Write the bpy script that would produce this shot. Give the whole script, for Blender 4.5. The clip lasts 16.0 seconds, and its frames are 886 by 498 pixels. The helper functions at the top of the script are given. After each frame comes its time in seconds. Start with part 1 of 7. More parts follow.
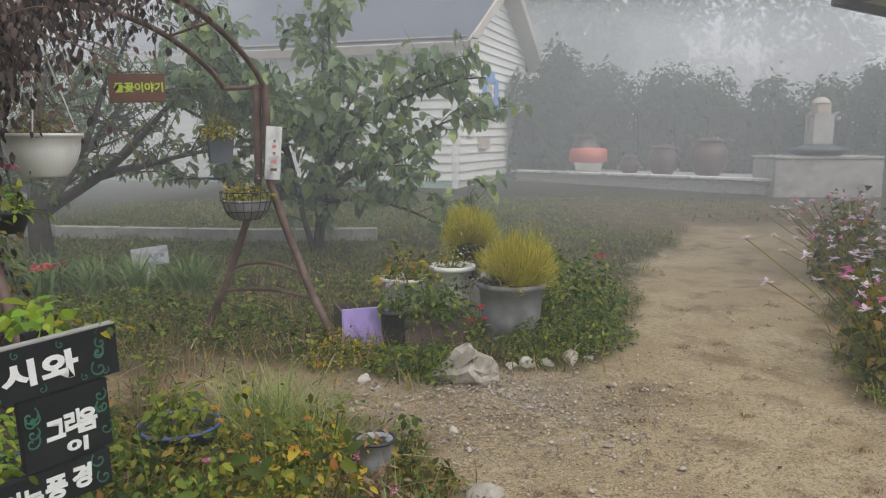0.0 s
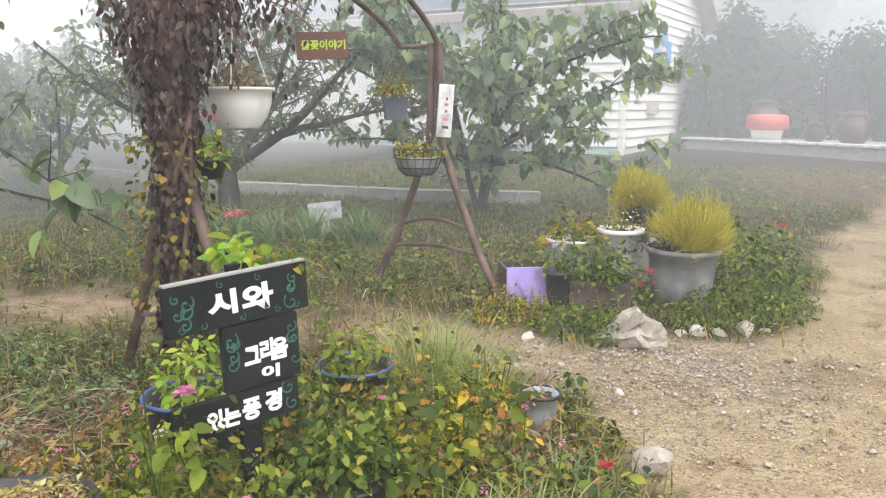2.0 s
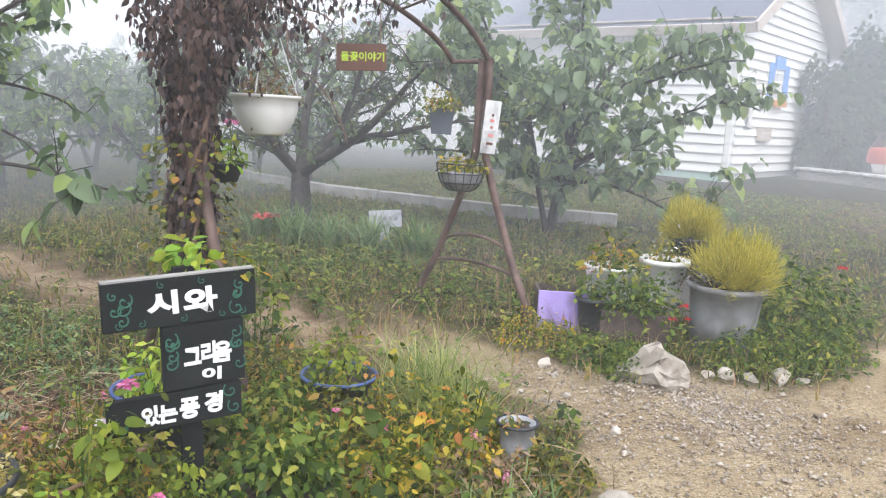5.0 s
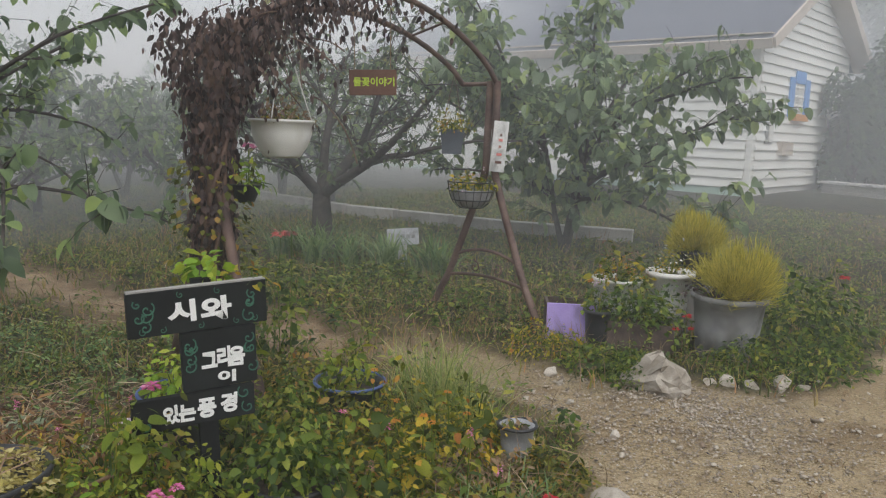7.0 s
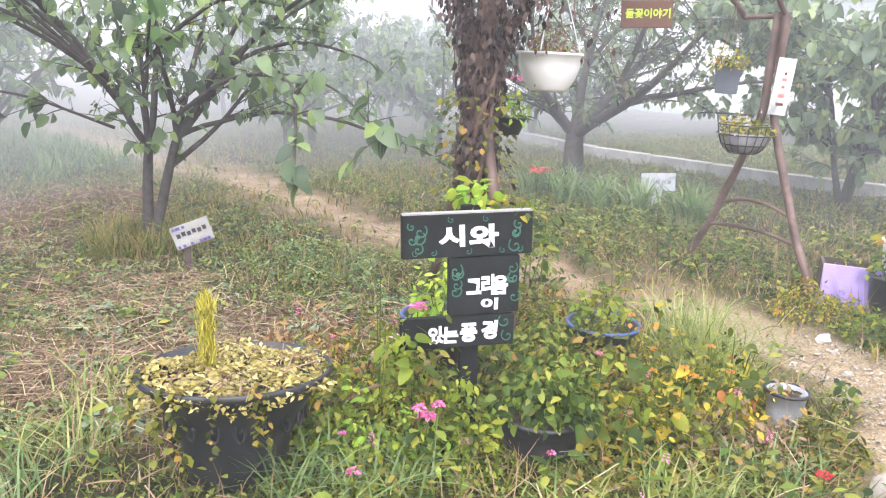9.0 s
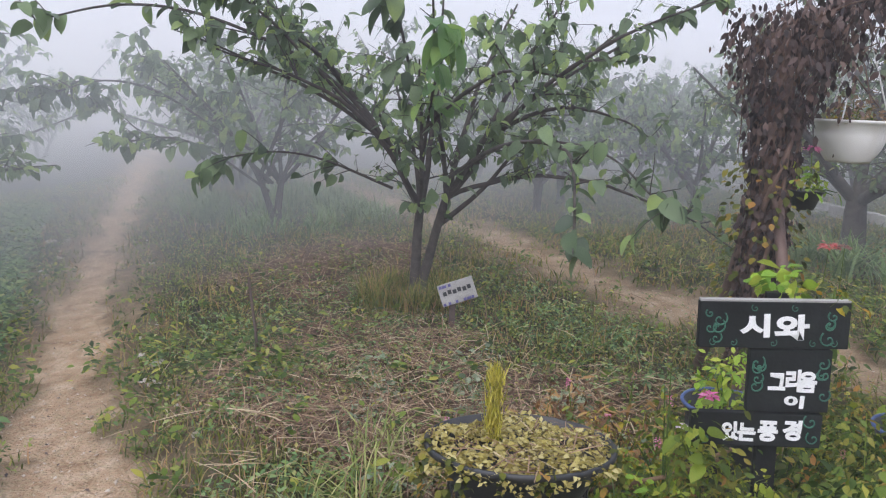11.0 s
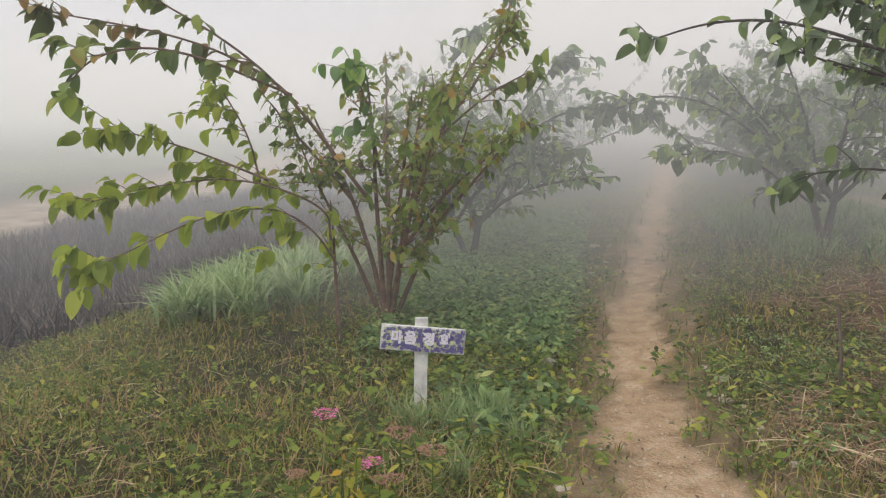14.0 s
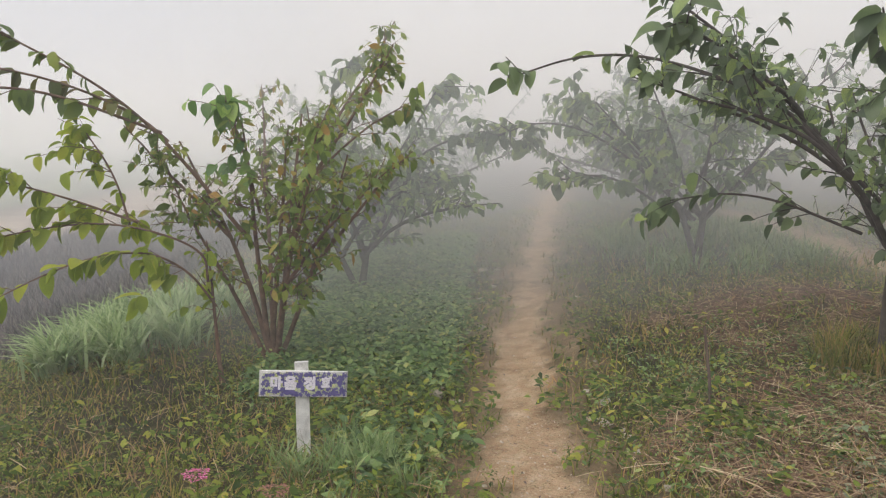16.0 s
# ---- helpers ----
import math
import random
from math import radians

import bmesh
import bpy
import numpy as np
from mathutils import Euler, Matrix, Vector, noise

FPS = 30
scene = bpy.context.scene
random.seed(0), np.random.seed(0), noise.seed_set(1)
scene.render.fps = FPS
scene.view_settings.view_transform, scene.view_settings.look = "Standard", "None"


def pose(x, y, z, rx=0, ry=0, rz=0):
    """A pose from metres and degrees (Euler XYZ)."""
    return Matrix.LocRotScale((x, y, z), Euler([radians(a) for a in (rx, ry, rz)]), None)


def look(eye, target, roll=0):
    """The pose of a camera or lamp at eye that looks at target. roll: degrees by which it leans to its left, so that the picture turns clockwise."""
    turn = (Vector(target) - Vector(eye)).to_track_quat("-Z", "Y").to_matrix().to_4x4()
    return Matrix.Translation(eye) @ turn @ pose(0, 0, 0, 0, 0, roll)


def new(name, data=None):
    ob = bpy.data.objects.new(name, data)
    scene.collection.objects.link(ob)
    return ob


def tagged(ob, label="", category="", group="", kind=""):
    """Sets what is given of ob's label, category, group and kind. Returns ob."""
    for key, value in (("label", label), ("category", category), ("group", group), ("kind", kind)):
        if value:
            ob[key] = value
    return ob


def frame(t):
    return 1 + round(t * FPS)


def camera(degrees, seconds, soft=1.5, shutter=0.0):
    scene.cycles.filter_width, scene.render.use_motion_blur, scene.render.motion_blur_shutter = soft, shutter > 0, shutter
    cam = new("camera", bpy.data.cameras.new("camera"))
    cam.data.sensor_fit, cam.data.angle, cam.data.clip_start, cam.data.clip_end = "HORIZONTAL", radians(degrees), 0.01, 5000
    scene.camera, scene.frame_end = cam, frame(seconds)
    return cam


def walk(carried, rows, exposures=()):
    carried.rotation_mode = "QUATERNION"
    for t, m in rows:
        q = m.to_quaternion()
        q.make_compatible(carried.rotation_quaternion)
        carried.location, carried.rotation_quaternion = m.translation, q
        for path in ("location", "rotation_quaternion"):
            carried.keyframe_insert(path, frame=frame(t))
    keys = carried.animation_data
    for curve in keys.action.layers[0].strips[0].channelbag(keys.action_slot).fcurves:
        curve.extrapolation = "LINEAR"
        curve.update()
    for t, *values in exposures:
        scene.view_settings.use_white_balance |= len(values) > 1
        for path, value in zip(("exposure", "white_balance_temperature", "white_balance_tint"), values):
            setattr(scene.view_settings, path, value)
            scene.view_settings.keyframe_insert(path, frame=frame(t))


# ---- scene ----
cam = camera(59.5, 16.0, soft=1.15)
PATH = [
    (0, (0.242, 0.236, 1.557), (0.12, 2.212, 1.274), -0.1),
    (0.5, (0.21, 0.25, 1.54), (-0.086, 2.208, 1.26), 0.2),
    (1, (0.203, 0.246, 1.499), (-0.218, 2.178, 1.198), -0.1),
    (1.5, (0.204, 0.224, 1.482), (-0.216, 2.145, 1.113), 0.4),
    (2, (0.172, 0.221, 1.493), (-0.344, 2.118, 1.128), 0.2),
    (2.5, (0.139, 0.219, 1.5), (-0.544, 2.063, 1.136), -0.1),
    (3, (0.173, 0.236, 1.482), (-0.517, 2.077, 1.113), -0.5),
    (3.5, (0.242, 0.28, 1.473), (-0.44, 2.124, 1.109), -0.6),
    (4, (0.332, 0.424, 1.484), (-0.357, 2.265, 1.119), 1.2),
    (4.5, (0.477, 0.488, 1.51), (-0.292, 2.298, 1.146), 1.9),
    (4.7, (0.579, 0.475, 1.521), (-0.199, 2.281, 1.158), 3.0),
    (6.8, (0.878, 0.286, 1.57), (0.022, 2.078, 1.337), 2.3),
    (7, (0.891, 0.288, 1.545), (0.034, 2.07, 1.247), 2.1),
    (7.5, (0.879, 0.274, 1.53), (0.003, 2.021, 1.102), 3.6),
    (8, (0.809, 0.279, 1.508), (-0.263, 1.908, 1.063), 3.7),
    (8.5, (0.79, 0.272, 1.495), (-0.441, 1.778, 1.029), 3.4),
    (8.7, (0.778, 0.288, 1.489), (-0.494, 1.758, 1.018), 3.2),
    (10.8, (0.589, 0.175, 1.549), (-1.087, 1.206, 1.192), 3.0),
    (11, (0.574, 0.147, 1.56), (-1.14, 1.112, 1.198), 2.6),
    (11.5, (0.532, 0.018, 1.611), (-1.301, 0.765, 1.325), 2.1),
    (12, (0.486, -0.105, 1.611), (-1.432, 0.39, 1.334), 1.5),
    (12.5, (0.452, -0.268, 1.601), (-1.52, -0.096, 1.314), 1.2),
    (13, (0.419, -0.402, 1.561), (-1.549, -0.483, 1.219), 1.2),
    (13.5, (0.428, -0.46, 1.553), (-1.524, -0.687, 1.184), 1.0),
    (14, (0.431, -0.454, 1.562), (-1.523, -0.66, 1.19), 1.1),
    (14.5, (0.411, -0.399, 1.596), (-1.549, -0.541, 1.225), 0.1),
    (15, (0.388, -0.37, 1.615), (-1.578, -0.363, 1.247), 0.2),
    (15.5, (0.363, -0.406, 1.63), (-1.608, -0.379, 1.292), 0.1),
    (16, (0.373, -0.33, 1.667), (-1.601, -0.275, 1.35), 0.0),
]
# the clip's own exposure drifts as it meters
EXPOSURES = [(0, -0.25, 6500, 10), (1.0, -0.2, 6500, 10), (1.6, 0.55, 6600, 12), (2.0, 0.67, 6500, 12), (3.0, 0.42, 6250, 14), (3.5, 0.54, 6250, 14), (4.5, 0.8, 6150, 14), (6.8, -0.3, 6400, 10), (7.0, -0.3, 6500, 10), (7.6, 0.6, 6500, 13),
             (8.5, 1.34, 6200, 17), (8.8, 1.34, 6200, 17), (10.7, 0.15, 6000, 17), (11, 0.15, 6000, 17), (11.6, 0.0, 6200, 16), (12, -0.05, 6400, 14), (13, 0.0, 6800, 13), (14.5, 0.0, 6950, 13), (16, 0.0, 6950, 13)]
walk(cam, [(t, look(eye, target, roll)) for t, eye, target, roll in PATH], EXPOSURES)

# ---- world, sun, fog ----
SUN_DIR = (radians(55), radians(140))
world = bpy.data.worlds.new("world")
scene.world = world
world.use_nodes = True
wn, wl = world.node_tree.nodes, world.node_tree.links
sky = wn.new("ShaderNodeTexSky")
sky.sky_type, sky.sun_disc = "NISHITA", False
sky.sun_elevation, sky.sun_rotation = SUN_DIR
sky.dust_density, sky.air_density = 6.0, 1.0
grey = wn.new("ShaderNodeMix")
grey.data_type = "RGBA"
grey.inputs[0].default_value = 0.85
wl.new(sky.outputs[0], grey.inputs[6])
grey.inputs[7].default_value = (9.45, 10.05, 11.1, 1)      # the even white of a foggy overcast
wl.new(grey.outputs[2], wn["Background"].inputs[0])
wn["Background"].inputs[1].default_value = 0.085
sun = new("sun", bpy.data.lights.new("sun", "SUN"))
sun.data.energy, sun.data.angle, sun.data.color = 2.8, radians(75), (1.0, 0.98, 0.96)
sun.matrix_basis = look((0, 0, 30), (0 - 12, 30 * 0.5, 30 - 26))

FOG_DENSITY, FOG_MID, FOG_FAR, FOG_LOW, FOG_DEEP = 0.0085, 0.016, 0.078, 0.022, 0.08
scene.cycles.volume_bounces = 5


# ---- materials ----
def material(name):
    m = bpy.data.materials.new(name)
    m.use_nodes = True
    return m, m.node_tree.nodes, m.node_tree.links, m.node_tree.nodes["Principled BSDF"]


def ramp_of(nodes, stops):
    r = nodes.new("ShaderNodeValToRGB")
    e = r.color_ramp.elements
    while len(e) < len(stops):
        e.new(0.5)
    for k, (p, c) in enumerate(stops):
        e[k].position, e[k].color = p, (*c, 1)
    return r


def leaf_material(name, stops, rough=0.5, through_light=0.35, sheen=0.25):
    """Leaf: colour varies leaf by leaf and by blotches; some light passes through."""
    m, n, l, p = material(name)
    g = n.new("ShaderNodeNewGeometry")
    nz = n.new("ShaderNodeTexNoise")
    nz.inputs["Scale"].default_value, nz.inputs["Detail"].default_value = 9.0, 4.0
    tc = n.new("ShaderNodeTexCoord")
    l.new(tc.outputs["Object"], nz.inputs["Vector"])
    add = n.new("ShaderNodeMath")
    add.operation = "MULTIPLY_ADD"
    add.inputs[1].default_value, add.inputs[2].default_value = 0.5, -0.25
    l.new(nz.outputs[0], add.inputs[0])
    s = n.new("ShaderNodeMath")
    l.new(add.outputs[0], s.inputs[0])
    l.new(g.outputs["Random Per Island"], s.inputs[1])
    r = ramp_of(n, stops)
    l.new(s.outputs[0], r.inputs[0])
    l.new(r.outputs[0], p.inputs["Base Color"])
    p.inputs["Roughness"].default_value = rough
    p.inputs["Specular IOR Level"].default_value = sheen
    if through_light:
        t = n.new("ShaderNodeBsdfTranslucent")
        l.new(r.outputs[0], t.inputs[0])
        mx = n.new("ShaderNodeMixShader")
        mx.inputs[0].default_value = through_light
        l.new(p.outputs[0], mx.inputs[1])
        l.new(t.outputs[0], mx.inputs[2])
        l.new(mx.outputs[0], n["Material Output"].inputs[0])
    return m


def solid_material(name, a, b, scale=8.0, rough=0.7, metal=0.0, bump=0.3, bump_scale=60.0, detail=6.0, stain=None, per_object=0.0):
    """Two-tone surface with large patches, fine grain and relief; stain adds a third, darker colour in streaks."""
    m, n, l, p = material(name)
    tc = n.new("ShaderNodeTexCoord")
    nz = n.new("ShaderNodeTexNoise")
    nz.inputs["Scale"].default_value, nz.inputs["Detail"].default_value = scale, detail
    l.new(tc.outputs["Object"], nz.inputs["Vector"])
    r = ramp_of(n, [(0.32, a), (0.68, b)])
    src = nz.outputs[0]
    if per_object:
        oi = n.new("ShaderNodeObjectInfo")
        ma = n.new("ShaderNodeMath")
        ma.operation = "MULTIPLY_ADD"
        ma.inputs[1].default_value = per_object
        l.new(oi.outputs["Random"], ma.inputs[0])
        l.new(nz.outputs[0], ma.inputs[2])
        sub = n.new("ShaderNodeMath")
        sub.operation = "SUBTRACT"
        sub.inputs[1].default_value = per_object / 2
        l.new(ma.outputs[0], sub.inputs[0])
        src = sub.outputs[0]
    l.new(src, r.inputs[0])
    col = r.outputs[0]
    if stain:
        nz2 = n.new("ShaderNodeTexNoise")
        nz2.inputs["Scale"].default_value, nz2.inputs["Detail"].default_value = scale * 0.45, 8.0
        nz2.inputs["Distortion"].default_value = 0.8
        l.new(tc.outputs["Object"], nz2.inputs["Vector"])
        rr = ramp_of(n, [(0.5, (0, 0, 0)), (0.68, (1, 1, 1))])
        l.new(nz2.outputs[0], rr.inputs[0])
        mx = n.new("ShaderNodeMix")
        mx.data_type = "RGBA"
        l.new(rr.outputs[0], mx.inputs[0])
        l.new(col, mx.inputs[6])
        mx.inputs[7].default_value = (*stain, 1)
        col = mx.outputs[2]
    l.new(col, p.inputs["Base Color"])
    p.inputs["Roughness"].default_value, p.inputs["Metallic"].default_value = rough, metal
    if bump:
        bn = n.new("ShaderNodeTexNoise")
        bn.inputs["Scale"].default_value, bn.inputs["Detail"].default_value = bump_scale, 5.0
        l.new(tc.outputs["Object"], bn.inputs["Vector"])
        bu = n.new("ShaderNodeBump")
        bu.inputs["Strength"].default_value, bu.inputs["Distance"].default_value = bump, 0.01
        l.new(bn.outputs[0], bu.inputs["Height"])
        l.new(bu.outputs[0], p.inputs["Normal"])
    return m


LEAF_BIG = leaf_material("mulberry_leaf", [(0.0, (0.06, 0.095, 0.05)), (0.4, (0.13, 0.19, 0.09)), (0.75, (0.2, 0.29, 0.12)), (1.0, (0.34, 0.44, 0.12))], 0.38, 0.45, 0.45)
LEAF_BRIGHT_BIG = leaf_material("young_mulberry_leaf", [(0.0, (0.08, 0.17, 0.05)), (0.5, (0.16, 0.3, 0.08)), (1.0, (0.36, 0.52, 0.12))], 0.4, 0.45, 0.4)
# mulberry leaf again, base colours raised and slightly greyer, a little glossier
LEAF_HOUSE = leaf_material("paler_mulberry_leaf", [(0.0, (0.09, 0.135, 0.075)), (0.4, (0.19, 0.26, 0.14)), (0.75, (0.28, 0.37, 0.18)), (1.0, (0.42, 0.5, 0.17))], 0.32, 0.45, 0.5)
LEAF_TREE = leaf_material("tree_leaf", [(0.0, (0.055, 0.08, 0.05)), (0.5, (0.11, 0.155, 0.08)), (0.85, (0.18, 0.23, 0.1)), (1.0, (0.27, 0.25, 0.09))])
LEAF_SHRUB = leaf_material("shrub_leaf", [(0.0, (0.03, 0.045, 0.007)), (0.45, (0.105, 0.122, 0.015)), (0.8, (0.25, 0.23, 0.03)), (1.0, (0.4, 0.2, 0.05))])
LEAF_TRACK = leaf_material("track_shrub_leaf", [(0.0, (0.09, 0.145, 0.035)), (0.45, (0.19, 0.28, 0.06)), (0.85, (0.28, 0.33, 0.075)), (1.0, (0.38, 0.23, 0.07))], 0.45, 0.4)
LEAF_ARCH = leaf_material("arching_shrub_leaf", [(0.0, (0.16, 0.23, 0.03)), (0.5, (0.32, 0.42, 0.05)), (1.0, (0.52, 0.56, 0.09))], 0.45, 0.6)
LEAF_LIME = leaf_material("lime_leaf", [(0.0, (0.06, 0.1, 0.01)), (0.5, (0.17, 0.235, 0.02)), (1.0, (0.38, 0.39, 0.04))])
LEAF_HEDGE = leaf_material("hedge_leaf", [(0.0, (0.02, 0.045, 0.02)), (0.6, (0.045, 0.095, 0.035)), (1.0, (0.1, 0.16, 0.05))])
LEAF_YELLOW = leaf_material("yellowing_leaf", [(0.0, (0.032, 0.055, 0.007)), (0.35, (0.125, 0.16, 0.014)), (0.6, (0.31, 0.3, 0.027)), (0.85, (0.56, 0.41, 0.035)), (1.0, (0.42, 0.17, 0.04))])
LEAF_BRIGHT = leaf_material("bright_leaf", [(0.0, (0.15, 0.3, 0.03)), (0.5, (0.3, 0.45, 0.04)), (1.0, (0.5, 0.55, 0.08))])
LEAF_GREEN = leaf_material("bed_leaf", [(0.0, (0.02, 0.042, 0.006)), (0.45, (0.074, 0.13, 0.016)), (0.8, (0.19, 0.26, 0.034)), (1.0, (0.4, 0.37, 0.06))])
LEAF_SAGE = leaf_material("sage_leaf", [(0.0, (0.16, 0.22, 0.13)), (0.6, (0.25, 0.33, 0.2)), (1.0, (0.36, 0.42, 0.28))])
LEAF_PALE = leaf_material("pale_yellow_leaf", [(0.0, (0.25, 0.2, 0.05)), (0.5, (0.45, 0.38, 0.11)), (1.0, (0.62, 0.55, 0.25))])
LEAF_DRY = leaf_material("withered_leaf", [(0.0, (0.022, 0.016, 0.016)), (0.5, (0.062, 0.042, 0.038)), (1.0, (0.16, 0.105, 0.085))], through_light=0.1)
GRASS = leaf_material("grass_blade", [(0.0, (0.04, 0.058, 0.009)), (0.38, (0.12, 0.15, 0.019)), (0.65, (0.235, 0.235, 0.04)), (0.83, (0.34, 0.27, 0.095)), (1.0, (0.42, 0.23, 0.11))])
WEED = leaf_material("weed_leaf", [(0.0, (0.038, 0.072, 0.011)), (0.5, (0.115, 0.178, 0.025)), (0.85, (0.25, 0.3, 0.055)), (1.0, (0.4, 0.35, 0.1))])
LEAF_COVER = leaf_material("ground_cover_leaf", [(0.0, (0.05, 0.1, 0.035)), (0.45, (0.13, 0.23, 0.07)), (0.85, (0.25, 0.36, 0.13)), (1.0, (0.38, 0.4, 0.14))], 0.45, 0.3)
LEAF_RUSSET = leaf_material("turning_leaf", [(0.0, (0.07, 0.1, 0.03)), (0.5, (0.17, 0.17, 0.05)), (1.0, (0.36, 0.2, 0.07))])
PALE_BLADE = leaf_material("pale_broad_blade", [(0.0, (0.13, 0.22, 0.08)), (0.5, (0.27, 0.38, 0.16)), (1.0, (0.46, 0.55, 0.3))])
GRASS_LUSH = leaf_material("lush_grass_blade", [(0.0, (0.09, 0.16, 0.055)), (0.5, (0.17, 0.26, 0.09)), (1.0, (0.3, 0.38, 0.17))])
STRAW = leaf_material("straw", [(0.0, (0.07, 0.04, 0.026)), (0.4, (0.2, 0.118, 0.07)), (0.75, (0.36, 0.25, 0.15)), (1.0, (0.56, 0.46, 0.3))], rough=0.8, through_light=0.1)
SEED_GRASS = leaf_material("seeding_grass", [(0.0, (0.14, 0.1, 0.05)), (0.5, (0.27, 0.19, 0.1)), (1.0, (0.38, 0.24, 0.15))], through_light=0.2)
KOCHIA = leaf_material("kochia_feather", [(0.0, (0.22, 0.23, 0.03)), (0.5, (0.5, 0.44, 0.05)), (1.0, (0.78, 0.68, 0.15))])
BARK = solid_material("bark", (0.026, 0.021, 0.018), (0.075, 0.062, 0.053), 14, 0.9, bump=0.7, bump_scale=45)
BARK_BROWN = solid_material("brown_bark", (0.09, 0.055, 0.04), (0.2, 0.125, 0.09), 14, 0.9, bump=0.7, bump_scale=45)
RUST = solid_material("brown_painted_iron", (0.1, 0.06, 0.045), (0.19, 0.125, 0.1), 9, 0.6, 0.2, 0.3, 70, stain=(0.06, 0.035, 0.028))
BLACK_WOOD = solid_material("black_painted_board", (0.008, 0.009, 0.009), (0.02, 0.023, 0.022), 6, 0.8, bump=0.35, bump_scale=35)
BLACK_WOOD.node_tree.nodes["Principled BSDF"].inputs["Specular IOR Level"].default_value = 0.2
CHALK = solid_material("white_paint_stroke", (0.75, 0.75, 0.73), (0.85, 0.85, 0.83), 20, 0.7, bump=0.1)
GREEN_PAINT = solid_material("green_paint_stroke", (0.03, 0.12, 0.08), (0.05, 0.18, 0.11), 20, 0.7, bump=0.1)
LIME_PAINT = solid_material("lime_paint_stroke", (0.45, 0.6, 0.05), (0.55, 0.7, 0.08), 20, 0.7, bump=0.1)
BROWN_BOARD = solid_material("brown_board", (0.1, 0.045, 0.03), (0.16, 0.075, 0.05), 8, 0.7)
WHITE_PLASTIC = solid_material("white_plastic", (0.72, 0.71, 0.66), (0.82, 0.81, 0.78), 5, 0.45, bump=0.05, stain=(0.55, 0.53, 0.47))
WHITE_WOOD = solid_material("weathered_white_wood", (0.5, 0.5, 0.49), (0.75, 0.75, 0.73), 12, 0.8, bump=0.3, stain=(0.3, 0.3, 0.29))
GREY_PLASTIC = solid_material("grey_plastic", (0.2, 0.2, 0.2), (0.32, 0.32, 0.32), 9, 0.7, bump=0.15, stain=(0.12, 0.115, 0.1))
DARK_GREY = solid_material("dark_grey_plastic", (0.06, 0.07, 0.085), (0.1, 0.115, 0.135), 6, 0.55, bump=0.08)
BLACK_PLASTIC = solid_material("black_plastic", (0.014, 0.015, 0.017), (0.032, 0.034, 0.036), 7, 0.5, bump=0.1, stain=(0.06, 0.055, 0.05))
BLUE_PLASTIC = solid_material("blue_plastic", (0.04, 0.07, 0.2), (0.08, 0.13, 0.32), 7, 0.45, bump=0.05, stain=(0.12, 0.18, 0.32))
PURPLE = solid_material("lilac_painted_board", (0.34, 0.25, 0.6), (0.44, 0.34, 0.7), 9, 0.7, bump=0.2, stain=(0.2, 0.16, 0.3))
OLD_WOOD = solid_material("old_brown_wood", (0.05, 0.035, 0.03), (0.12, 0.085, 0.065), 15, 0.85)
STONE = solid_material("pale_stone", (0.3, 0.265, 0.215), (0.54, 0.49, 0.42), 9, 0.9, bump=0.9, bump_scale=30, stain=(0.15, 0.12, 0.09), per_object=0.3)
CONCRETE = solid_material("concrete", (0.3, 0.29, 0.27), (0.44, 0.43, 0.4), 5, 0.9, bump=0.4, stain=(0.2, 0.19, 0.17), per_object=0.2)
SIDING = solid_material("white_siding", (0.72, 0.72, 0.68), (0.82, 0.82, 0.78), 1.2, 0.5, bump=0.05, bump_scale=20, per_object=0.15)
ROOF = solid_material("grey_shingle", (0.06, 0.07, 0.1), (0.11, 0.12, 0.155), 6, 0.85, bump=0.5, bump_scale=25)
FASCIA = solid_material("beige_fascia", (0.42, 0.36, 0.3), (0.55, 0.48, 0.41), 3, 0.6, bump=0.1)
MINT = solid_material("mint_base_board", (0.35, 0.5, 0.42), (0.45, 0.6, 0.52), 3, 0.6, bump=0.1)
PINK = leaf_material("pink_petal", [(0.0, (0.6, 0.12, 0.28)), (0.6, (0.75, 0.2, 0.42)), (1.0, (0.85, 0.4, 0.6))])
CORAL = leaf_material("coral_petal", [(0.0, (0.7, 0.15, 0.14)), (1.0, (0.85, 0.35, 0.32))])
RED = leaf_material("red_petal", [(0.0, (0.45, 0.02, 0.03)), (1.0, (0.7, 0.05, 0.07))])
PALE_PETAL = leaf_material("pale_petal", [(0.0, (0.7, 0.5, 0.62)), (0.6, (0.78, 0.68, 0.74)), (1.0, (0.8, 0.78, 0.78))])
WHITE_PETAL = leaf_material("white_petal", [(0.0, (0.65, 0.66, 0.58)), (1.0, (0.8, 0.8, 0.75))])
DRY_HEAD = leaf_material("brown_flower_head", [(0.0, (0.25, 0.11, 0.08)), (1.0, (0.5, 0.26, 0.22))])
ORANGE = leaf_material("orange_petal", [(0.0, (0.6, 0.22, 0.03)), (1.0, (0.75, 0.35, 0.06))])


# ---- shape helpers ----
def smooth(u):
    u = np.clip(u, 0, 1)
    return u * u * (3 - 2 * u)


def ground_z(x, y):
    """The lie of the land: a yard that rises gently to the house and falls away to the low field."""
    z = np.minimum(0.02 * np.maximum(y - 3.3, 0), 0.36)
    z = z - 0.55 * smooth((-x - 1) / 5) * smooth((3.8 - y) / 4.5)
    return z - 1.0 * smooth((-2.8 - y) / 4.5) * smooth((-x - 1) / 5)


def gz(x, y):
    return float(ground_z(np.float64(x), np.float64(y)))


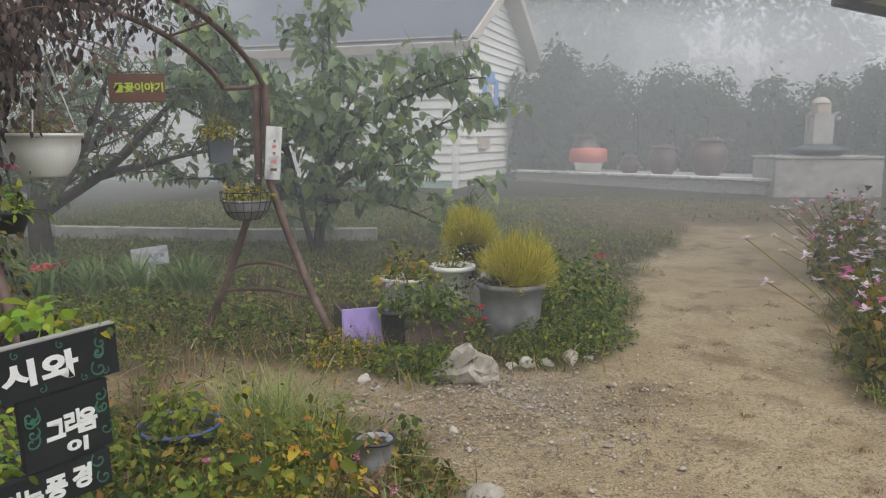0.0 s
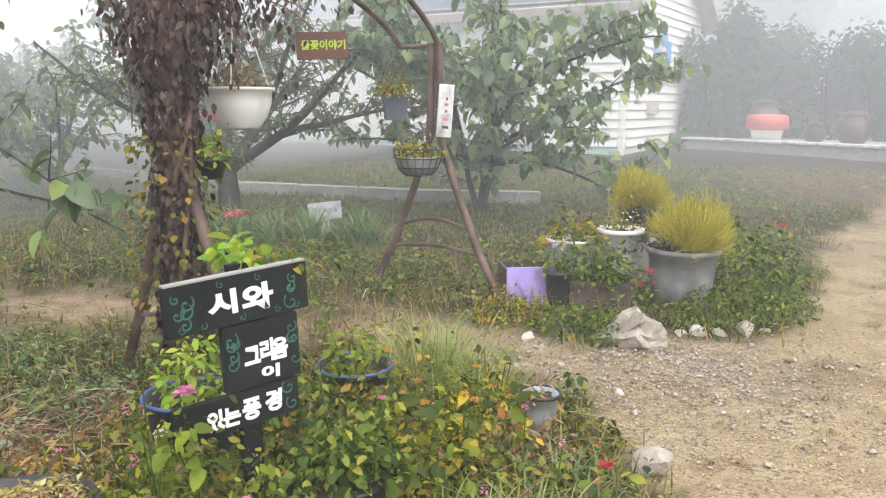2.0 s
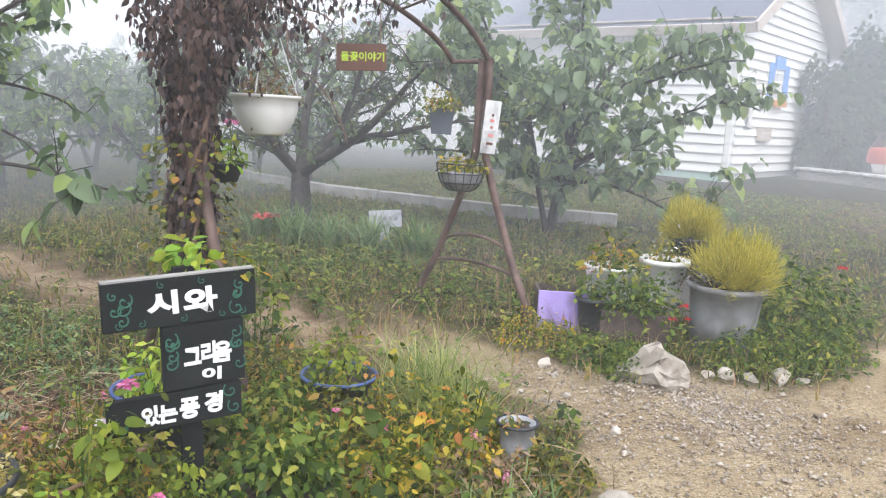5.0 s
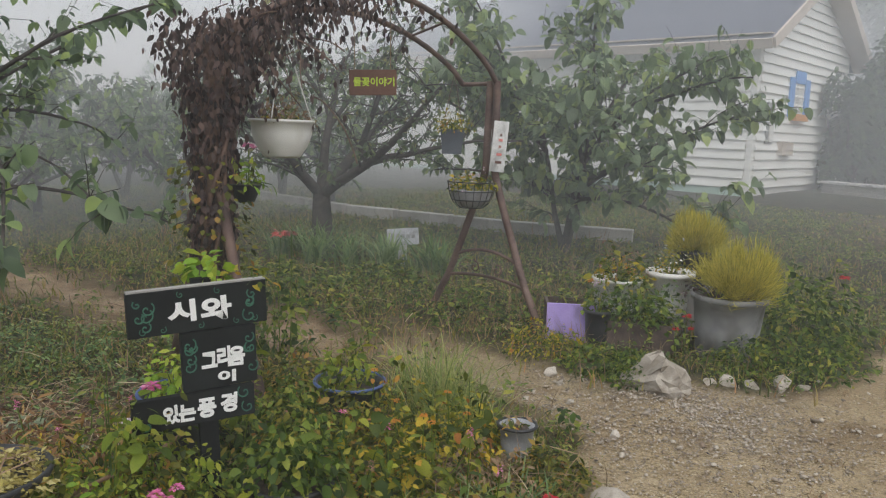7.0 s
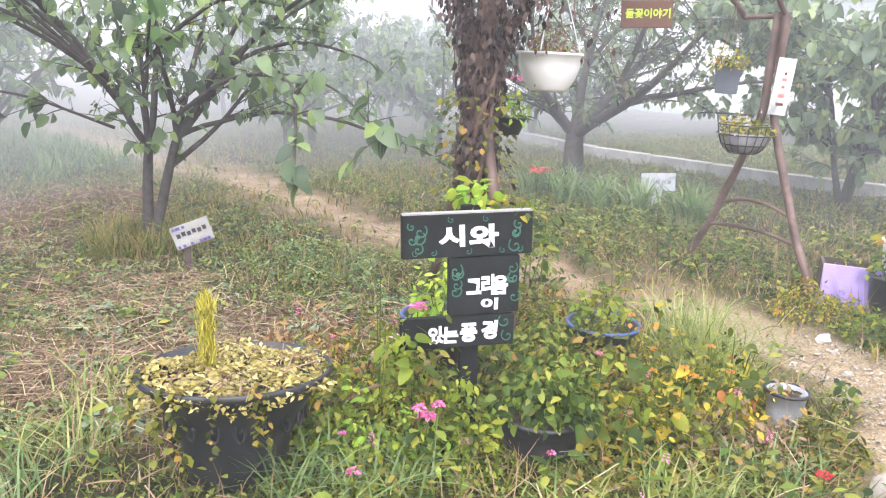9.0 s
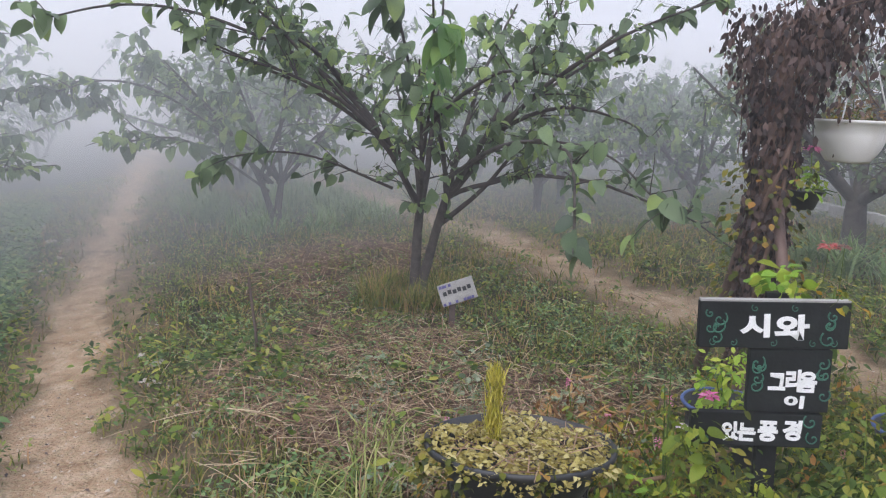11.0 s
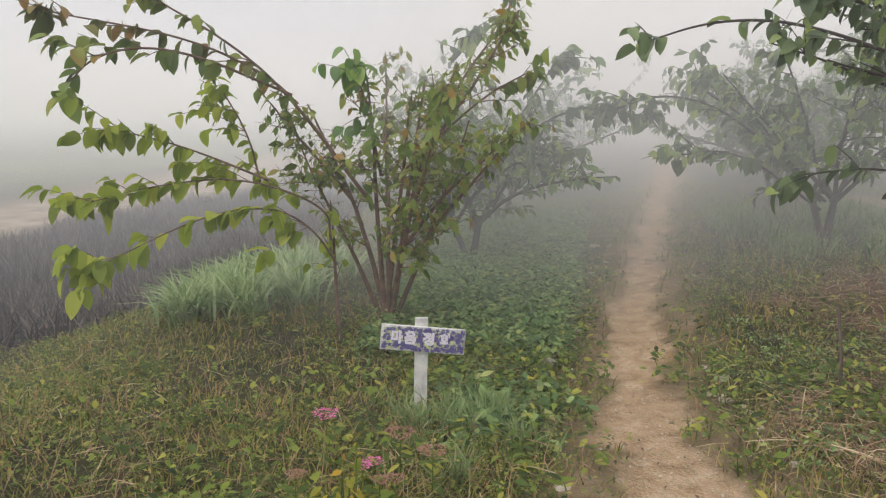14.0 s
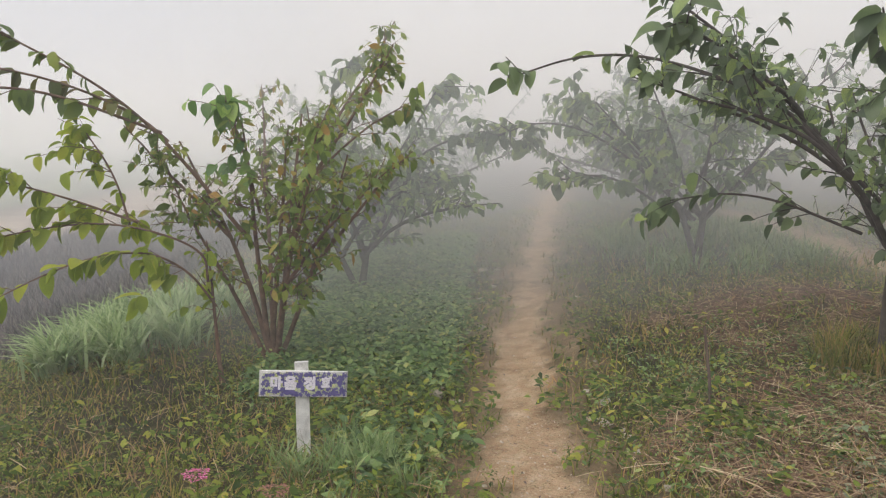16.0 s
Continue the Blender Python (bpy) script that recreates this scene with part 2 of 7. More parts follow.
def mesh_np(name, verts, faces):
    me = bpy.data.meshes.new(name)
    faces = np.ascontiguousarray(faces, dtype=np.int32)
    count, k = faces.shape
    me.vertices.add(len(verts))
    me.vertices.foreach_set("co", np.ascontiguousarray(verts, dtype=np.float32).ravel())
    me.loops.add(count * k)
    me.loops.foreach_set("vertex_index", faces.ravel())
    me.polygons.add(count)
    me.polygons.foreach_set("loop_start", np.arange(count, dtype=np.int32) * k)
    me.update(calc_edges=True)
    return me


def np_part(name, verts, faces, mat, parent=None, label="", smooth_on=False):
    me = mesh_np(name, verts, faces)
    me.materials.append(mat)
    if smooth_on:
        me.shade_smooth()
    ob = new(name, me)
    ob.parent = parent
    return tagged(ob, label)


def part(name, bm, mat, parent=None, label="", smooth_on=False):
    me = bpy.data.meshes.new(name)
    bmesh.ops.recalc_face_normals(bm, faces=bm.faces)
    bm.to_mesh(me)
    bm.free()
    me.materials.append(mat)
    if smooth_on:
        me.shade_smooth()
    ob = new(name, me)
    ob.parent = parent
    return tagged(ob, label)


def empty(name, m, label, category, group="", kind=""):
    ob = new(name)
    ob.matrix_basis = m
    return tagged(ob, label, category, group, kind)


def add_box(bm, size, centre=(0, 0, 0), turn=None, bevel=0.0):
    m = Matrix.Translation(centre) @ (turn or Matrix()) @ Matrix.Diagonal((*size, 1))
    made = bmesh.ops.create_cube(bm, size=1, matrix=m)
    if bevel:
        edges = list({e for v in made["verts"] for e in v.link_edges})
        bmesh.ops.bevel(bm, geom=edges, offset=bevel, segments=2, affect="EDGES", profile=0.5)
    return bm


def box(size, centre=(0, 0, 0), turn=None, bevel=0.0):
    return add_box(bmesh.new(), size, centre, turn, bevel)


def add_lathe(bm, profile, seg=32, squash=1.0):
    rings = []
    for r, z in profile:
        rings.append([bm.verts.new((r * math.cos(a) * squash, r * math.sin(a), z)) for a in np.linspace(0, 2 * math.pi, seg, endpoint=False)])
    for a, b in zip(rings, rings[1:]):
        for i in range(seg):
            bm.faces.new((a[i], a[(i + 1) % seg], b[(i + 1) % seg], b[i]))
    if profile[0][0] > 1e-6:
        bm.faces.new(rings[0][::-1])
    if profile[-1][0] > 1e-6:
        bm.faces.new(rings[-1])
    return bm


def lathe(profile, seg=32, squash=1.0):
    return add_lathe(bmesh.new(), profile, seg, squash)


def tube_np(points, radii, seg=6):
    """A tapered tube through points, as arrays of vertices and quads."""
    p = np.asarray(points, float)
    r = np.broadcast_to(np.asarray(radii, float), (len(p),))
    d = np.gradient(p, axis=0)
    d /= np.linalg.norm(d, axis=1, keepdims=True) + 1e-9
    ref = np.array([0.13, 0.21, 0.97]) if abs(d[0][2]) < 0.9 else np.array([0.98, 0.1, 0.1])
    u = np.cross(d, ref)
    u /= np.linalg.norm(u, axis=1, keepdims=True) + 1e-9
    w = np.cross(d, u)
    a = np.linspace(0, 2 * math.pi, seg, endpoint=False)
    v = p[:, None] + r[:, None, None] * (np.cos(a)[None, :, None] * u[:, None] + np.sin(a)[None, :, None] * w[:, None])
    f = []
    for i in range(len(p) - 1):
        for j in range(seg):
            k = (j + 1) % seg
            f.append((i * seg + j, i * seg + k, (i + 1) * seg + k, (i + 1) * seg + j))
    return v.reshape(-1, 3), np.array(f)


def join_np(pieces):
    vs, fs, n = [], [], 0
    for v, f in pieces:
        vs.append(v)
        fs.append(f + n)
        n += len(v)
    return np.concatenate(vs), np.concatenate(fs)


def tube_part(name, points, radii, mat, parent=None, label="", seg=8):
    v, f = tube_np(points, radii, seg)
    return np_part(name, v, f, mat, parent, label, True)


def turns(yaw, pitch, roll):
    """Rotation matrices: yaw about z, then pitch about x, then roll about y, for arrays of radians."""
    cy, sy, cp, sp, cr, sr = np.cos(yaw), np.sin(yaw), np.cos(pitch), np.sin(pitch), np.cos(roll), np.sin(roll)
    o, i = np.zeros_like(cy), np.ones_like(cy)
    rz = np.stack([np.stack([cy, -sy, o], -1), np.stack([sy, cy, o], -1), np.stack([o, o, i], -1)], -2)
    rx = np.stack([np.stack([i, o, o], -1), np.stack([o, cp, -sp], -1), np.stack([o, sp, cp], -1)], -2)
    ry = np.stack([np.stack([cr, o, sr], -1), np.stack([o, i, o], -1), np.stack([-sr, o, cr], -1)], -2)
    return rz @ rx @ ry


def scatter(template, loc, rot, size):
    tv, tf = template
    size = np.asarray(size, float)
    if size.ndim == 1:
        size = size[:, None]
    v = np.einsum("nij,nkj->nki", rot, tv[None] * size[:, None, :]) + loc[:, None]
    f = tf[None] + (np.arange(len(loc)) * len(tv))[:, None, None]
    return v.reshape(-1, 3), f.reshape(-1, tf.shape[1])


def leaf_template(width, rows=4, heart=0.0, curl=0.15, fold=0.18):
    """A leaf of length 1 along y, folded along its rib and drooping at the tip; triangles."""
    ts = np.linspace(0, 1, rows + 2)
    v = []
    for t in ts:
        w = width * math.sin(math.pi * min(1, t * (1 - 0.25 * heart) + 0.14 * heart)) ** 0.8 * (1 - 0.35 * t) * 1.2 if 0 < t < 1 else (0.0 if t else width * 0.25 * heart)
        z = -curl * t * t
        y = t - (0.12 * heart if 0 < t < 0.3 else 0)
        v += [(-w / 2, y, z + fold * w / 2), (0, t, z), (w / 2, y, z + fold * w / 2)]
    f = []
    for i in range(rows + 1):
        a, b = 3 * i, 3 * i + 3
        f += [(a, a + 1, b + 1), (a, b + 1, b), (a + 1, a + 2, b + 2), (a + 1, b + 2, b + 1)]
    return np.array(v, float), np.array(f)


LEAF_HEART = leaf_template(0.8, 4, 1.0, 0.22)
LEAF_BROAD = leaf_template(0.64, 4, 0.6, 0.34, 0.35)
LEAF_OVAL = leaf_template(0.5, 2, 0.0, 0.2)
LEAF_ROUND = leaf_template(0.75, 2, 0.0, 0.15)
BLADE = (np.array([(-0.5, 0, 0), (0.5, 0, 0), (-0.4, 0.45, 0.0), (0.4, 0.45, 0.0), (0, 1, -0.22)], float), np.array([(0, 1, 3), (0, 3, 2), (2, 3, 4)]))
STRIP = (np.array([(-0.5, -0.5, 0), (0.5, -0.5, 0), (0.5, 0.0, 0.04), (-0.5, 0.0, 0.04), (0.5, 0.5, 0), (-0.5, 0.5, 0)], float), np.array([(0, 1, 2), (0, 2, 3), (3, 2, 4), (3, 4, 5)]))


def rng(seed):
    return np.random.default_rng(seed)


def polyline_distance(x, y, pts):
    best = np.full(np.shape(x), 1e9)
    for (ax, ay), (bx, by) in zip(pts, pts[1:]):
        dx, dy = bx - ax, by - ay
        t = np.clip(((x - ax) * dx + (y - ay) * dy) / (dx * dx + dy * dy), 0, 1)
        best = np.minimum(best, np.hypot(x - ax - t * dx, y - ay - t * dy))
    return best


def inside(x, y, pts):
    odd = np.zeros(np.shape(x), bool)
    for (ax, ay), (bx, by) in zip(pts, pts[1:] + pts[:1]):
        cross = (ay > y) != (by > y)
        odd ^= cross & (x < (bx - ax) * (y - ay) / (by - ay + 1e-12) + ax)
    return odd


def wobble(x, y, scale, seed=0.0):
    """Cheap smooth noise, about -1 to 1."""
    a, b = x * scale + seed, y * scale - 1.7 * seed
    return (np.sin(a * 1.9 + 1.3 * np.sin(b * 1.1)) + np.sin(b * 2.3 + 1.7 * np.sin(a * 0.7 + 2)) + np.sin((a + b) * 3.7 + np.sin(a * 2.9)) * 0.6) / 2.6


MAIN_PATH = [(1.2, 0.1), (-3.0, 0.25), (-5.0, 0.43), (-7.0, 0.64), (-9.75, 1.08), (-11.7, 1.5), (-15.3, 2.25), (-24, 3.8)]
SIDE_PATH = [(-14, 5.5), (-8.8, 5.2), (-7.5, 5.25), (-5.3, 4.9), (-3.9, 4.8), (-2.6, 4.9), (-1.1, 4.85), (0, 4.7)]
YARD = [(0.3, -11.0), (-0.35, -6.5), (-0.1, -3), (0.15, 1.5), (0.15, 3.3), (-0.1, 3.9), (-0.7, 4.35), (-0.75, 4.9), (0.1, 5.05), (0.85, 5.35), (1.25, 6.2), (1.55, 7.6), (1.95, 9.2), (2.7, 10.8), (3.4, 13.2),
        (5.6, 13.2), (4.6, 10.0), (3.5, 7.6), (2.75, 5.6), (2.45, 4.4), (2.6, 1.0), (2.4, -3), (2.75, -6.5), (2.6, -11.0)]


def sand_amount(x, y):
    e = 0.14 * wobble(x, y, 2.2) + 0.09 * wobble(x, y, 6.0, 3.0)
    d = polyline_distance(x, y, YARD + YARD[:1]) * np.where(inside(x, y, YARD), 1, -1)
    yard = smooth((d + e + 0.1) / 0.3)
    main = smooth((0.36 - polyline_distance(x, y, MAIN_PATH) + e) / 0.22)
    side = 0.8 * smooth((0.42 - polyline_distance(x, y, SIDE_PATH) + e * 1.6) / 0.3)
    return np.maximum(np.maximum(yard, main), side)


def trodden(x, y):
    """How worn the soil is beside the tracks."""
    return smooth((0.85 - np.minimum(polyline_distance(x, y, MAIN_PATH), polyline_distance(x, y, SIDE_PATH)) + 0.25 * wobble(x, y, 2.6, 8.0)) / 0.6)


def straw_amount(x, y):
    d = np.hypot((x + 3.6) / 1.9, (y - 2.0) / 1.05) + 0.2 * wobble(x, y, 1.4, 5.0)
    d2 = np.hypot((x + 6.5) / 1.5, (y - 2.9) / 1.3) + 0.18 * wobble(x, y, 1.4, 2.0)
    d3 = np.hypot((x + 2.5) / 0.9, (y - 2.6) / 1.0) + 0.2 * wobble(x, y, 1.9, 1.0)
    thick = np.maximum(np.maximum(smooth((1.05 - d) / 0.35), 0.95 * smooth((1.0 - d2) / 0.4)), 0.8 * smooth((1.0 - d3) / 0.4))
    return thick * (0.55 + 0.45 * smooth((wobble(x, y, 2.4, 11.0) + 0.35) / 0.5)) * (1 - sand_amount(x, y))


def low_field(x, y):
    """Distance in from the near edge of the low field."""
    return np.minimum(-7.6 - x - 0.4 * (y + 6), -3.9 - y - 0.10 * (x + 9)) + 0.4 * wobble(x, y, 0.6)


def dark_amount(x, y):
    d = low_field(x, y)
    return smooth(d / 1.0) * smooth((-x - 6.0) / 2) * smooth((8.4 - d + 0.5 * wobble(x, y, 0.9, 3.0)) / 1.2)


def bare_amount(x, y):
    """Pale bare soil past the dark stubble."""
    d = low_field(x, y)
    return smooth((d - 7.6) / 1.2) * smooth((15.0 - d + 1.5 * wobble(x, y, 0.25, 1.0)) / 3.0) * smooth((-x - 4.0) / 3)


def brown_amount(x, y):
    """Bare brown earth between the lawn and the terrace."""
    return 0.75 * smooth((np.minimum(y - 10.5, 17.5 - y) + 0.9 * wobble(x, y, 0.8, 2.0)) / 2.0) * smooth((x - 0.6 + 0.6 * wobble(x, y, 1.1, 7.0)) / 1.5)


# ---- ground ----
def axis(lo, hi, near_lo, near_hi, step):
    near = np.arange(near_lo, near_hi, step)
    up = near_hi + np.cumsum(step * 1.16 ** np.arange(1, 60))
    down = near_lo - np.cumsum(step * 1.16 ** np.arange(1, 60))
    return np.concatenate([[lo], down[down > lo][::-1], near, up[up < hi], [hi]])


gx, gy = np.meshgrid(axis(-260, 220, -9, 4, 0.07), axis(-220, 300, -3, 9, 0.07), indexing="ij")
relief = 0.018 * wobble(gx, gy, 3.1) + 0.01 * wobble(gx, gy, 9.0, 2.0)
near_relief = np.where((np.abs(gx) < 15) & (np.abs(gy) < 15), relief, 0)
gh = ground_z(gx, gy) + near_relief * (1 - 0.75 * sand_amount(gx, gy)) - 0.03 * sand_amount(gx, gy)
nx, ny = gx.shape
idx = np.arange(nx * ny).reshape(nx, ny)
quads = np.stack([idx[:-1, :-1], idx[1:, :-1], idx[1:, 1:], idx[:-1, 1:]], -1).reshape(-1, 4)


def ground_material():
    m, n, l, p = material("garden_ground")
    tc = n.new("ShaderNodeTexCoord")

    def noise(scale, detail=6.0, distort=0.0):
        z = n.new("ShaderNodeTexNoise")
        z.inputs["Scale"].default_value, z.inputs["Detail"].default_value, z.inputs["Distortion"].default_value = scale, detail, distort
        l.new(tc.outputs["Object"], z.inputs["Vector"])
        return z.outputs[0]

    def mix(fac, a, b):
        x = n.new("ShaderNodeMix")
        x.data_type = "RGBA"
        l.new(fac, x.inputs[0])
        for sock, c in ((6, a), (7, b)):
            if isinstance(c, tuple):
                x.inputs[sock].default_value = (*c, 1)
            else:
                l.new(c, x.inputs[sock])
        return x.outputs[2]

    def attribute(name):
        a = n.new("ShaderNodeAttribute")
        a.attribute_name = name
        return a.outputs["Fac"]

    def steps(src, stops):
        r = ramp_of(n, stops)
        l.new(src, r.inputs[0])
        return r.outputs[0]

    soil = steps(noise(3.0, 10), [(0.3, (0.018, 0.02, 0.01)), (0.5, (0.04, 0.04, 0.018)), (0.7, (0.085, 0.066, 0.034))])
    sand = steps(noise(1.3, 8, 0.5), [(0.28, (0.3, 0.215, 0.125)), (0.5, (0.45, 0.35, 0.215)), (0.72, (0.56, 0.46, 0.32))])
    speck = steps(noise(90.0, 3), [(0.35, (0.16, 0.115, 0.06)), (0.55, (0.41, 0.325, 0.19)), (0.75, (0.64, 0.56, 0.41))])
    sand = mix(steps(noise(26.0, 5), [(0.4, (0.2, 0.2, 0.2)), (0.6, (0.95, 0.95, 0.95))]), sand, speck)
    damp = mix(steps(noise(2.6, 7, 0.4), [(0.5, (0, 0, 0)), (0.68, (0.62, 0.62, 0.62))]), sand, (0.17, 0.115, 0.065))
    straw = steps(noise(14.0, 8), [(0.3, (0.05, 0.03, 0.018)), (0.55, (0.12, 0.07, 0.042)), (0.75, (0.21, 0.135, 0.08))])
    col = mix(attribute("straw"), soil, straw)
    earth = steps(noise(6.0, 9, 0.3), [(0.3, (0.25, 0.155, 0.09)), (0.5, (0.41, 0.28, 0.175)), (0.72, (0.54, 0.41, 0.29))])
    earth = mix(steps(noise(30.0, 4), [(0.45, (0, 0, 0)), (0.62, (0.7, 0.7, 0.7))]), earth, speck)
    damp = mix(attribute("track"), damp, earth)
    col = mix(attribute("sand"), col, damp)
    col = mix(attribute("dark"), col, steps(noise(2.0, 8), [(0.35, (0.022, 0.02, 0.022)), (0.7, (0.06, 0.052, 0.05))]))
    col = mix(attribute("brown"), col, steps(noise(5.0, 9, 0.3), [(0.3, (0.075, 0.055, 0.035)), (0.5, (0.16, 0.115, 0.07)), (0.7, (0.27, 0.2, 0.125))]))
    col = mix(attribute("bare"), col, steps(noise(1.2, 8), [(0.35, (0.2, 0.16, 0.11)), (0.5, (0.33, 0.27, 0.2)), (0.7, (0.45, 0.39, 0.31))]))
    col = mix(attribute("far"), col, steps(noise(0.4, 8), [(0.35, (0.075, 0.11, 0.05)), (0.65, (0.15, 0.19, 0.085))]))
    l.new(col, p.inputs["Base Color"])
    p.inputs["Roughness"].default_value = 0.95
    p.inputs["Specular IOR Level"].default_value = 0.15
    bu = n.new("ShaderNodeBump")
    bu.inputs["Strength"].default_value, bu.inputs["Distance"].default_value = 1.0, 0.04
    l.new(noise(40.0, 8), bu.inputs["Height"])
    l.new(bu.outputs[0], p.inputs["Normal"])
    return m


ground = np_part("ground", np.stack([gx, gy, gh], -1).reshape(-1, 3), quads, ground_material(), smooth_on=True)
tagged(ground, "sandy yard and weedy garden soil with trodden paths", "ground", kind="structure")
for name, values in (("sand", np.maximum(sand_amount(gx, gy), 0.5 * trodden(gx, gy))), ("straw", straw_amount(gx, gy)), ("track", smooth((-gx - 0.8) / 1.2) * smooth((7.5 - gy) / 1.0)), ("dark", dark_amount(gx, gy)), ("brown", brown_amount(gx, gy) * (1 - 0.6 * sand_amount(gx, gy))), ("bare", bare_amount(gx, gy)), ("far", smooth((low_field(gx, gy) - 13) / 4))):
    at_ = ground.data.attributes.new(name, "FLOAT", "POINT")
    at_.data.foreach_set("value", np.clip(values, 0, 1).astype(np.float32).ravel())

# ---- fog: the air of the whole place ----
fog_mat = bpy.data.materials.new("fog_air")
fog_mat.use_nodes = True
fog_mat.node_tree.nodes.remove(fog_mat.node_tree.nodes["Principled BSDF"])
vs = fog_mat.node_tree.nodes.new("ShaderNodeVolumeScatter")
vs.inputs["Color"].default_value = (0.945, 0.973, 1.0, 1)
vs.inputs["Density"].default_value = FOG_DENSITY
fog_mat.node_tree.links.new(vs.outputs[0], fog_mat.node_tree.nodes["Material Output"].inputs["Volume"])
fog = part("backdrop_fog", box((320, 320, 10.5), (0, 10, 2.25)), fog_mat)
far_mat = fog_mat.copy()
far_mat.name = "thick_fog_air"
far_mat.node_tree.nodes["Volume Scatter"].inputs["Density"].default_value = FOG_FAR
mid_mat = fog_mat.copy()
mid_mat.name = "mid_fog_air"
mid_mat.node_tree.nodes["Volume Scatter"].inputs["Density"].default_value = FOG_MID
deep_mat = fog_mat.copy()
deep_mat.name = "deep_fog_air"
deep_mat.node_tree.nodes["Volume Scatter"].inputs["Density"].default_value = FOG_DEEP
low_mat = fog_mat.copy()
low_mat.name = "low_field_fog_air"
low_mat.node_tree.nodes["Volume Scatter"].inputs["Density"].default_value = FOG_LOW
for size, centre, air in (((90, 40, 7.4), (37.7, 25.5, 0.95), mid_mat), ((90, 70, 8.3), (-51.4, 32, 1.4), far_mat), ((130, 60, 9.4), (57.2, 58.1, 1.9), deep_mat), ((110, 60, 7.2), (-63.0, -33.2, 0.9), low_mat)):
    bank = part("backdrop_fog", box(size, centre), air)
    tagged(bank, "thicker bank of pale fog beyond the garden", "fog", kind="structure")
tagged(fog, "thin pale morning fog over the garden", "fog", kind="structure")


# ---- trees ----
def limb(r, start, azimuth, tilt, length, droop, wander=0.12, step=0.12):
    """Points of a limb: azimuth and tilt from upright in degrees; droop bends it down (or up, when negative)."""
    a, t = radians(azimuth), radians(tilt)
    d = np.array([math.sin(t) * math.cos(a), math.sin(t) * math.sin(a), math.cos(t)])
    p, pts = np.array(start, float), [np.array(start, float)]
    for i in range(max(3, int(length / step))):
        d = d + np.array([0, 0, -droop * step]) + r.normal(0, wander, 3) * step * 2.2
        d /= np.linalg.norm(d)
        p = p + d * step
        pts.append(p.copy())
    return np.array(pts)


def leaves_along(r, pts, spacing, start=0.25, droop=(-1.2, 0.1), spread=1.2, clump=1):
    """Places and turns of leaves along a twig, alternating sides."""
    seg = np.linalg.norm(np.diff(pts, axis=0), axis=1)
    s = np.concatenate([[0], np.cumsum(seg)])
    n = max(2, int(s[-1] * (1 - start) / spacing)) * clump
    q = np.sort(r.uniform(start * s[-1], s[-1], n))
    loc = np.stack([np.interp(q, s, pts[:, k]) for k in range(3)], -1)
    d = pts[-1] - pts[0]
    base = math.atan2(d[1], d[0]) - math.pi / 2
    yaw = base + np.where(np.arange(n) % 2, 1, -1) * r.uniform(0.2, spread, n) + r.normal(0, 0.4, n)
    pitch = r.uniform(droop[0], droop[1], n)
    return loc, yaw, pitch


def tree(name, base, stems, label, seed, leaf=LEAF_OVAL, leaf_mat=None, leaf_size=(0.05, 0.09), bark=None, spacing=0.035, side=7, side_len=0.5, twigs=4,
         category="tree", trunk_side=True, leaf_start=0.2, group="", droop=(-1.2, 0.25), seg=7):
    """A tree: stems (azimuth, tilt, length, radius, droop, start height, from stem) with side limbs and twigs, and leaves on all thin wood."""
    r = rng(seed)
    top = empty(name, Matrix.Translation(base), label, category, group)
    wood, leaves, made = [], [], []
    for az, tilt, length, rad, bend, frm in stems:
        start = np.zeros(3) - np.array([0, 0, 0.06])
        if frm is not None:
            src = made[frm[0]]
            start = src[int(frm[1] * (len(src) - 1))]
        pts = limb(r, start, az, tilt, length, bend, 0.1 if frm is None else 0.17)
        made.append(pts)
        rr = np.linspace(1, 0.62 if frm is None and not trunk_side else 0.22, len(pts)) ** 0.9 * rad
        if frm is None:
            rr[0] *= 1.5
            rr[1] *= 1.15
        wood.append(tube_np(pts, rr, seg))
        for k in range(side if frm is not None or trunk_side else 0):
            f = r.uniform(0.35 if frm is None else 0.15, 0.97)
            st = pts[int(f * (len(pts) - 1))]
            bl = limb(r, st, az + r.uniform(-95, 95), r.uniform(30, 85), side_len * r.uniform(0.5, 1.25) * (1.2 - 0.5 * f), r.uniform(-0.3, 0.7), 0.2, 0.07)
            wood.append(tube_np(bl, np.linspace(0.35, 0.12, len(bl)) * rad * 0.75, 5))
            leaves.append(leaves_along(r, bl, spacing, leaf_start, droop))
            for _ in range(twigs):
                tw = limb(r, bl[r.integers(1, len(bl))], r.uniform(0, 360), r.uniform(20, 100), side_len * r.uniform(0.25, 0.6), r.uniform(0, 1.2), 0.25, 0.05)
                wood.append(tube_np(tw, np.linspace(0.16, 0.08, len(tw)) * rad * 0.7, 4))
                leaves.append(leaves_along(r, tw, spacing, 0.1, droop))
        if frm is not None or len(pts) > 8:
            leaves.append(leaves_along(r, pts[int(len(pts) * 0.55):], spacing * 0.8, 0.1, droop))
    v, f = join_np(wood)
    np_part("trunk", v, f, bark or BARK, top, smooth_on=True)
    loc = np.concatenate([a for a, _, _ in leaves])
    yaw = np.concatenate([a for _, a, _ in leaves])
    pitch = np.concatenate([a for _, _, a in leaves])
    size = r.uniform(leaf_size[0], leaf_size[1], len(loc)) * r.choice([0.45, 0.6, 0.8, 1, 1.2], len(loc))
    v, f = scatter(leaf, loc, turns(yaw, pitch, r.normal(0, 0.5, len(loc))), size)
    np_part("crown", v, f, leaf_mat or LEAF_TREE, top)
    return top


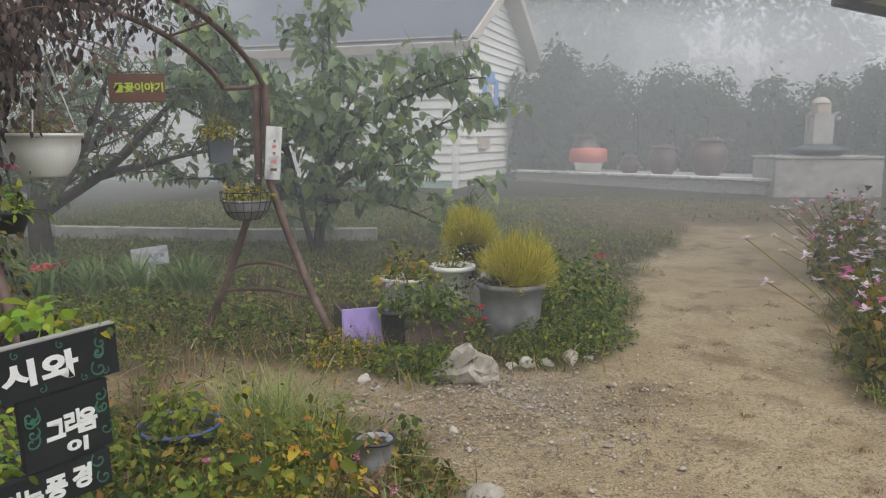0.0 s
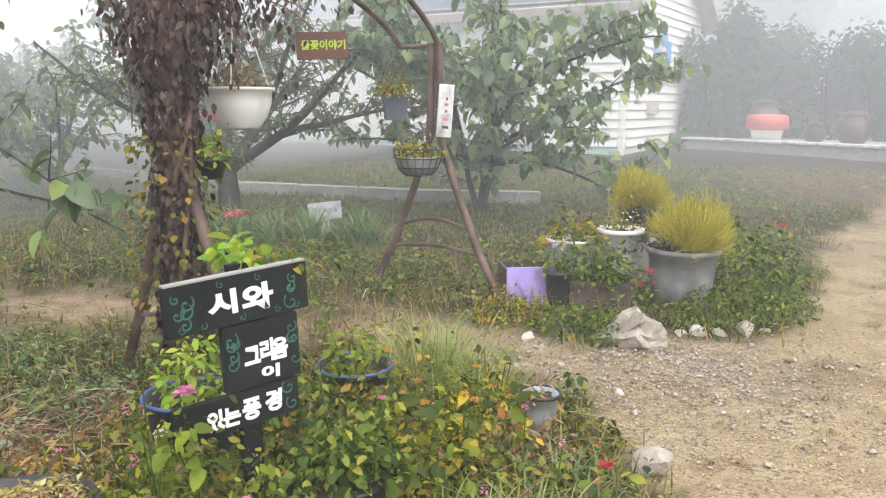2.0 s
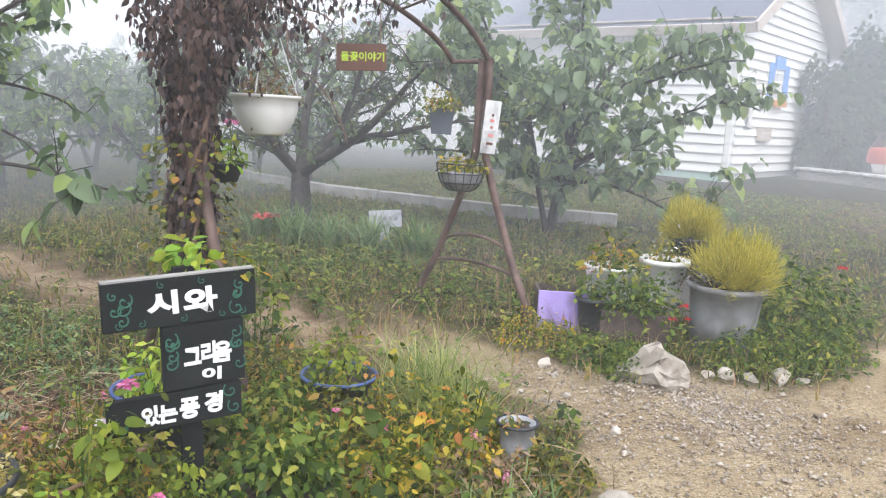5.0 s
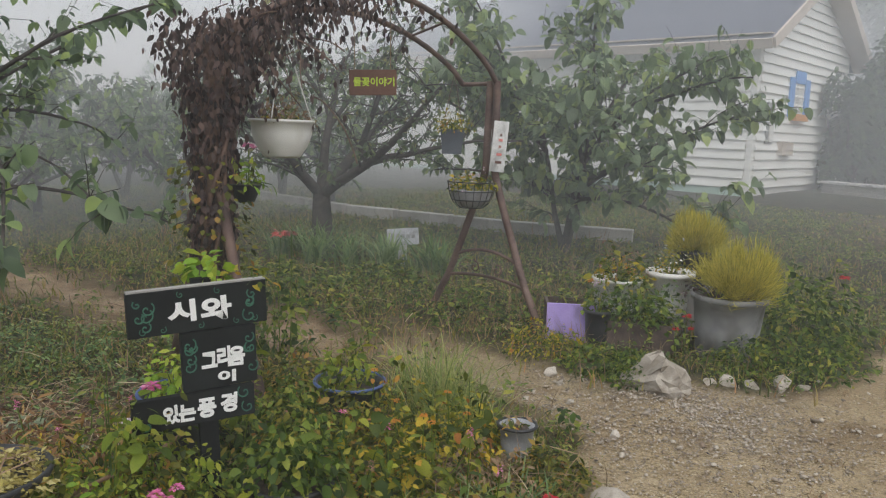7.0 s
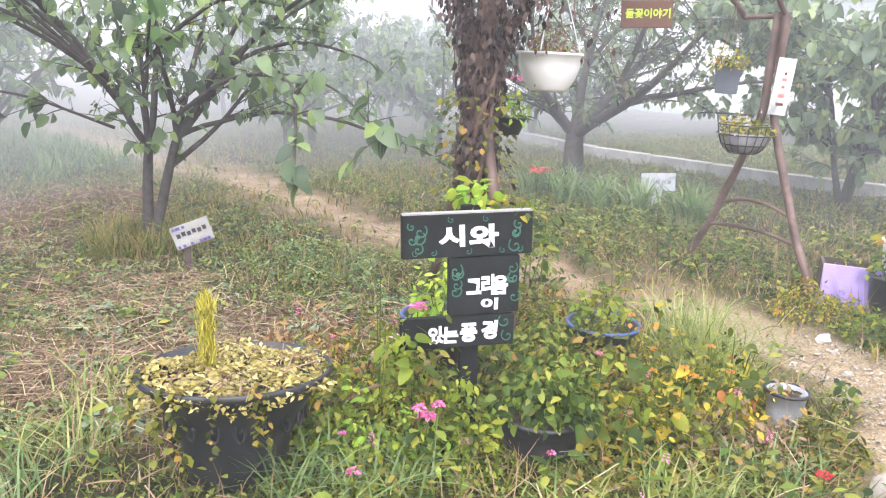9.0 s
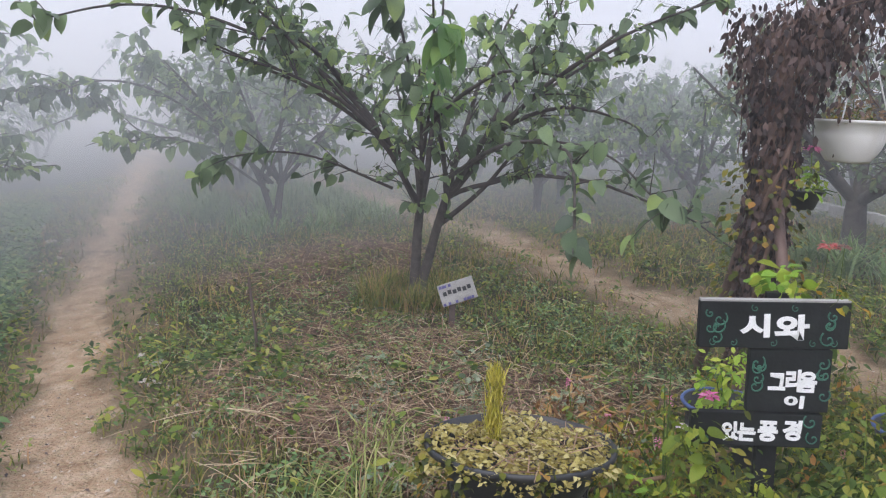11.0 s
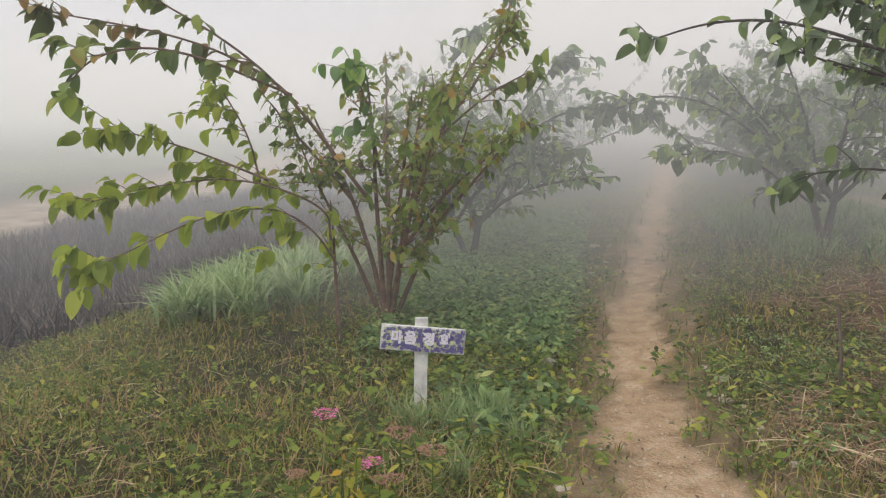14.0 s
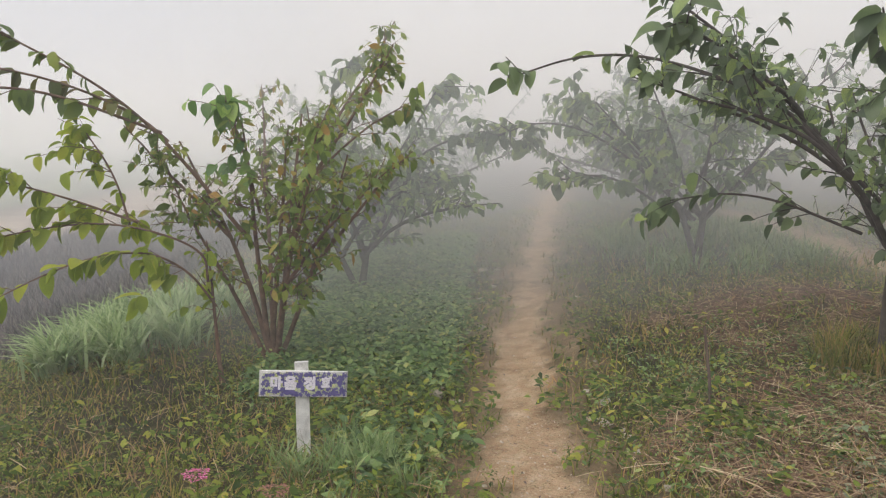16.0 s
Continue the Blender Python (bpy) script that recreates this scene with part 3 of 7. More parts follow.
def rounded(pts, times=3):
    """Corner cutting: a polyline made into an even bend."""
    p = np.asarray(pts, float)
    for _ in range(times):
        q = np.empty((2 * len(p), 3))
        q[0], q[-1] = p[0], p[-1]
        q[1:-1:2], q[2:-1:2] = 0.75 * p[:-1] + 0.25 * p[1:], 0.25 * p[:-1] + 0.75 * p[1:]
        p = q
    return p


def bough(top, pts, radius, seed, leaf, mat, size, spacing=0.05, twigs=6, twig_len=0.35, bark=None, start=0.3, droop=(-1.3, 0.25), tip=0, tip_size=0.2):
    """One long limb of a tree, in world places, with short side twigs and hanging leaves; tip adds a whorl of large leaves."""
    r = rng(seed)
    line = rounded(np.asarray(pts, float) - np.array(top.matrix_basis.translation))
    wood = [tube_np(line, np.linspace(1, 0.3, len(line)) * radius, 6)]
    sets = [leaves_along(r, line, spacing, start, droop)]
    for _ in range(twigs):
        k = r.integers(int(len(line) * start), len(line))
        d = line[min(k + 1, len(line) - 1)] - line[k - 1]
        tw = limb(r, line[k], math.degrees(math.atan2(d[1], d[0])) + r.uniform(-70, 70), r.uniform(45, 105), twig_len * r.uniform(0.4, 1.2), r.uniform(0.1, 1.2), 0.2, 0.05)
        wood.append(tube_np(tw, np.linspace(0.35, 0.15, len(tw)) * radius, 4))
        sets.append(leaves_along(r, tw, spacing, 0.1, droop))
    v, f = join_np(wood)
    np_part("limb", v, f, bark or BARK, top, smooth_on=True)
    loc, yaw, pitch = (np.concatenate([a[k] for a in sets]) for k in range(3))
    sz = r.uniform(size[0], size[1], len(loc))
    if tip:
        a = np.linspace(0, 6.283, tip, endpoint=False) + r.normal(0, 0.25, tip)
        loc = np.concatenate([loc, line[-1] + r.normal(0, 0.03, (tip, 3))])
        yaw, pitch, sz = np.concatenate([yaw, a]), np.concatenate([pitch, r.uniform(-1.1, 0.1, tip)]), np.concatenate([sz, r.uniform(0.75, 1.25, tip) * tip_size])
    v, f = scatter(leaf, loc, turns(yaw, pitch, r.normal(0, 0.45, len(loc))), sz)
    np_part("leaves", v, f, mat, top)


def at_ground(x, y, dz=0.0):
    return (x, y, gz(x, y) + dz)


# the many-limbed tree in the strawy bed: two leaning trunks, long bare limbs, large leaves towards the tips
bed_tree = tree("bed_tree", at_ground(-4.94, 3.0), [
    (170, 4, 1.05, 0.05, 0.0, None), (70, 14, 1.1, 0.047, 0.0, None),
    (195, 48, 1.5, 0.026, -0.25, (0, 0.9)), (230, 38, 1.9, 0.028, 0.0, (0, 0.98)), (100, 16, 1.7, 0.03, -0.05, (0, 0.98)), (340, 40, 1.5, 0.024, 0.0, (0, 0.85)),
    (60, 40, 2.0, 0.03, 0.05, (1, 0.95)), (40, 30, 1.9, 0.028, 0.0, (1, 0.98)), (120, 22, 1.8, 0.028, 0.0, (1, 0.98)), (75, 54, 1.5, 0.024, -0.1, (1, 0.75)),
    (260, 45, 2.1, 0.022, 0.35, (3, 0.5)), (15, 50, 1.7, 0.02, 0.3, (6, 0.5)), (300, 55, 1.5, 0.02, 0.5, (3, 0.6)), (90, 60, 1.9, 0.02, 0.5, (6, 0.4)),
    (84, 62, 2.7, 0.022, 0.42, (1, 0.95)), (285, 36, 2.2, 0.024, 0.3, (0, 0.98)), (265, 46, 1.8, 0.02, 0.35, (3, 0.35)), (325, 30, 2.0, 0.022, 0.12, (1, 0.98)), (0, 55, 1.8, 0.02, 0.4, (5, 0.6)), (160, 40, 1.8, 0.022, 0.1, (0, 0.95))],
     "small mulberry tree with two leaning trunks and large drooping leaves", 11, LEAF_BROAD, LEAF_BIG, (0.07, 0.13), BARK, spacing=0.075, side=8, side_len=0.5, twigs=4, trunk_side=False)
for k, (pts, rad, size, tip, mat) in enumerate((
        ([(-5.0, 2.9, 1.0), (-5.15, 2.4, 1.75), (-5.4, 1.5, 2.15), (-5.6, 0.9, 2.2), (-5.7, 0.35, 2.02)], 0.02, (0.1, 0.18), 5, LEAF_BIG),
        ([(-5.0, 2.8, 0.9), (-5.3, 2.1, 1.2), (-5.65, 1.5, 1.06)], 0.014, (0.1, 0.2), 5, LEAF_BIG),
        ([(-4.8, 2.95, 1.1), (-4.3, 2.75, 1.7), (-3.45, 2.4, 1.98)], 0.016, (0.1, 0.18), 11, LEAF_BRIGHT_BIG),
        ([(-4.75, 3.15, 1.0), (-3.9, 3.1, 1.35), (-3.0, 2.95, 1.38), (-2.6, 2.7, 1.22), (-2.2, 2.4, 0.95)], 0.018, (0.07, 0.13), 5, LEAF_BIG),
        ([(-3.4, 3.0, 1.38), (-2.7, 2.98, 1.38), (-2.1, 2.85, 1.12)], 0.01, (0.07, 0.13), 4, LEAF_BIG),
        ([(-4.8, 3.2, 1.1), (-4.5, 3.8, 1.7), (-4.1, 4.5, 2.2), (-3.9, 5.0, 2.5)], 0.02, (0.09, 0.15), 4, LEAF_BIG),
        ([(-4.9, 2.9, 1.1), (-4.9, 2.2, 1.7), (-4.7, 1.7, 2.1), (-4.6, 1.3, 2.3)], 0.018, (0.12, 0.2), 5, LEAF_BIG),
        ([(-4.9, 3.0, 1.2), (-4.6, 2.7, 1.9), (-4.3, 2.4, 2.35)], 0.018, (0.12, 0.2), 5, LEAF_BIG))):
    bough(bed_tree, pts, rad, 1100 + k, LEAF_BROAD, mat, size, 0.085, 6, 0.35, tip=tip, tip_size=size[1] * (1.25 if tip > 8 else 0.95))
# spreading old fruit tree behind the arch
tree("fruit_tree", at_ground(-4.4, 7.95), [
    (150, 8, 0.95, 0.15, 0.0, None),
    (170, 55, 1.7, 0.07, -0.25, (0, 0.9)), (60, 42, 1.9, 0.08, -0.1, (0, 0.95)), (350, 62, 2.3, 0.07, -0.05, (0, 0.9)), (250, 50, 1.6, 0.06, -0.2, (0, 0.95)), (120, 20, 1.9, 0.07, 0.0, (0, 0.98)),
    (200, 70, 1.8, 0.04, -0.2, (1, 0.5)), (330, 40, 1.8, 0.04, 0.1, (2, 0.5)), (10, 70, 1.8, 0.035, 0.15, (3, 0.4)), (290, 40, 1.6, 0.035, 0.1, (4, 0.5)), (80, 50, 1.6, 0.035, 0.1, (5, 0.5)), (180, 45, 1.5, 0.035, 0.1, (5, 0.6))],
     "old fruit tree with a stout dark trunk and crooked spreading limbs", 12, LEAF_OVAL, LEAF_TREE, (0.06, 0.1), BARK, spacing=0.036, side=9, side_len=0.8, twigs=5, trunk_side=False)
# leafy mulberry in front of the house
tree("mulberry_tree", at_ground(-1.9, 9.6), [
    (100, 10, 1.6, 0.05, 0.0, None), (200, 14, 1.6, 0.045, 0.0, None), (20, 14, 1.5, 0.045, 0.0, None),
    (20, 60, 2.2, 0.03, 0.15, (2, 0.7)), (350, 50, 2.3, 0.03, 0.3, (2, 0.95)), (60, 40, 2.0, 0.03, 0.1, (0, 0.9)), (180, 50, 2.0, 0.03, 0.1, (1, 0.9)), (220, 30, 2.0, 0.03, 0.0, (1, 0.95)),
    (130, 20, 2.0, 0.03, 0.0, (0, 0.95)), (270, 45, 1.6, 0.03, 0.2, (2, 0.8)), (310, 62, 1.9, 0.026, 0.35, (2, 0.6)), (290, 25, 1.9, 0.03, 0.1, (0, 0.9)), (190, 70, 1.9, 0.026, 0.2, (1, 0.6)),
    (175, 35, 2.6, 0.03, 0.05, (1, 0.9)), (150, 45, 2.4, 0.03, 0.1, (0, 0.8)), (330, 70, 2.3, 0.026, 0.25, (2, 0.5)), (205, 55, 2.5, 0.028, 0.1, (1, 0.8)), (320, 40, 2.2, 0.03, 0.15, (2, 0.9)), (240, 40, 2.0, 0.03, 0.2, (1, 0.95))],
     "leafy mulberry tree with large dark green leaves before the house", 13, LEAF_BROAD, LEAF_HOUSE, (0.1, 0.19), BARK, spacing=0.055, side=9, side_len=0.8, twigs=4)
# many-stemmed shrub by the track
SHRUB_STEMS = [(az, tl, ln, rd, 0.0, None) for az, tl, ln, rd in ((10, 9, 2.3, 0.03), (70, 7, 2.4, 0.032), (130, 10, 2.4, 0.035), (190, 14, 2.2, 0.03), (250, 12, 2.3, 0.03), (310, 10, 2.4, 0.03), (40, 18, 2.1, 0.028), (90, 22, 2.2, 0.028), (270, 26, 2.0, 0.026))]
track_shrub = tree("track_shrub", at_ground(-6.6, -1.7), SHRUB_STEMS + [
    (80, 38, 1.5, 0.02, 0.1, (7, 0.5)), (30, 40, 1.6, 0.02, 0.1, (6, 0.6)), (100, 32, 1.6, 0.02, 0.0, (1, 0.7)), (60, 42, 1.6, 0.02, 0.1, (6, 0.5)), (120, 30, 2.2, 0.02, 0.0, (2, 0.6)), (210, 25, 2.0, 0.02, 0.0, (3, 0.6)), (280, 35, 1.4, 0.02, 0.1, (4, 0.6))],
     "many-stemmed shrub with thin brown stems and yellow-green leaves", 14, LEAF_OVAL, LEAF_TRACK, (0.07, 0.13), BARK_BROWN, spacing=0.05, side=10, side_len=0.42, twigs=5, category="shrub")
for k, (pts, rad, size, tip, mat) in enumerate((
        ([(-6.5, -1.9, 0.7), (-6.41, -2.53, 1.55), (-6.14, -2.95, 2.0), (-5.73, -3.59, 2.4)], 0.02, (0.09, 0.15), 4, LEAF_TRACK),
        ([(-6.41, -2.5, 1.52), (-6.33, -2.73, 1.76), (-5.9, -3.26, 2.05), (-5.44, -4.16, 2.19)], 0.017, (0.11, 0.18), 4, LEAF_RUSSET),
        ([(-6.4, -2.55, 1.6), (-5.79, -3.32, 1.97), (-5.4, -3.8, 1.9), (-5.25, -4.02, 1.55)], 0.015, (0.12, 0.19), 5, LEAF_TRACK),
        ([(-6.45, -1.75, 0.9), (-6.3, -1.85, 1.5), (-6.19, -1.94, 1.85)], 0.014, (0.1, 0.16), 9, LEAF_BRIGHT_BIG),
        ([(-6.4, -1.6, 0.8), (-6.3, -1.35, 1.2), (-6.25, -1.25, 1.6)], 0.012, (0.1, 0.16), 6, LEAF_TRACK),
        ([(-6.5, -1.6, 0.9), (-6.6, -0.9, 1.6), (-6.7, -0.45, 1.85)], 0.014, (0.1, 0.16), 4, LEAF_TRACK))):
    bough(track_shrub, pts, rad, 1200 + k, LEAF_BROAD, mat, size, 0.07, 7, 0.4, BARK_BROWN, tip=tip, tip_size=size[1] * (1.5 if tip > 8 else 1.1))
arching_shrub = tree("track_shrub", at_ground(-6.08, -2.04), [(260, 6, 1.35, 0.022, 0.0, None)],
     "slender arching shrub with broad yellow-green drooping leaves", 15, LEAF_HEART, LEAF_ARCH, (0.08, 0.13), BARK_BROWN, spacing=0.06, side=4, side_len=0.35, twigs=1, category="shrub")
for k, (pts, size) in enumerate((
        ([(-6.05, -2.12, 0.37), (-5.99, -2.12, 0.67), (-5.74, -2.76, 0.93), (-5.44, -3.34, 0.88), (-5.15, -3.76, 0.76)], (0.11, 0.19)),
        ([(-6.08, -2.07, 0.15), (-5.94, -2.25, 0.5), (-5.72, -2.54, 0.7), (-5.33, -2.96, 0.66), (-4.95, -3.66, 0.28)], (0.12, 0.21)),
        ([(-5.85, -2.66, 0.85), (-5.92, -2.78, 1.27), (-5.85, -3.0, 1.67)], (0.08, 0.14)),
        ([(-5.86, -2.59, 0.89), (-5.62, -3.2, 1.17), (-5.37, -3.63, 1.3)], (0.1, 0.17)))):
    bough(arching_shrub, pts, 0.012, 1220 + k, LEAF_BROAD, LEAF_ARCH, size, 0.05, 11, 0.45, BARK_BROWN, tip=5, tip_size=size[1])
FAR = [(-7.6, 9.0, 33, 0.95), (-8.8, 7.0, 34, 0.9), (-7.0, 12.0, 35, 1.0), (-10.5, 10.5, 36, 1.0), (-12.9, -0.9, 21, 1.0), (-9.6, -1.15, 20, 1.0), (-9.05, 3.1, 22, 1.0), (-12.4, 3.5, 19, 1.0), (-13.5, 3.9, 23, 1.0), (-17, -1.2, 24, 1.1), (-18, 5.2, 25, 1.1), (-9.5, 8.0, 26, 1.1), (-13, 8.5, 27, 1.1), (-22, 0.8, 28, 1.2), (-8.5, 12.5, 29, 1.2), (-13.5, 14, 30, 1.2), (-23, 7, 31, 1.2), (-19, 11, 32, 1.2)]
for fx, fy, seed, k in FAR:
    k *= 1.35
    r0 = rng(seed)
    a0 = r0.uniform(0, 360)
    orchard_tree = tree("orchard_tree", at_ground(fx, fy),
         [(a0, 8, 0.55 * k, 0.06, 0.0, None), (a0 + 150, 18, 0.65 * k, 0.05, 0.0, None)] + [(a0 + 52 * i, r0.uniform(25, 60), r0.uniform(1.3, 2.0) * k, 0.03, r0.uniform(0, 0.25), (i % 2, r0.uniform(0.75, 1.0))) for i in range(9)],
         "orchard mulberry tree, pale and grey in the fog", seed, LEAF_OVAL, LEAF_BIG, (0.1, 0.18), BARK, spacing=0.046, side=8, side_len=0.75, twigs=4, group="orchard rows", seg=5, trunk_side=False)
    for j, pts in enumerate({20: ([(-9.6, -1.1, 0.4), (-9.7, -0.4, 1.3), (-9.8, 0.4, 1.6), (-9.95, 1.05, 1.4)], [(-9.6, -1.1, 0.5), (-9.8, -0.5, 1.5), (-9.95, -0.1, 2.15)], [(-9.6, -1.15, 0.5), (-9.5, -1.2, 1.6), (-9.4, -1.2, 2.4)], [(-9.6, -1.1, 0.4), (-9.7, -0.5, 0.9), (-9.75, -0.1, 0.95)]),
                            22: ([(-9.05, 3.05, 0.5), (-9.3, 2.0, 1.5), (-9.55, 1.2, 1.75), (-9.75, 0.5, 1.45)], [(-9.05, 3.0, 0.5), (-9.3, 2.3, 1.4), (-9.5, 1.75, 2.0)], [(-9.05, 3.1, 0.5), (-9.2, 3.7, 1.2), (-9.3, 4.3, 1.3)], [(-9.05, 3.0, 0.4), (-9.0, 2.0, 1.1), (-8.95, 1.3, 1.0)], [(-9.0, 3.0, 0.6), (-8.8, 2.6, 1.6), (-8.7, 2.3, 2.2)])}.get(seed, ())):
        bough(orchard_tree, pts, 0.022, 1300 + 10 * seed + j, LEAF_BROAD, LEAF_BIG, (0.11, 0.19), 0.055, 14, 0.5, tip=5, tip_size=0.22)


# ---- house ----
HX, HY = (-0.958, 0.286), (0.286, 0.958)
HOUSE = Matrix(((-HX[0], HY[0], 0, -0.6), (-HX[1], HY[1], 0, 19.4), (0, 0, 1, 0.28), (0, 0, 0, 1)))   # x runs along the long wall towards the corner, y along the gable
house = empty("house", HOUSE, "one-storey house with white lap siding and a grey gable roof", "house")
LONG, DEEP, EAVE, RIDGE, LAP = 13.0, 6.6, 3.75, 5.6, 0.22


def board(length_a, length_b, horizontal):
    """One lap board: thicker at its lower edge; the upper edge may be shorter."""
    bm = bmesh.new()
    h = LAP + 0.015
    pts = []
    for s0, s1 in (length_a, length_b):
        pts.append((s0, s1))
    (a0, a1), (b0, b1) = pts
    v = []
    for s, z, d in ((a0, 0, 0.075), (a1, 0, 0.075), (b1, h, 0.006), (b0, h, 0.006), (a0, 0, 0), (a1, 0, 0), (b1, h, 0), (b0, h, 0)):
        v.append(bm.verts.new((s, -d, z) if horizontal else (d, s, z)))
    for f in ((0, 1, 2, 3), (4, 7, 6, 5), (0, 4, 5, 1), (1, 5, 6, 2), (2, 6, 7, 3), (3, 7, 4, 0)):
        bm.faces.new([v[i] for i in f])
    return bm


long_wall = part("wall", box((LONG, 0.16, EAVE), (-LONG / 2, 0.083, EAVE / 2)), SIDING, house)
gable = bmesh.new()
g0 = [gable.verts.new(c) for c in ((-0.003, 0.17, 0), (-0.003, DEEP, 0), (-0.003, DEEP, EAVE), (-0.003, DEEP / 2, RIDGE - 0.1), (-0.003, 0.17, EAVE))]
gf = gable.faces.new(g0)
ex = bmesh.ops.extrude_face_region(gable, geom=[gf])
bmesh.ops.translate(gable, vec=(-0.16, 0, 0), verts=[e for e in ex["geom"] if isinstance(e, bmesh.types.BMVert)])
gable_wall = part("wall", gable, SIDING, house)
part("wall", box((LONG, 0.16, EAVE), (-LONG / 2, DEEP - 0.08, EAVE / 2)), SIDING, house)
part("base_board", box((LONG, 0.02, 0.22), (-LONG / 2, -0.016, 0.11)), MINT, house, "pale mint base board")
for i in range(int((EAVE - 0.25) / LAP)):
    b = part("board", board((-LONG, -0.12), (-LONG, -0.12), True), SIDING, long_wall)
    b.matrix_basis = Matrix.Translation((0, 0, 0.24 + i * LAP))
i = 0
while 0.24 + i * LAP < RIDGE - 0.35:
    z = 0.24 + i * LAP
    def reach(zz):
        k = max(0.0, (zz - EAVE) / (RIDGE - 0.1 - EAVE)) * DEEP / 2
        return (0.12 + k, DEEP - 0.12 - k)
    b = part("board", board(reach(z), reach(z + LAP), False), SIDING, gable_wall)
    b.matrix_basis = Matrix.Translation((0, 0, z))
    i += 1
part("corner_trim", box((0.14, 0.14, EAVE), (-0.035, 0.035, EAVE / 2), bevel=0.01), SIDING, house, "white corner trim")
part("corner_trim", box((0.14, 0.14, EAVE), (-0.035, DEEP - 0.035, EAVE / 2), bevel=0.01), SIDING, house, "white corner trim")
for sgn in (0, 1):
    bm = bmesh.new()
    slope = math.atan2(RIDGE - EAVE, DEEP / 2)
    ln = DEEP / 2 / math.cos(slope) + 0.75
    add_box(bm, (LONG + 1.0, ln, 0.12), (0, -ln / 2, 0))
    m = Matrix.Translation((-LONG / 2, DEEP / 2, RIDGE + 0.07)) @ (Matrix.Rotation(math.pi * sgn, 4, "Z")) @ Matrix.Rotation(slope, 4, "X")
    bm.transform(m)
    roof = part("roof", bm, ROOF, house, "grey shingle roof slope")
    bm = bmesh.new()
    add_box(bm, (0.06, ln, 0.24), (0.53 if not sgn else -0.53, -ln / 2, -0.05))
    for v in bm.verts:
        v.co.x += (LONG / 2 if not sgn else -LONG / 2)
    bm.transform(m)
    part("barge_board", bm, FASCIA, house, "beige barge board")
    bm = bmesh.new()
    add_box(bm, (0.5, ln, 0.03), ((LONG / 2 + 0.25) * (1 if not sgn else -1), -ln / 2, -0.08))
    bm.transform(m)
    part("soffit", bm, FASCIA, house)
    if not sgn:
        bm = bmesh.new()
        add_box(bm, (LONG + 1.0, 0.05, 0.22), (0, -ln - 0.03, -0.04))
        bm.transform(m)
        part("fascia", bm, FASCIA, house, "beige eave fascia")
part("soffit", box((LONG + 0.9, 0.6, 0.03), (-LONG / 2, -0.32, EAVE - 0.12)), FASCIA, house)


# ---- flowers, foliage and pots ----
KITE = (np.array([(0, 0, 0), (-0.28, 0.45, 0.08), (0, 1, -0.12), (0.28, 0.45, 0.08)], float), np.array([(0, 3, 2), (0, 2, 1)]))
NEEDLE = (np.array([(-0.5, 0, 0), (0.5, 0, 0), (0, 1, -0.05)], float), np.array([(0, 1, 2)]))


def mound(r, n, rx, ry, h, z0=0.0, shell=0.6):
    """Leaf places in a domed clump, with yaw pointing outwards and pitch by height."""
    a, q = r.uniform(0, 2 * math.pi, n), r.uniform(0, 1, n)
    e = np.arcsin(r.uniform(0.02, 1, n))
    k = shell + (1 - shell) * np.sqrt(q)
    k = k * (1 + 0.16 * np.sin(3 * a + 1.1) + 0.1 * np.sin(7 * a + 5 * e))
    loc = np.stack([rx * k * np.cos(e) * np.cos(a), ry * k * np.cos(e) * np.sin(a), z0 + h * k * np.sin(e)], -1)
    return loc, a - math.pi / 2 + r.normal(0, 0.5, n), -0.5 + 0.9 * np.sin(e) * r.uniform(-0.3, 1, n) + r.normal(0, 0.3, n)


def foliage(parent, seed, n, rx, ry, h, mat, leaf=KITE, size=(0.03, 0.06), z0=0.0, shell=0.45, name="foliage", centre=(0, 0), stems=12):
    r = rng(seed)
    loc, yaw, pitch = mound(r, n, rx, ry, h, z0, shell)
    loc[:, :2] += centre
    loc[:, 2] = z0 + (loc[:, 2] - z0) * (1 + 0.25 * np.sin(loc[:, 0] * 31 + seed) * np.cos(loc[:, 1] * 27))
    turn = turns(yaw + r.normal(0, 0.7, n), pitch + r.normal(0, 0.35, n), r.normal(0, 0.6, n))
    v, f = scatter(leaf, loc, turn, r.uniform(*size, n) * r.choice([0.45, 0.65, 0.85, 1.1], n))
    np_part(name, v, f, mat, parent)
    if stems:
        pick = loc[r.choice(n, stems)]
        tubes = []
        for p in pick:
            b = np.array([centre[0] + (p[0] - centre[0]) * 0.25, centre[1] + (p[1] - centre[1]) * 0.25, z0])
            tubes.append(tube_np(np.array([b, (b + p) / 2 + [0, 0, 0.02], p]), [0.004, 0.003, 0.002], 4))
        v, f = join_np(tubes)
        tagged(np_part("stem_tangle", v, f, LEAF_GREEN, parent), kind="stuff")


def plant(name, x, y, label, seed, n, rx, ry, h, mat, leaf=KITE, size=(0.03, 0.06), group="", shell=0.45, category="plant", stems=12):
    top = empty(name, Matrix.Translation(at_ground(x, y, -0.02)), label, category, group)
    foliage(top, seed, n, rx, ry, h, mat, leaf, size, shell=shell, stems=stems)
    return top


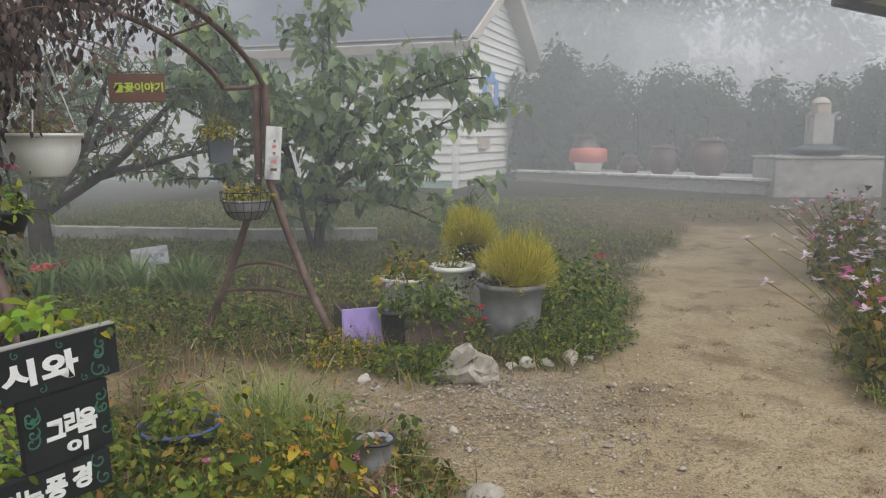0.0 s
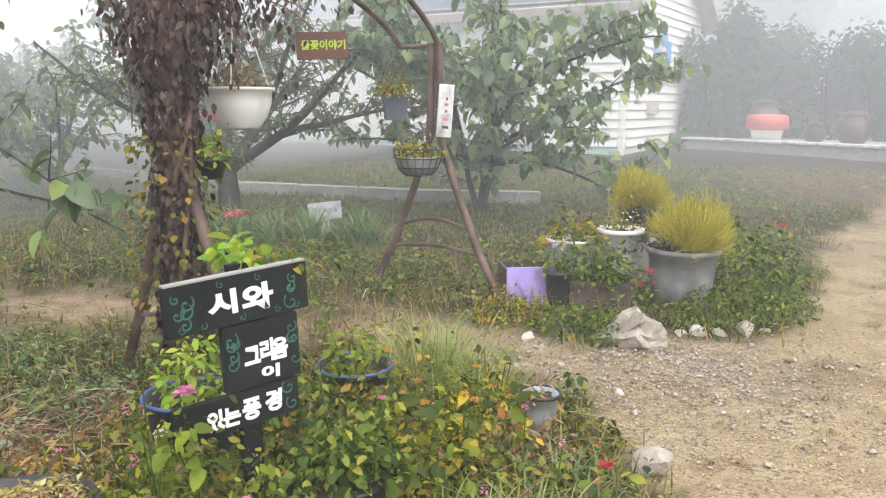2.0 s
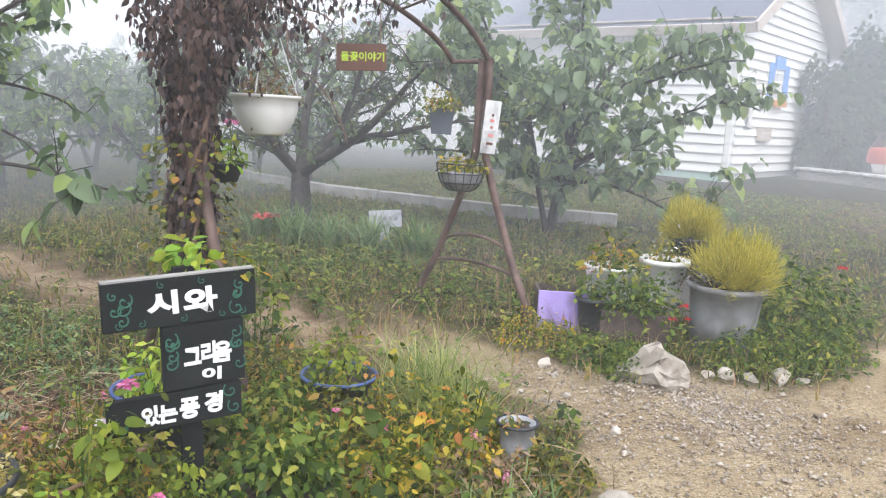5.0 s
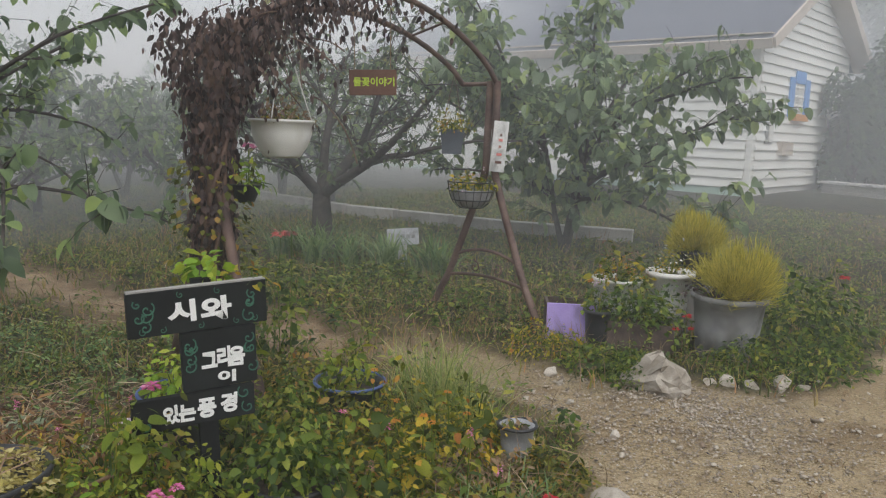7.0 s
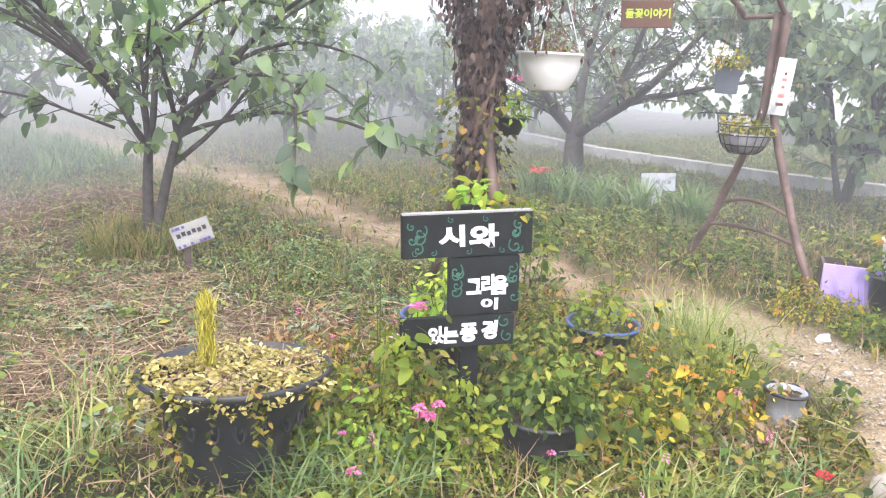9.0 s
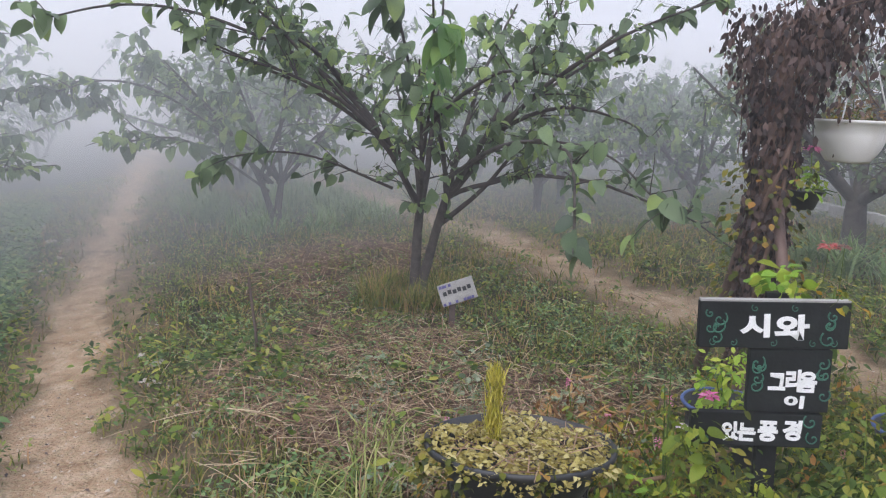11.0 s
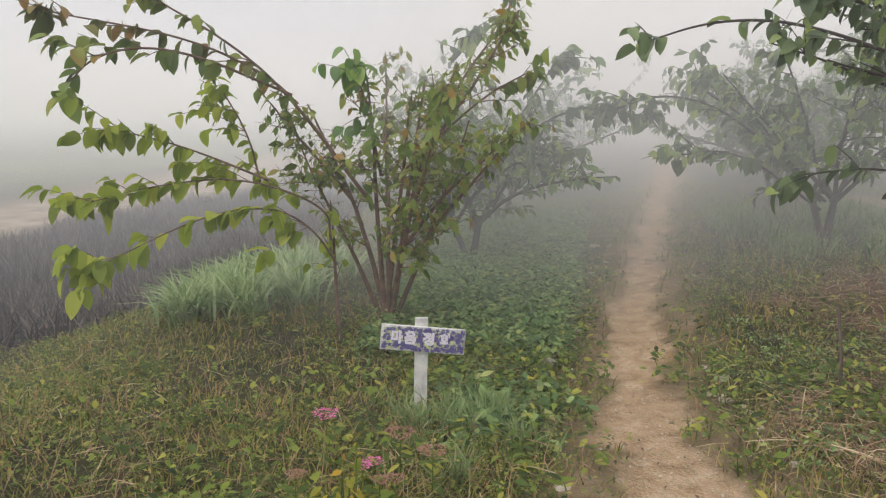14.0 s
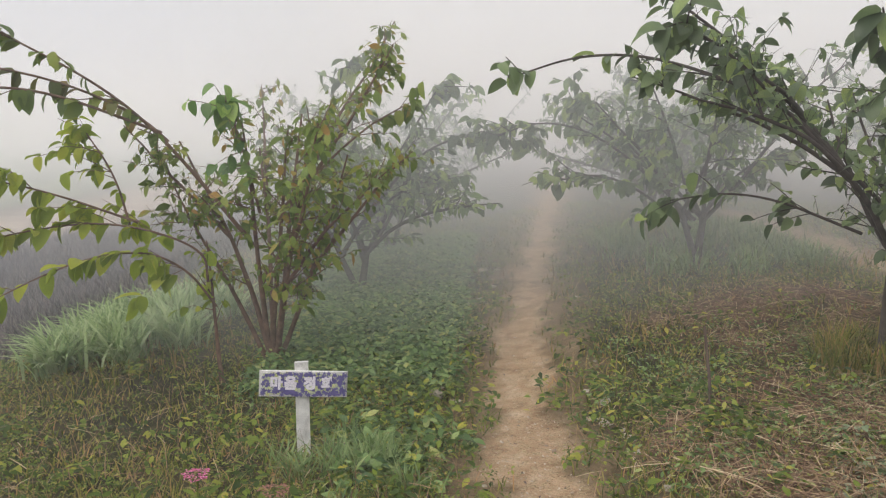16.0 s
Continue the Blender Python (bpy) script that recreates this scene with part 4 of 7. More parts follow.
def bloom(name, place, stem_from, mat, seed, radius=0.03, label="", petals=40, group="", flat=0.35, category="flower", leaves=6, petal=0.95):
    """One flower: a stem from the soil to the head, a domed head of petals and a few stem leaves."""
    r = rng(seed)
    top = empty(name, Matrix.Translation(stem_from), label, category, group)
    p = Vector(place) - Vector(stem_from)
    pts = np.array([(0, 0, -0.02), (p.x * 0.3 + r.normal(0, 0.01), p.y * 0.3, p.z * 0.5), (p.x, p.y, p.z)])
    tube_part("stem", pts, [0.004, 0.003, 0.0025], LEAF_GREEN, top, seg=5)
    loc, yaw, pitch = mound(r, petals, radius * 0.45, radius * 0.45, radius * flat)
    v, f = scatter(KITE, loc + np.array(p), turns(yaw, pitch * 0.6 + 0.25, r.normal(0, 0.3, petals)), r.uniform(0.5, 0.75, petals) * radius * petal)
    np_part("petals", v, f, mat, top)
    if leaves:
        t = r.uniform(0.1, 0.8, leaves)
        loc = np.stack([np.interp(t, [0, 0.5, 1], pts[:, k]) for k in range(3)], -1)
        v, f = scatter(LEAF_OVAL, loc, turns(r.uniform(0, 6.28, leaves), r.uniform(-0.4, 0.5, leaves), np.zeros(leaves)), r.uniform(0.04, 0.08, leaves))
        np_part("leaves", v, f, LEAF_GREEN, top)
    return top


def pot_body(top, r_top, r_bot, h, mat, rim=0.015, squash=1.0, name="pot", soil_drop=0.04, seg=28, label=""):
    prof = [(r_bot, 0), (r_bot + (r_top - r_bot) * 0.5, h * 0.5), (r_top - 0.003, h - rim * 1.6), (r_top + rim * 0.7, h - rim * 1.5), (r_top + rim * 0.8, h), (r_top - 0.006, h), (r_top - 0.012, h - soil_drop - 0.03), (0.0, h - soil_drop - 0.035)]
    part(name, lathe(prof, seg, squash), mat, top, label, True)
    r = rng(int(r_top * 1e4 + h * 1e3))
    bm = lathe([(0, 0), (r_top * 0.5, 0.012), (r_top - 0.014, 0.0), (r_top - 0.014, -0.02)], 20, squash)
    for v in bm.verts:
        v.co.z += h - soil_drop + r.normal(0, 0.004)
    part("soil", bm, SOIL, top, smooth_on=True)


GREY_WHITE = solid_material("worn_grey_white_plastic", (0.3, 0.31, 0.33), (0.5, 0.51, 0.54), 8, 0.6, bump=0.1, stain=(0.16, 0.15, 0.14))
SOIL = solid_material("potting_soil", (0.035, 0.025, 0.018), (0.1, 0.075, 0.05), 40, 0.95, bump=0.8, bump_scale=120)


def potted(name, x, y, z, r_top, r_bot, h, mat, label, squash=1.0, turn=0.0, soil_drop=0.04, category="potted plant", rim=0.015):
    top = empty(name, pose(x, y, z, 0, 0, turn), label, category)
    pot_body(top, r_top, r_bot, h, mat, squash=squash, soil_drop=soil_drop, rim=rim)
    return top


def strands(parent, seed, n, centre, radius, mat, length=(0.8, 1.1), width=0.004, squash=1.0, up=0.0, name="feathery_ball"):
    """A feathery bush: fine strands in upright tufts that fan out from a low crown."""
    r = rng(seed)
    tufts = 46
    ta, te = r.uniform(0, 6.283, tufts), np.arcsin(r.uniform(0.05 + up, 1, tufts))
    tl = r.uniform(*length, tufts)
    k = r.integers(0, tufts, n)
    yaw = ta[k] + r.normal(0, 0.16, n)
    pitch = np.clip(te[k] + r.normal(0, 0.13, n), -0.2, 1.57)
    ln = radius * tl[k] * r.uniform(0.85, 1.1, n)
    base = np.stack([-np.sin(yaw) * np.cos(pitch), np.cos(yaw) * np.cos(pitch), np.sin(pitch)], -1) * (ln * r.uniform(0.1, 0.85, n))[:, None]
    rot = turns(yaw + r.normal(0, 0.5, n), np.clip(pitch + 0.45 + r.normal(0, 0.3, n), -0.2, 1.9), r.uniform(0, 3, n))
    h = radius * r.uniform(0.12, 0.34, n)
    v, f = scatter(NEEDLE, base * np.array([1, 1, squash]) + np.array(centre), rot, np.stack([np.full(n, width), h, h], -1))
    return np_part(name, v, f, mat, parent)


# ---- lettering ----
def letters(text, height, mat, parent, m, bold=0.0, name="lettering", fit=None):
    c = bpy.data.curves.new(name, "FONT")
    c.body, c.size, c.align_x, c.align_y = text, height, "CENTER", "CENTER"
    c.extrude, c.offset, c.resolution_u = 0.0015, bold, 3
    tmp = bpy.data.objects.new(name, c)
    scene.collection.objects.link(tmp)
    me = bpy.data.meshes.new_from_object(tmp.evaluated_get(bpy.context.evaluated_depsgraph_get()))
    bpy.data.objects.remove(tmp)
    if fit:
        co = np.array([v.co[:] for v in me.vertices])
        lo, hi = co.min(0), co.max(0)
        me.transform(Matrix.Diagonal((fit[0] / (hi[0] - lo[0]), fit[1] / (hi[1] - lo[1]), 1, 1)) @ Matrix.Translation((-(lo[0] + hi[0]) / 2, -(lo[1] + hi[1]) / 2, 0)))
    me.materials.clear()
    me.materials.append(mat)
    ob = new(name, me)
    ob.parent = parent
    ob.matrix_basis = m
    return ob


def spiral(x, z, size, hand, d):
    t = np.linspace(0.3, 2.3 * math.pi, 18)
    k = size * t / t[-1]
    return np.stack([x + hand * k * np.cos(t), np.full(18, d), z + k * np.sin(t)], -1)


# ---- the painted black sign ----
SIGN = Matrix(((0.538, -0.843, 0, -1.11), (0.843, 0.538, 0, 2.395), (0, 0, 1, 0.962), (0, 0, 0, 1))) @ Matrix.Rotation(radians(-2.6), 4, "Y")
sign = empty("wooden_sign", SIGN, "black painted wooden sign of stacked boards with white lettering", "sign")
UP = Matrix.Rotation(radians(90), 4, "X")
r_sign = rng(5)
for cx, cz, w, h, lines in ((0, -0.083, 0.5, 0.166, (("시", -0.065, -0.002, 0.1, 0.082), ("와", 0.058, -0.006, 0.115, 0.09))),
                             (0.066, -0.283, 0.276, 0.226, (("그", -0.042, 0.0, 0.058, 0.062), ("리", 0.012, 0.004, 0.05, 0.08), ("움", 0.061, 0.0, 0.062, 0.075), ("이", 0.02, -0.072, 0.068, 0.046))),
                             (-0.034, -0.462, 0.445, 0.125, (("있", -0.088, -0.006, 0.058, 0.07), ("는", -0.032, -0.008, 0.062, 0.066), ("풍", 0.04, -0.002, 0.068, 0.076), ("경", 0.122, 0.004, 0.064, 0.076)))):
    b = part("board", box((w, 0.032, h - 0.004), (0, 0, 0), bevel=0.003), BLACK_WOOD, sign)
    b.matrix_basis = Matrix.Translation((cx, 0.0 if cz < -0.1 else -0.004, cz)) @ Matrix.Rotation(radians(0.8 if cz < -0.4 else 0), 4, "Y")
    for text, tx, tz, fw, fh in lines:
        letters(text, 0.1, CHALK, b, Matrix.Translation((tx, -0.019, tz)) @ UP @ Matrix.Rotation(radians(r_sign.uniform(-3, 3)), 4, "Z"), 0.0045, fit=(fw, fh))
    curls = []
    for _ in range(9 if h > 0.13 else 3):
        sx, sz = r_sign.choice([-1, 1]) * r_sign.uniform(0.36, 0.44) * w, r_sign.uniform(-0.32, 0.32) * h
        curls.append(tube_np(spiral(sx, sz, r_sign.uniform(0.016, 0.03), r_sign.choice([-1, 1]), -0.0175), 0.003, 4))
    if w > 0.48:
        for sx in np.linspace(-0.2, 0.2, 7):
            curls.append(tube_np(spiral(sx, r_sign.choice([-0.062, 0.06]), 0.014, r_sign.choice([-1, 1]), -0.0175), 0.0018, 4))
    for v, f in curls:
        np_part("painted_scroll", v, f, GREEN_PAINT, b, "thin green painted scroll")
    if w > 0.48:
        part("bare_edge", box((w - 0.004, 0.03, 0.006), (0, 0, h / 2 + 0.0015)), CONCRETE, b, "bare weathered top edge")
part("post", box((0.07, 0.03, 1.0), (0.02, 0.033, -0.48)), BLACK_WOOD, sign)

# ---- the iron garden arch ----
arch = empty("garden_arch", Matrix(), "brown iron garden arch with splayed legs", "garden arch")
LEG = np.array([0.6, -0.2, 0])
LEG /= np.linalg.norm(LEG)
for (cx, cy), top_z, lift, spread in (((-1.46, 5.98), 1.95, 0.06, 0.62), ((-2.13, 3.6), 1.95, 0.0, 0.56)):
    c = np.array([cx, cy, 0])
    for s in (-1, 1):
        foot = c + LEG * s * spread
        pts = [foot + [0, 0, gz(foot[0], foot[1]) - 0.05], c + LEG * s * spread * 0.62 + [0, 0, 0.42], c + LEG * s * 0.16 + [0, 0, 0.95], c + LEG * s * 0.045 + [0, 0, 1.25], c + LEG * s * 0.035 + [0, 0, top_z]]
        t = np.linspace(0, 4, 22)
        tube_part("leg", np.stack([np.interp(t, range(5), [p[k] for p in pts]) for k in range(3)], -1), 0.03, RUST, arch)
    for z, w, rise in ((0.36, 0.72, 0.05), (0.56, 0.48, 0.06)):
        q = np.linspace(-1, 1, 9)
        tube_part("crossbar", np.array([c + LEG * w * spread * k + [0, 0, z + rise * (1 - k * k)] for k in q]), 0.013, RUST, arch)
    scroll = [tube_np(np.array([c + LEG * (sx * 0.12 + a * 0.055 * math.cos(tt)) + [0, 0, 0.47 + a * 0.05 * math.sin(tt)] for tt, a in zip(np.linspace(0, 8, 22), np.linspace(0.1, 1, 22))]), 0.006, 4) for sx in (-1, 1)]
    for v, f in scroll:
        np_part("scroll", v, f, RUST, arch, "curled iron scroll", True)
A0, A1 = np.array([-1.46, 5.98, 1.93]), np.array([-2.13, 3.6, 1.93])
for off, drop in ((0.03, 0.0), (-0.33, -0.1)):
    k = np.linspace(0, 1, 26)
    hoop = A0 + (A1 - A0) * k[:, None] + LEG * off + np.stack([0 * k, 0 * k, (0.5 + drop) * np.sin(np.pi * k) ** 0.75], -1)
    tube_part("hoop", hoop, 0.021, RUST, arch)
    if off < 0:
        for e in (0, -1):
            tube_part("hoop_brace", np.array([hoop[e], A0 if e == 0 else A1]), 0.018, RUST, arch)
for kk in (0.25, 0.5, 0.75):
    b0 = A0 + (A1 - A0) * kk + [0, 0, 0.5 * math.sin(math.pi * kk) ** 0.75]
    tube_part("rung", np.array([b0 + LEG * 0.03, b0 + LEG * -0.33 + [0, 0, -0.1 * math.sin(math.pi * kk) ** 0.75]]), 0.009, RUST, arch)

# withered vine that wraps the near post and hangs from the hoop
vine = empty("withered_vine", Matrix.Translation((-2.13, 3.6, 0)), "withered climbing vine with curled brown leaves on the arch", "vine")
rv = rng(77)
tubes = []
for k in range(9):
    z = np.linspace(0.0, 2.0, 26)
    a = rv.uniform(0, 6.28) + z * rv.uniform(1.0, 3.0)
    rad = rv.uniform(0.05, 0.1) + 0.03 * np.sin(z * 4 + k)
    tubes.append(tube_np(np.stack([rad * np.cos(a), rad * np.sin(a), z], -1), np.linspace(0.024, 0.01, 26) * rv.uniform(0.6, 1.2), 5))
tubes.append(tube_np(np.array([(0.02, 0.0, -0.05), (0.0, 0.01, 0.7), (0.03, -0.01, 1.4), (0.0, 0.0, 2.0)]), [0.085, 0.07, 0.06, 0.045], 8))
for k in range(16):
    st = np.array([rv.uniform(-0.15, 0.25), rv.uniform(-0.1, 0.9), rv.uniform(1.7, 2.2)])
    tubes.append(tube_np(limb(rv, st, rv.uniform(0, 360), rv.uniform(60, 150), rv.uniform(0.3, 0.8), 1.5, 0.4, 0.08), 0.004, 4))
v, f = join_np(tubes)
tagged(np_part("stem_tangle", v, f, BARK_BROWN, vine, smooth_on=True), kind="stuff")
n = 3600
z = rv.uniform(0.25, 2.12, n) ** 1.0
a = rv.uniform(0, 6.28, n)
wide = np.interp(z, [0.2, 0.7, 1.2, 1.6, 1.85, 2.1], [0.13, 0.12, 0.12, 0.15, 0.26, 0.3]) * rv.uniform(0.55, 1.1, n)
loc = np.stack([wide * np.cos(a), wide * np.sin(a), z], -1)
m2 = 2000
kk = rv.beta(1.0, 4.5, m2)
along = (A1 - np.array([-2.13, 3.6, 0])) + (A0 - A1) * kk[:, None]
along[:, 2] += 0.5 * np.sin(np.pi * kk) ** 0.75 - rv.exponential(0.13, m2) * (1 - 0.4 * kk)
along[:, :2] += rv.normal(0, 0.13, (m2, 2))
loc = np.concatenate([loc, along])
v, f = scatter(LEAF_OVAL, loc, turns(rv.uniform(0, 6.28, len(loc)), rv.uniform(-1.6, -0.6, len(loc)), rv.normal(0, 0.7, len(loc))), rv.uniform(0.03, 0.065, len(loc)))
np_part("dry_leaves", v, f, LEAF_DRY, vine, "curled dark brown leaves")
n = 420
z = rv.uniform(0.35, 1.35, n)
a = rv.uniform(0, 6.28, n)
loc = np.stack([0.19 * rv.uniform(0.7, 1.3, n) * np.cos(a), 0.19 * rv.uniform(0.7, 1.3, n) * np.sin(a), z], -1)
v, f = scatter(LEAF_ROUND, loc, turns(a - 1.57, rv.uniform(-1.2, 0.1, n), rv.normal(0, 0.4, n)), rv.uniform(0.025, 0.055, n))
np_part("green_leaves", v, f, LEAF_SHRUB, vine, "last small olive leaves")

# things that hang on the arch
hp = empty("hanging_pot", pose(-2.06, 4.12, 1.37, 0, 0, 30), "white plastic bowl hanging from the arch with dry plants", "hanging pot")
part("bowl", lathe([(0.1, 0), (0.105, -0.012), (0.115, 0.0), (0.155, 0.06), (0.18, 0.13), (0.185, 0.195), (0.198, 0.2), (0.2, 0.215), (0.186, 0.215), (0.176, 0.18), (0, 0.17)], 32), WHITE_PLASTIC, hp, smooth_on=True)
for a in (0.3, 2.4, 4.5):
    tube_part("cord", np.array([(0.18 * math.cos(a), 0.18 * math.sin(a), 0.21), (0, 0.0, 0.75)]), 0.004, WHITE_PLASTIC, hp, seg=5)
tube_part("hook", np.array([(0, 0, 0.74), (0, 0, 0.98)]), 0.004, RUST, hp, seg=5)
foliage(hp, 31, 420, 0.17, 0.17, 0.16, SEED_GRASS, KITE, (0.02, 0.05), z0=0.18, shell=0.2)
foliage(hp, 32, 160, 0.16, 0.16, 0.1, LEAF_YELLOW, KITE, (0.02, 0.045), z0=0.18, shell=0.2, stems=0)

gp = empty("hanging_pot", pose(-1.73, 5.83, 1.38, 0, 0, 25), "dark grey square plastic pot hanging from the arch", "hanging pot")
bm = bmesh.new()
bmesh.ops.create_cone(bm, cap_ends=True, segments=4, radius1=0.105, radius2=0.13, depth=0.19, matrix=Matrix.Translation((0, 0, 0.095)) @ Matrix.Rotation(radians(45), 4, "Z"))
bmesh.ops.inset_region(bm, faces=[f for f in bm.faces if f.normal.z > 0.9], thickness=0.012, depth=-0.03)
part("pot", bm, DARK_GREY, gp)
for s in (-1, 1):
    tube_part("wire", np.array([(0.08 * s, 0, 0.19), (0, 0, 0.62)]), 0.003, RUST, gp, seg=4)
foliage(gp, 33, 420, 0.15, 0.15, 0.18, LEAF_YELLOW, KITE, (0.02, 0.045), z0=0.17, shell=0.2)

bk = empty("wire_basket", pose(-1.56, 5.86, 0.97), "round wire basket with yellow flowers hung on the arch leg", "basket")
for z, rad in ((0.0, 0.1), (0.06, 0.155), (0.13, 0.18), (0.2, 0.19)):
    a = np.linspace(0, 2 * math.pi, 29)
    tube_part("ring", np.stack([rad * np.cos(a), rad * np.sin(a), 0 * a + z], -1), 0.0045, BLACK_PLASTIC, bk, seg=4)
for a in np.linspace(0, 2 * math.pi, 18, endpoint=False):
    p = [(rad * math.cos(a), rad * math.sin(a), z) for z, rad in ((0.0, 0.1), (0.03, 0.135), (0.06, 0.155), (0.13, 0.18), (0.2, 0.19))]
    tube_part("wire", np.array(p), 0.003, BLACK_PLASTIC, bk, seg=4)
part("liner", lathe([(0.09, 0.005), (0.148, 0.06), (0.172, 0.13), (0.17, 0.14), (0, 0.13)], 20), GREY_PLASTIC, bk, "pale grey liner pot", True)
foliage(bk, 34, 500, 0.18, 0.18, 0.15, LEAF_YELLOW, KITE, (0.025, 0.05), z0=0.13, shell=0.3)
foliage(bk, 35, 60, 0.17, 0.17, 0.19, PALE_PETAL, KITE, (0.02, 0.035), z0=0.13, shell=0.8, name="blossoms", stems=0)

vp = empty("hanging_pot", pose(-2.0, 3.72, 1.12), "small black pot with light green leaves tied to the vine post", "hanging pot")
part("pot", lathe([(0.05, 0), (0.085, 0.09), (0.092, 0.09), (0.092, 0.1), (0.08, 0.1), (0, 0.08)], 20), BLACK_PLASTIC, vp, smooth_on=True)
foliage(vp, 36, 60, 0.14, 0.14, 0.2, LEAF_BRIGHT, LEAF_OVAL, (0.05, 0.09), z0=0.08, shell=0.4)

wb = empty("painted_plaque", pose(-1.36, 5.9, 1.45, 0, 4, 28), "narrow white board with a faded drawing on the arch leg", "plaque")
part("board", box((0.115, 0.022, 0.39), bevel=0.003), WHITE_WOOD, wb)
for z, w, mt in ((0.05, 0.03, CORAL), (0.0, 0.02, DRY_HEAD), (-0.06, 0.04, CORAL), (0.09, 0.014, BROWN_BOARD), (-0.12, 0.05, BROWN_BOARD)):
    part("faded_mark", box((w, 0.003, 0.02), (0.005, -0.0125, z)), mt, wb, "faded painted mark")

hs = empty("hanging_sign", Matrix(((0.89, -0.457, 0, -1.9), (0.457, 0.89, 0, 4.9), (0, 0, 1, 1.86), (0, 0, 0, 1))) @ Matrix.Rotation(radians(-2), 4, "Y"), "small brown board with lime green lettering hanging from the arch", "sign")
bd = part("board", box((0.32, 0.03, 0.17), bevel=0.004), BROWN_BOARD, hs)
letters("들꽃이야기", 0.062, LIME_PAINT, bd, Matrix.Translation((0.01, -0.018, 0.0)) @ UP, 0.002)
for s in (-0.12, 0.12):
    tube_part("cord", np.array([(s, 0, 0.08), (s * 1.05, 0.0, 0.5)]), 0.003, SEED_GRASS, hs, seg=4)

# ---- pots by the arch ----
box1 = empty("planter_box", pose(-0.72, 5.88, gz(-0.72, 5.88) - 0.01, 0, 0, 22), "planter box with a lilac painted front board", "planter")
part("front_panel", box((0.36, 0.022, 0.29), (0, -0.16, 0.145), bevel=0.003), PURPLE, box1, "lilac painted front board")
for s in (-1, 1):
    part("side_panel", box((0.02, 0.3, 0.27), (0.168 * s, 0.0, 0.135)), OLD_WOOD, box1)
part("back_panel", box((0.36, 0.02, 0.27), (0, 0.16, 0.135)), OLD_WOOD, box1)
part("soil", box((0.315, 0.298, 0.2), (0, 0, 0.1)), SOIL, box1)
foliage(box1, 42, 150, 0.17, 0.15, 0.16, LEAF_GREEN, KITE, (0.02, 0.04), z0=0.2, shell=0.2)

bp = potted("flower_pot", -0.46, 5.73, gz(-0.46, 5.73) - 0.01, 0.1, 0.075, 0.28, BLACK_PLASTIC, "tall black plastic pot with pink-tipped leafy stems")
foliage(bp, 43, 160, 0.13, 0.13, 0.24, LEAF_GREEN, KITE, (0.03, 0.06), z0=0.26, shell=0.2)
foliage(bp, 44, 40, 0.06, 0.06, 0.06, PALE_PETAL, KITE, (0.02, 0.035), z0=0.46, shell=0.3, name="blossoms", stems=3)

db = empty("planter_box", pose(-0.17, 5.82, gz(-0.17, 5.82) - 0.01, 0, 0, 12), "old dark wooden planter box full of green weeds", "planter")
for sx, sy, w, d in ((0, -0.13, 0.46, 0.02), (0, 0.13, 0.46, 0.02), (-0.22, 0, 0.02, 0.238), (0.22, 0, 0.02, 0.238)):
    part("side_panel", box((w, d, 0.22), (sx, sy, 0.11)), OLD_WOOD, db)
part("soil", box((0.418, 0.238, 0.17), (0, 0, 0.085)), SOIL, db)
foliage(db, 45, 1000, 0.3, 0.22, 0.36, LEAF_GREEN, KITE, (0.03, 0.075), z0=0.17, shell=0.3)

tub = potted("garden_tub", 0.4, 5.98, gz(0.4, 5.98) - 0.01, 0.245, 0.2, 0.45, GREY_PLASTIC, "large grey plastic tub with a ball of yellow feathery summer cypress", rim=0.025)
strands(tub, 46, 15000, (0.05, -0.02, 0.46), 0.37, KOCHIA, width=0.005, squash=1.1)
foliage(tub, 47, 160, 0.27, 0.24, 0.14, LEAF_DRY, KITE, (0.03, 0.05), z0=0.42, shell=0.5, centre=(-0.1, 0))
k2 = potted("flower_pot", 0.06, 6.62, gz(0.06, 6.62) + 0.35, 0.15, 0.1, 0.28, BLACK_PLASTIC, "black pot with a ball of yellow summer cypress on a block")
strands(k2, 48, 11000, (0, 0, 0.28), 0.29, KOCHIA, width=0.005, squash=1.25)
blk = empty("concrete_block", pose(0.06, 6.62, gz(0.06, 6.62) - 0.01, 0, 0, 15), "rough concrete block under a flower pot", "block")
part("block", box((0.38, 0.3, 0.36), (0, 0, 0.18), bevel=0.012), CONCRETE, blk)
w2 = potted("flower_pot", -0.06, 6.26, gz(-0.06, 6.26) - 0.01, 0.165, 0.11, 0.52, WHITE_PLASTIC, "tall white plastic pot with fading daisies", rim=0.025)
foliage(w2, 49, 360, 0.15, 0.15, 0.2, LEAF_YELLOW, KITE, (0.02, 0.045), z0=0.48, shell=0.25)
foliage(w2, 50, 26, 0.12, 0.12, 0.2, WHITE_PETAL, KITE, (0.02, 0.035), z0=0.54, shell=0.7, name="blossoms", stems=8)
y2 = potted("flower_pot", -0.42, 6.08, gz(-0.42, 6.08) - 0.01, 0.18, 0.13, 0.46, WHITE_PLASTIC, "pale plastic pot with yellowing broad leaves")
foliage(y2, 51, 300, 0.22, 0.2, 0.24, LEAF_YELLOW, LEAF_OVAL, (0.04, 0.09), z0=0.42, shell=0.3)
foliage(y2, 52, 180, 0.2, 0.18, 0.3, DRY_HEAD, KITE, (0.015, 0.03), z0=0.42, shell=0.6, name="foliage", stems=6)

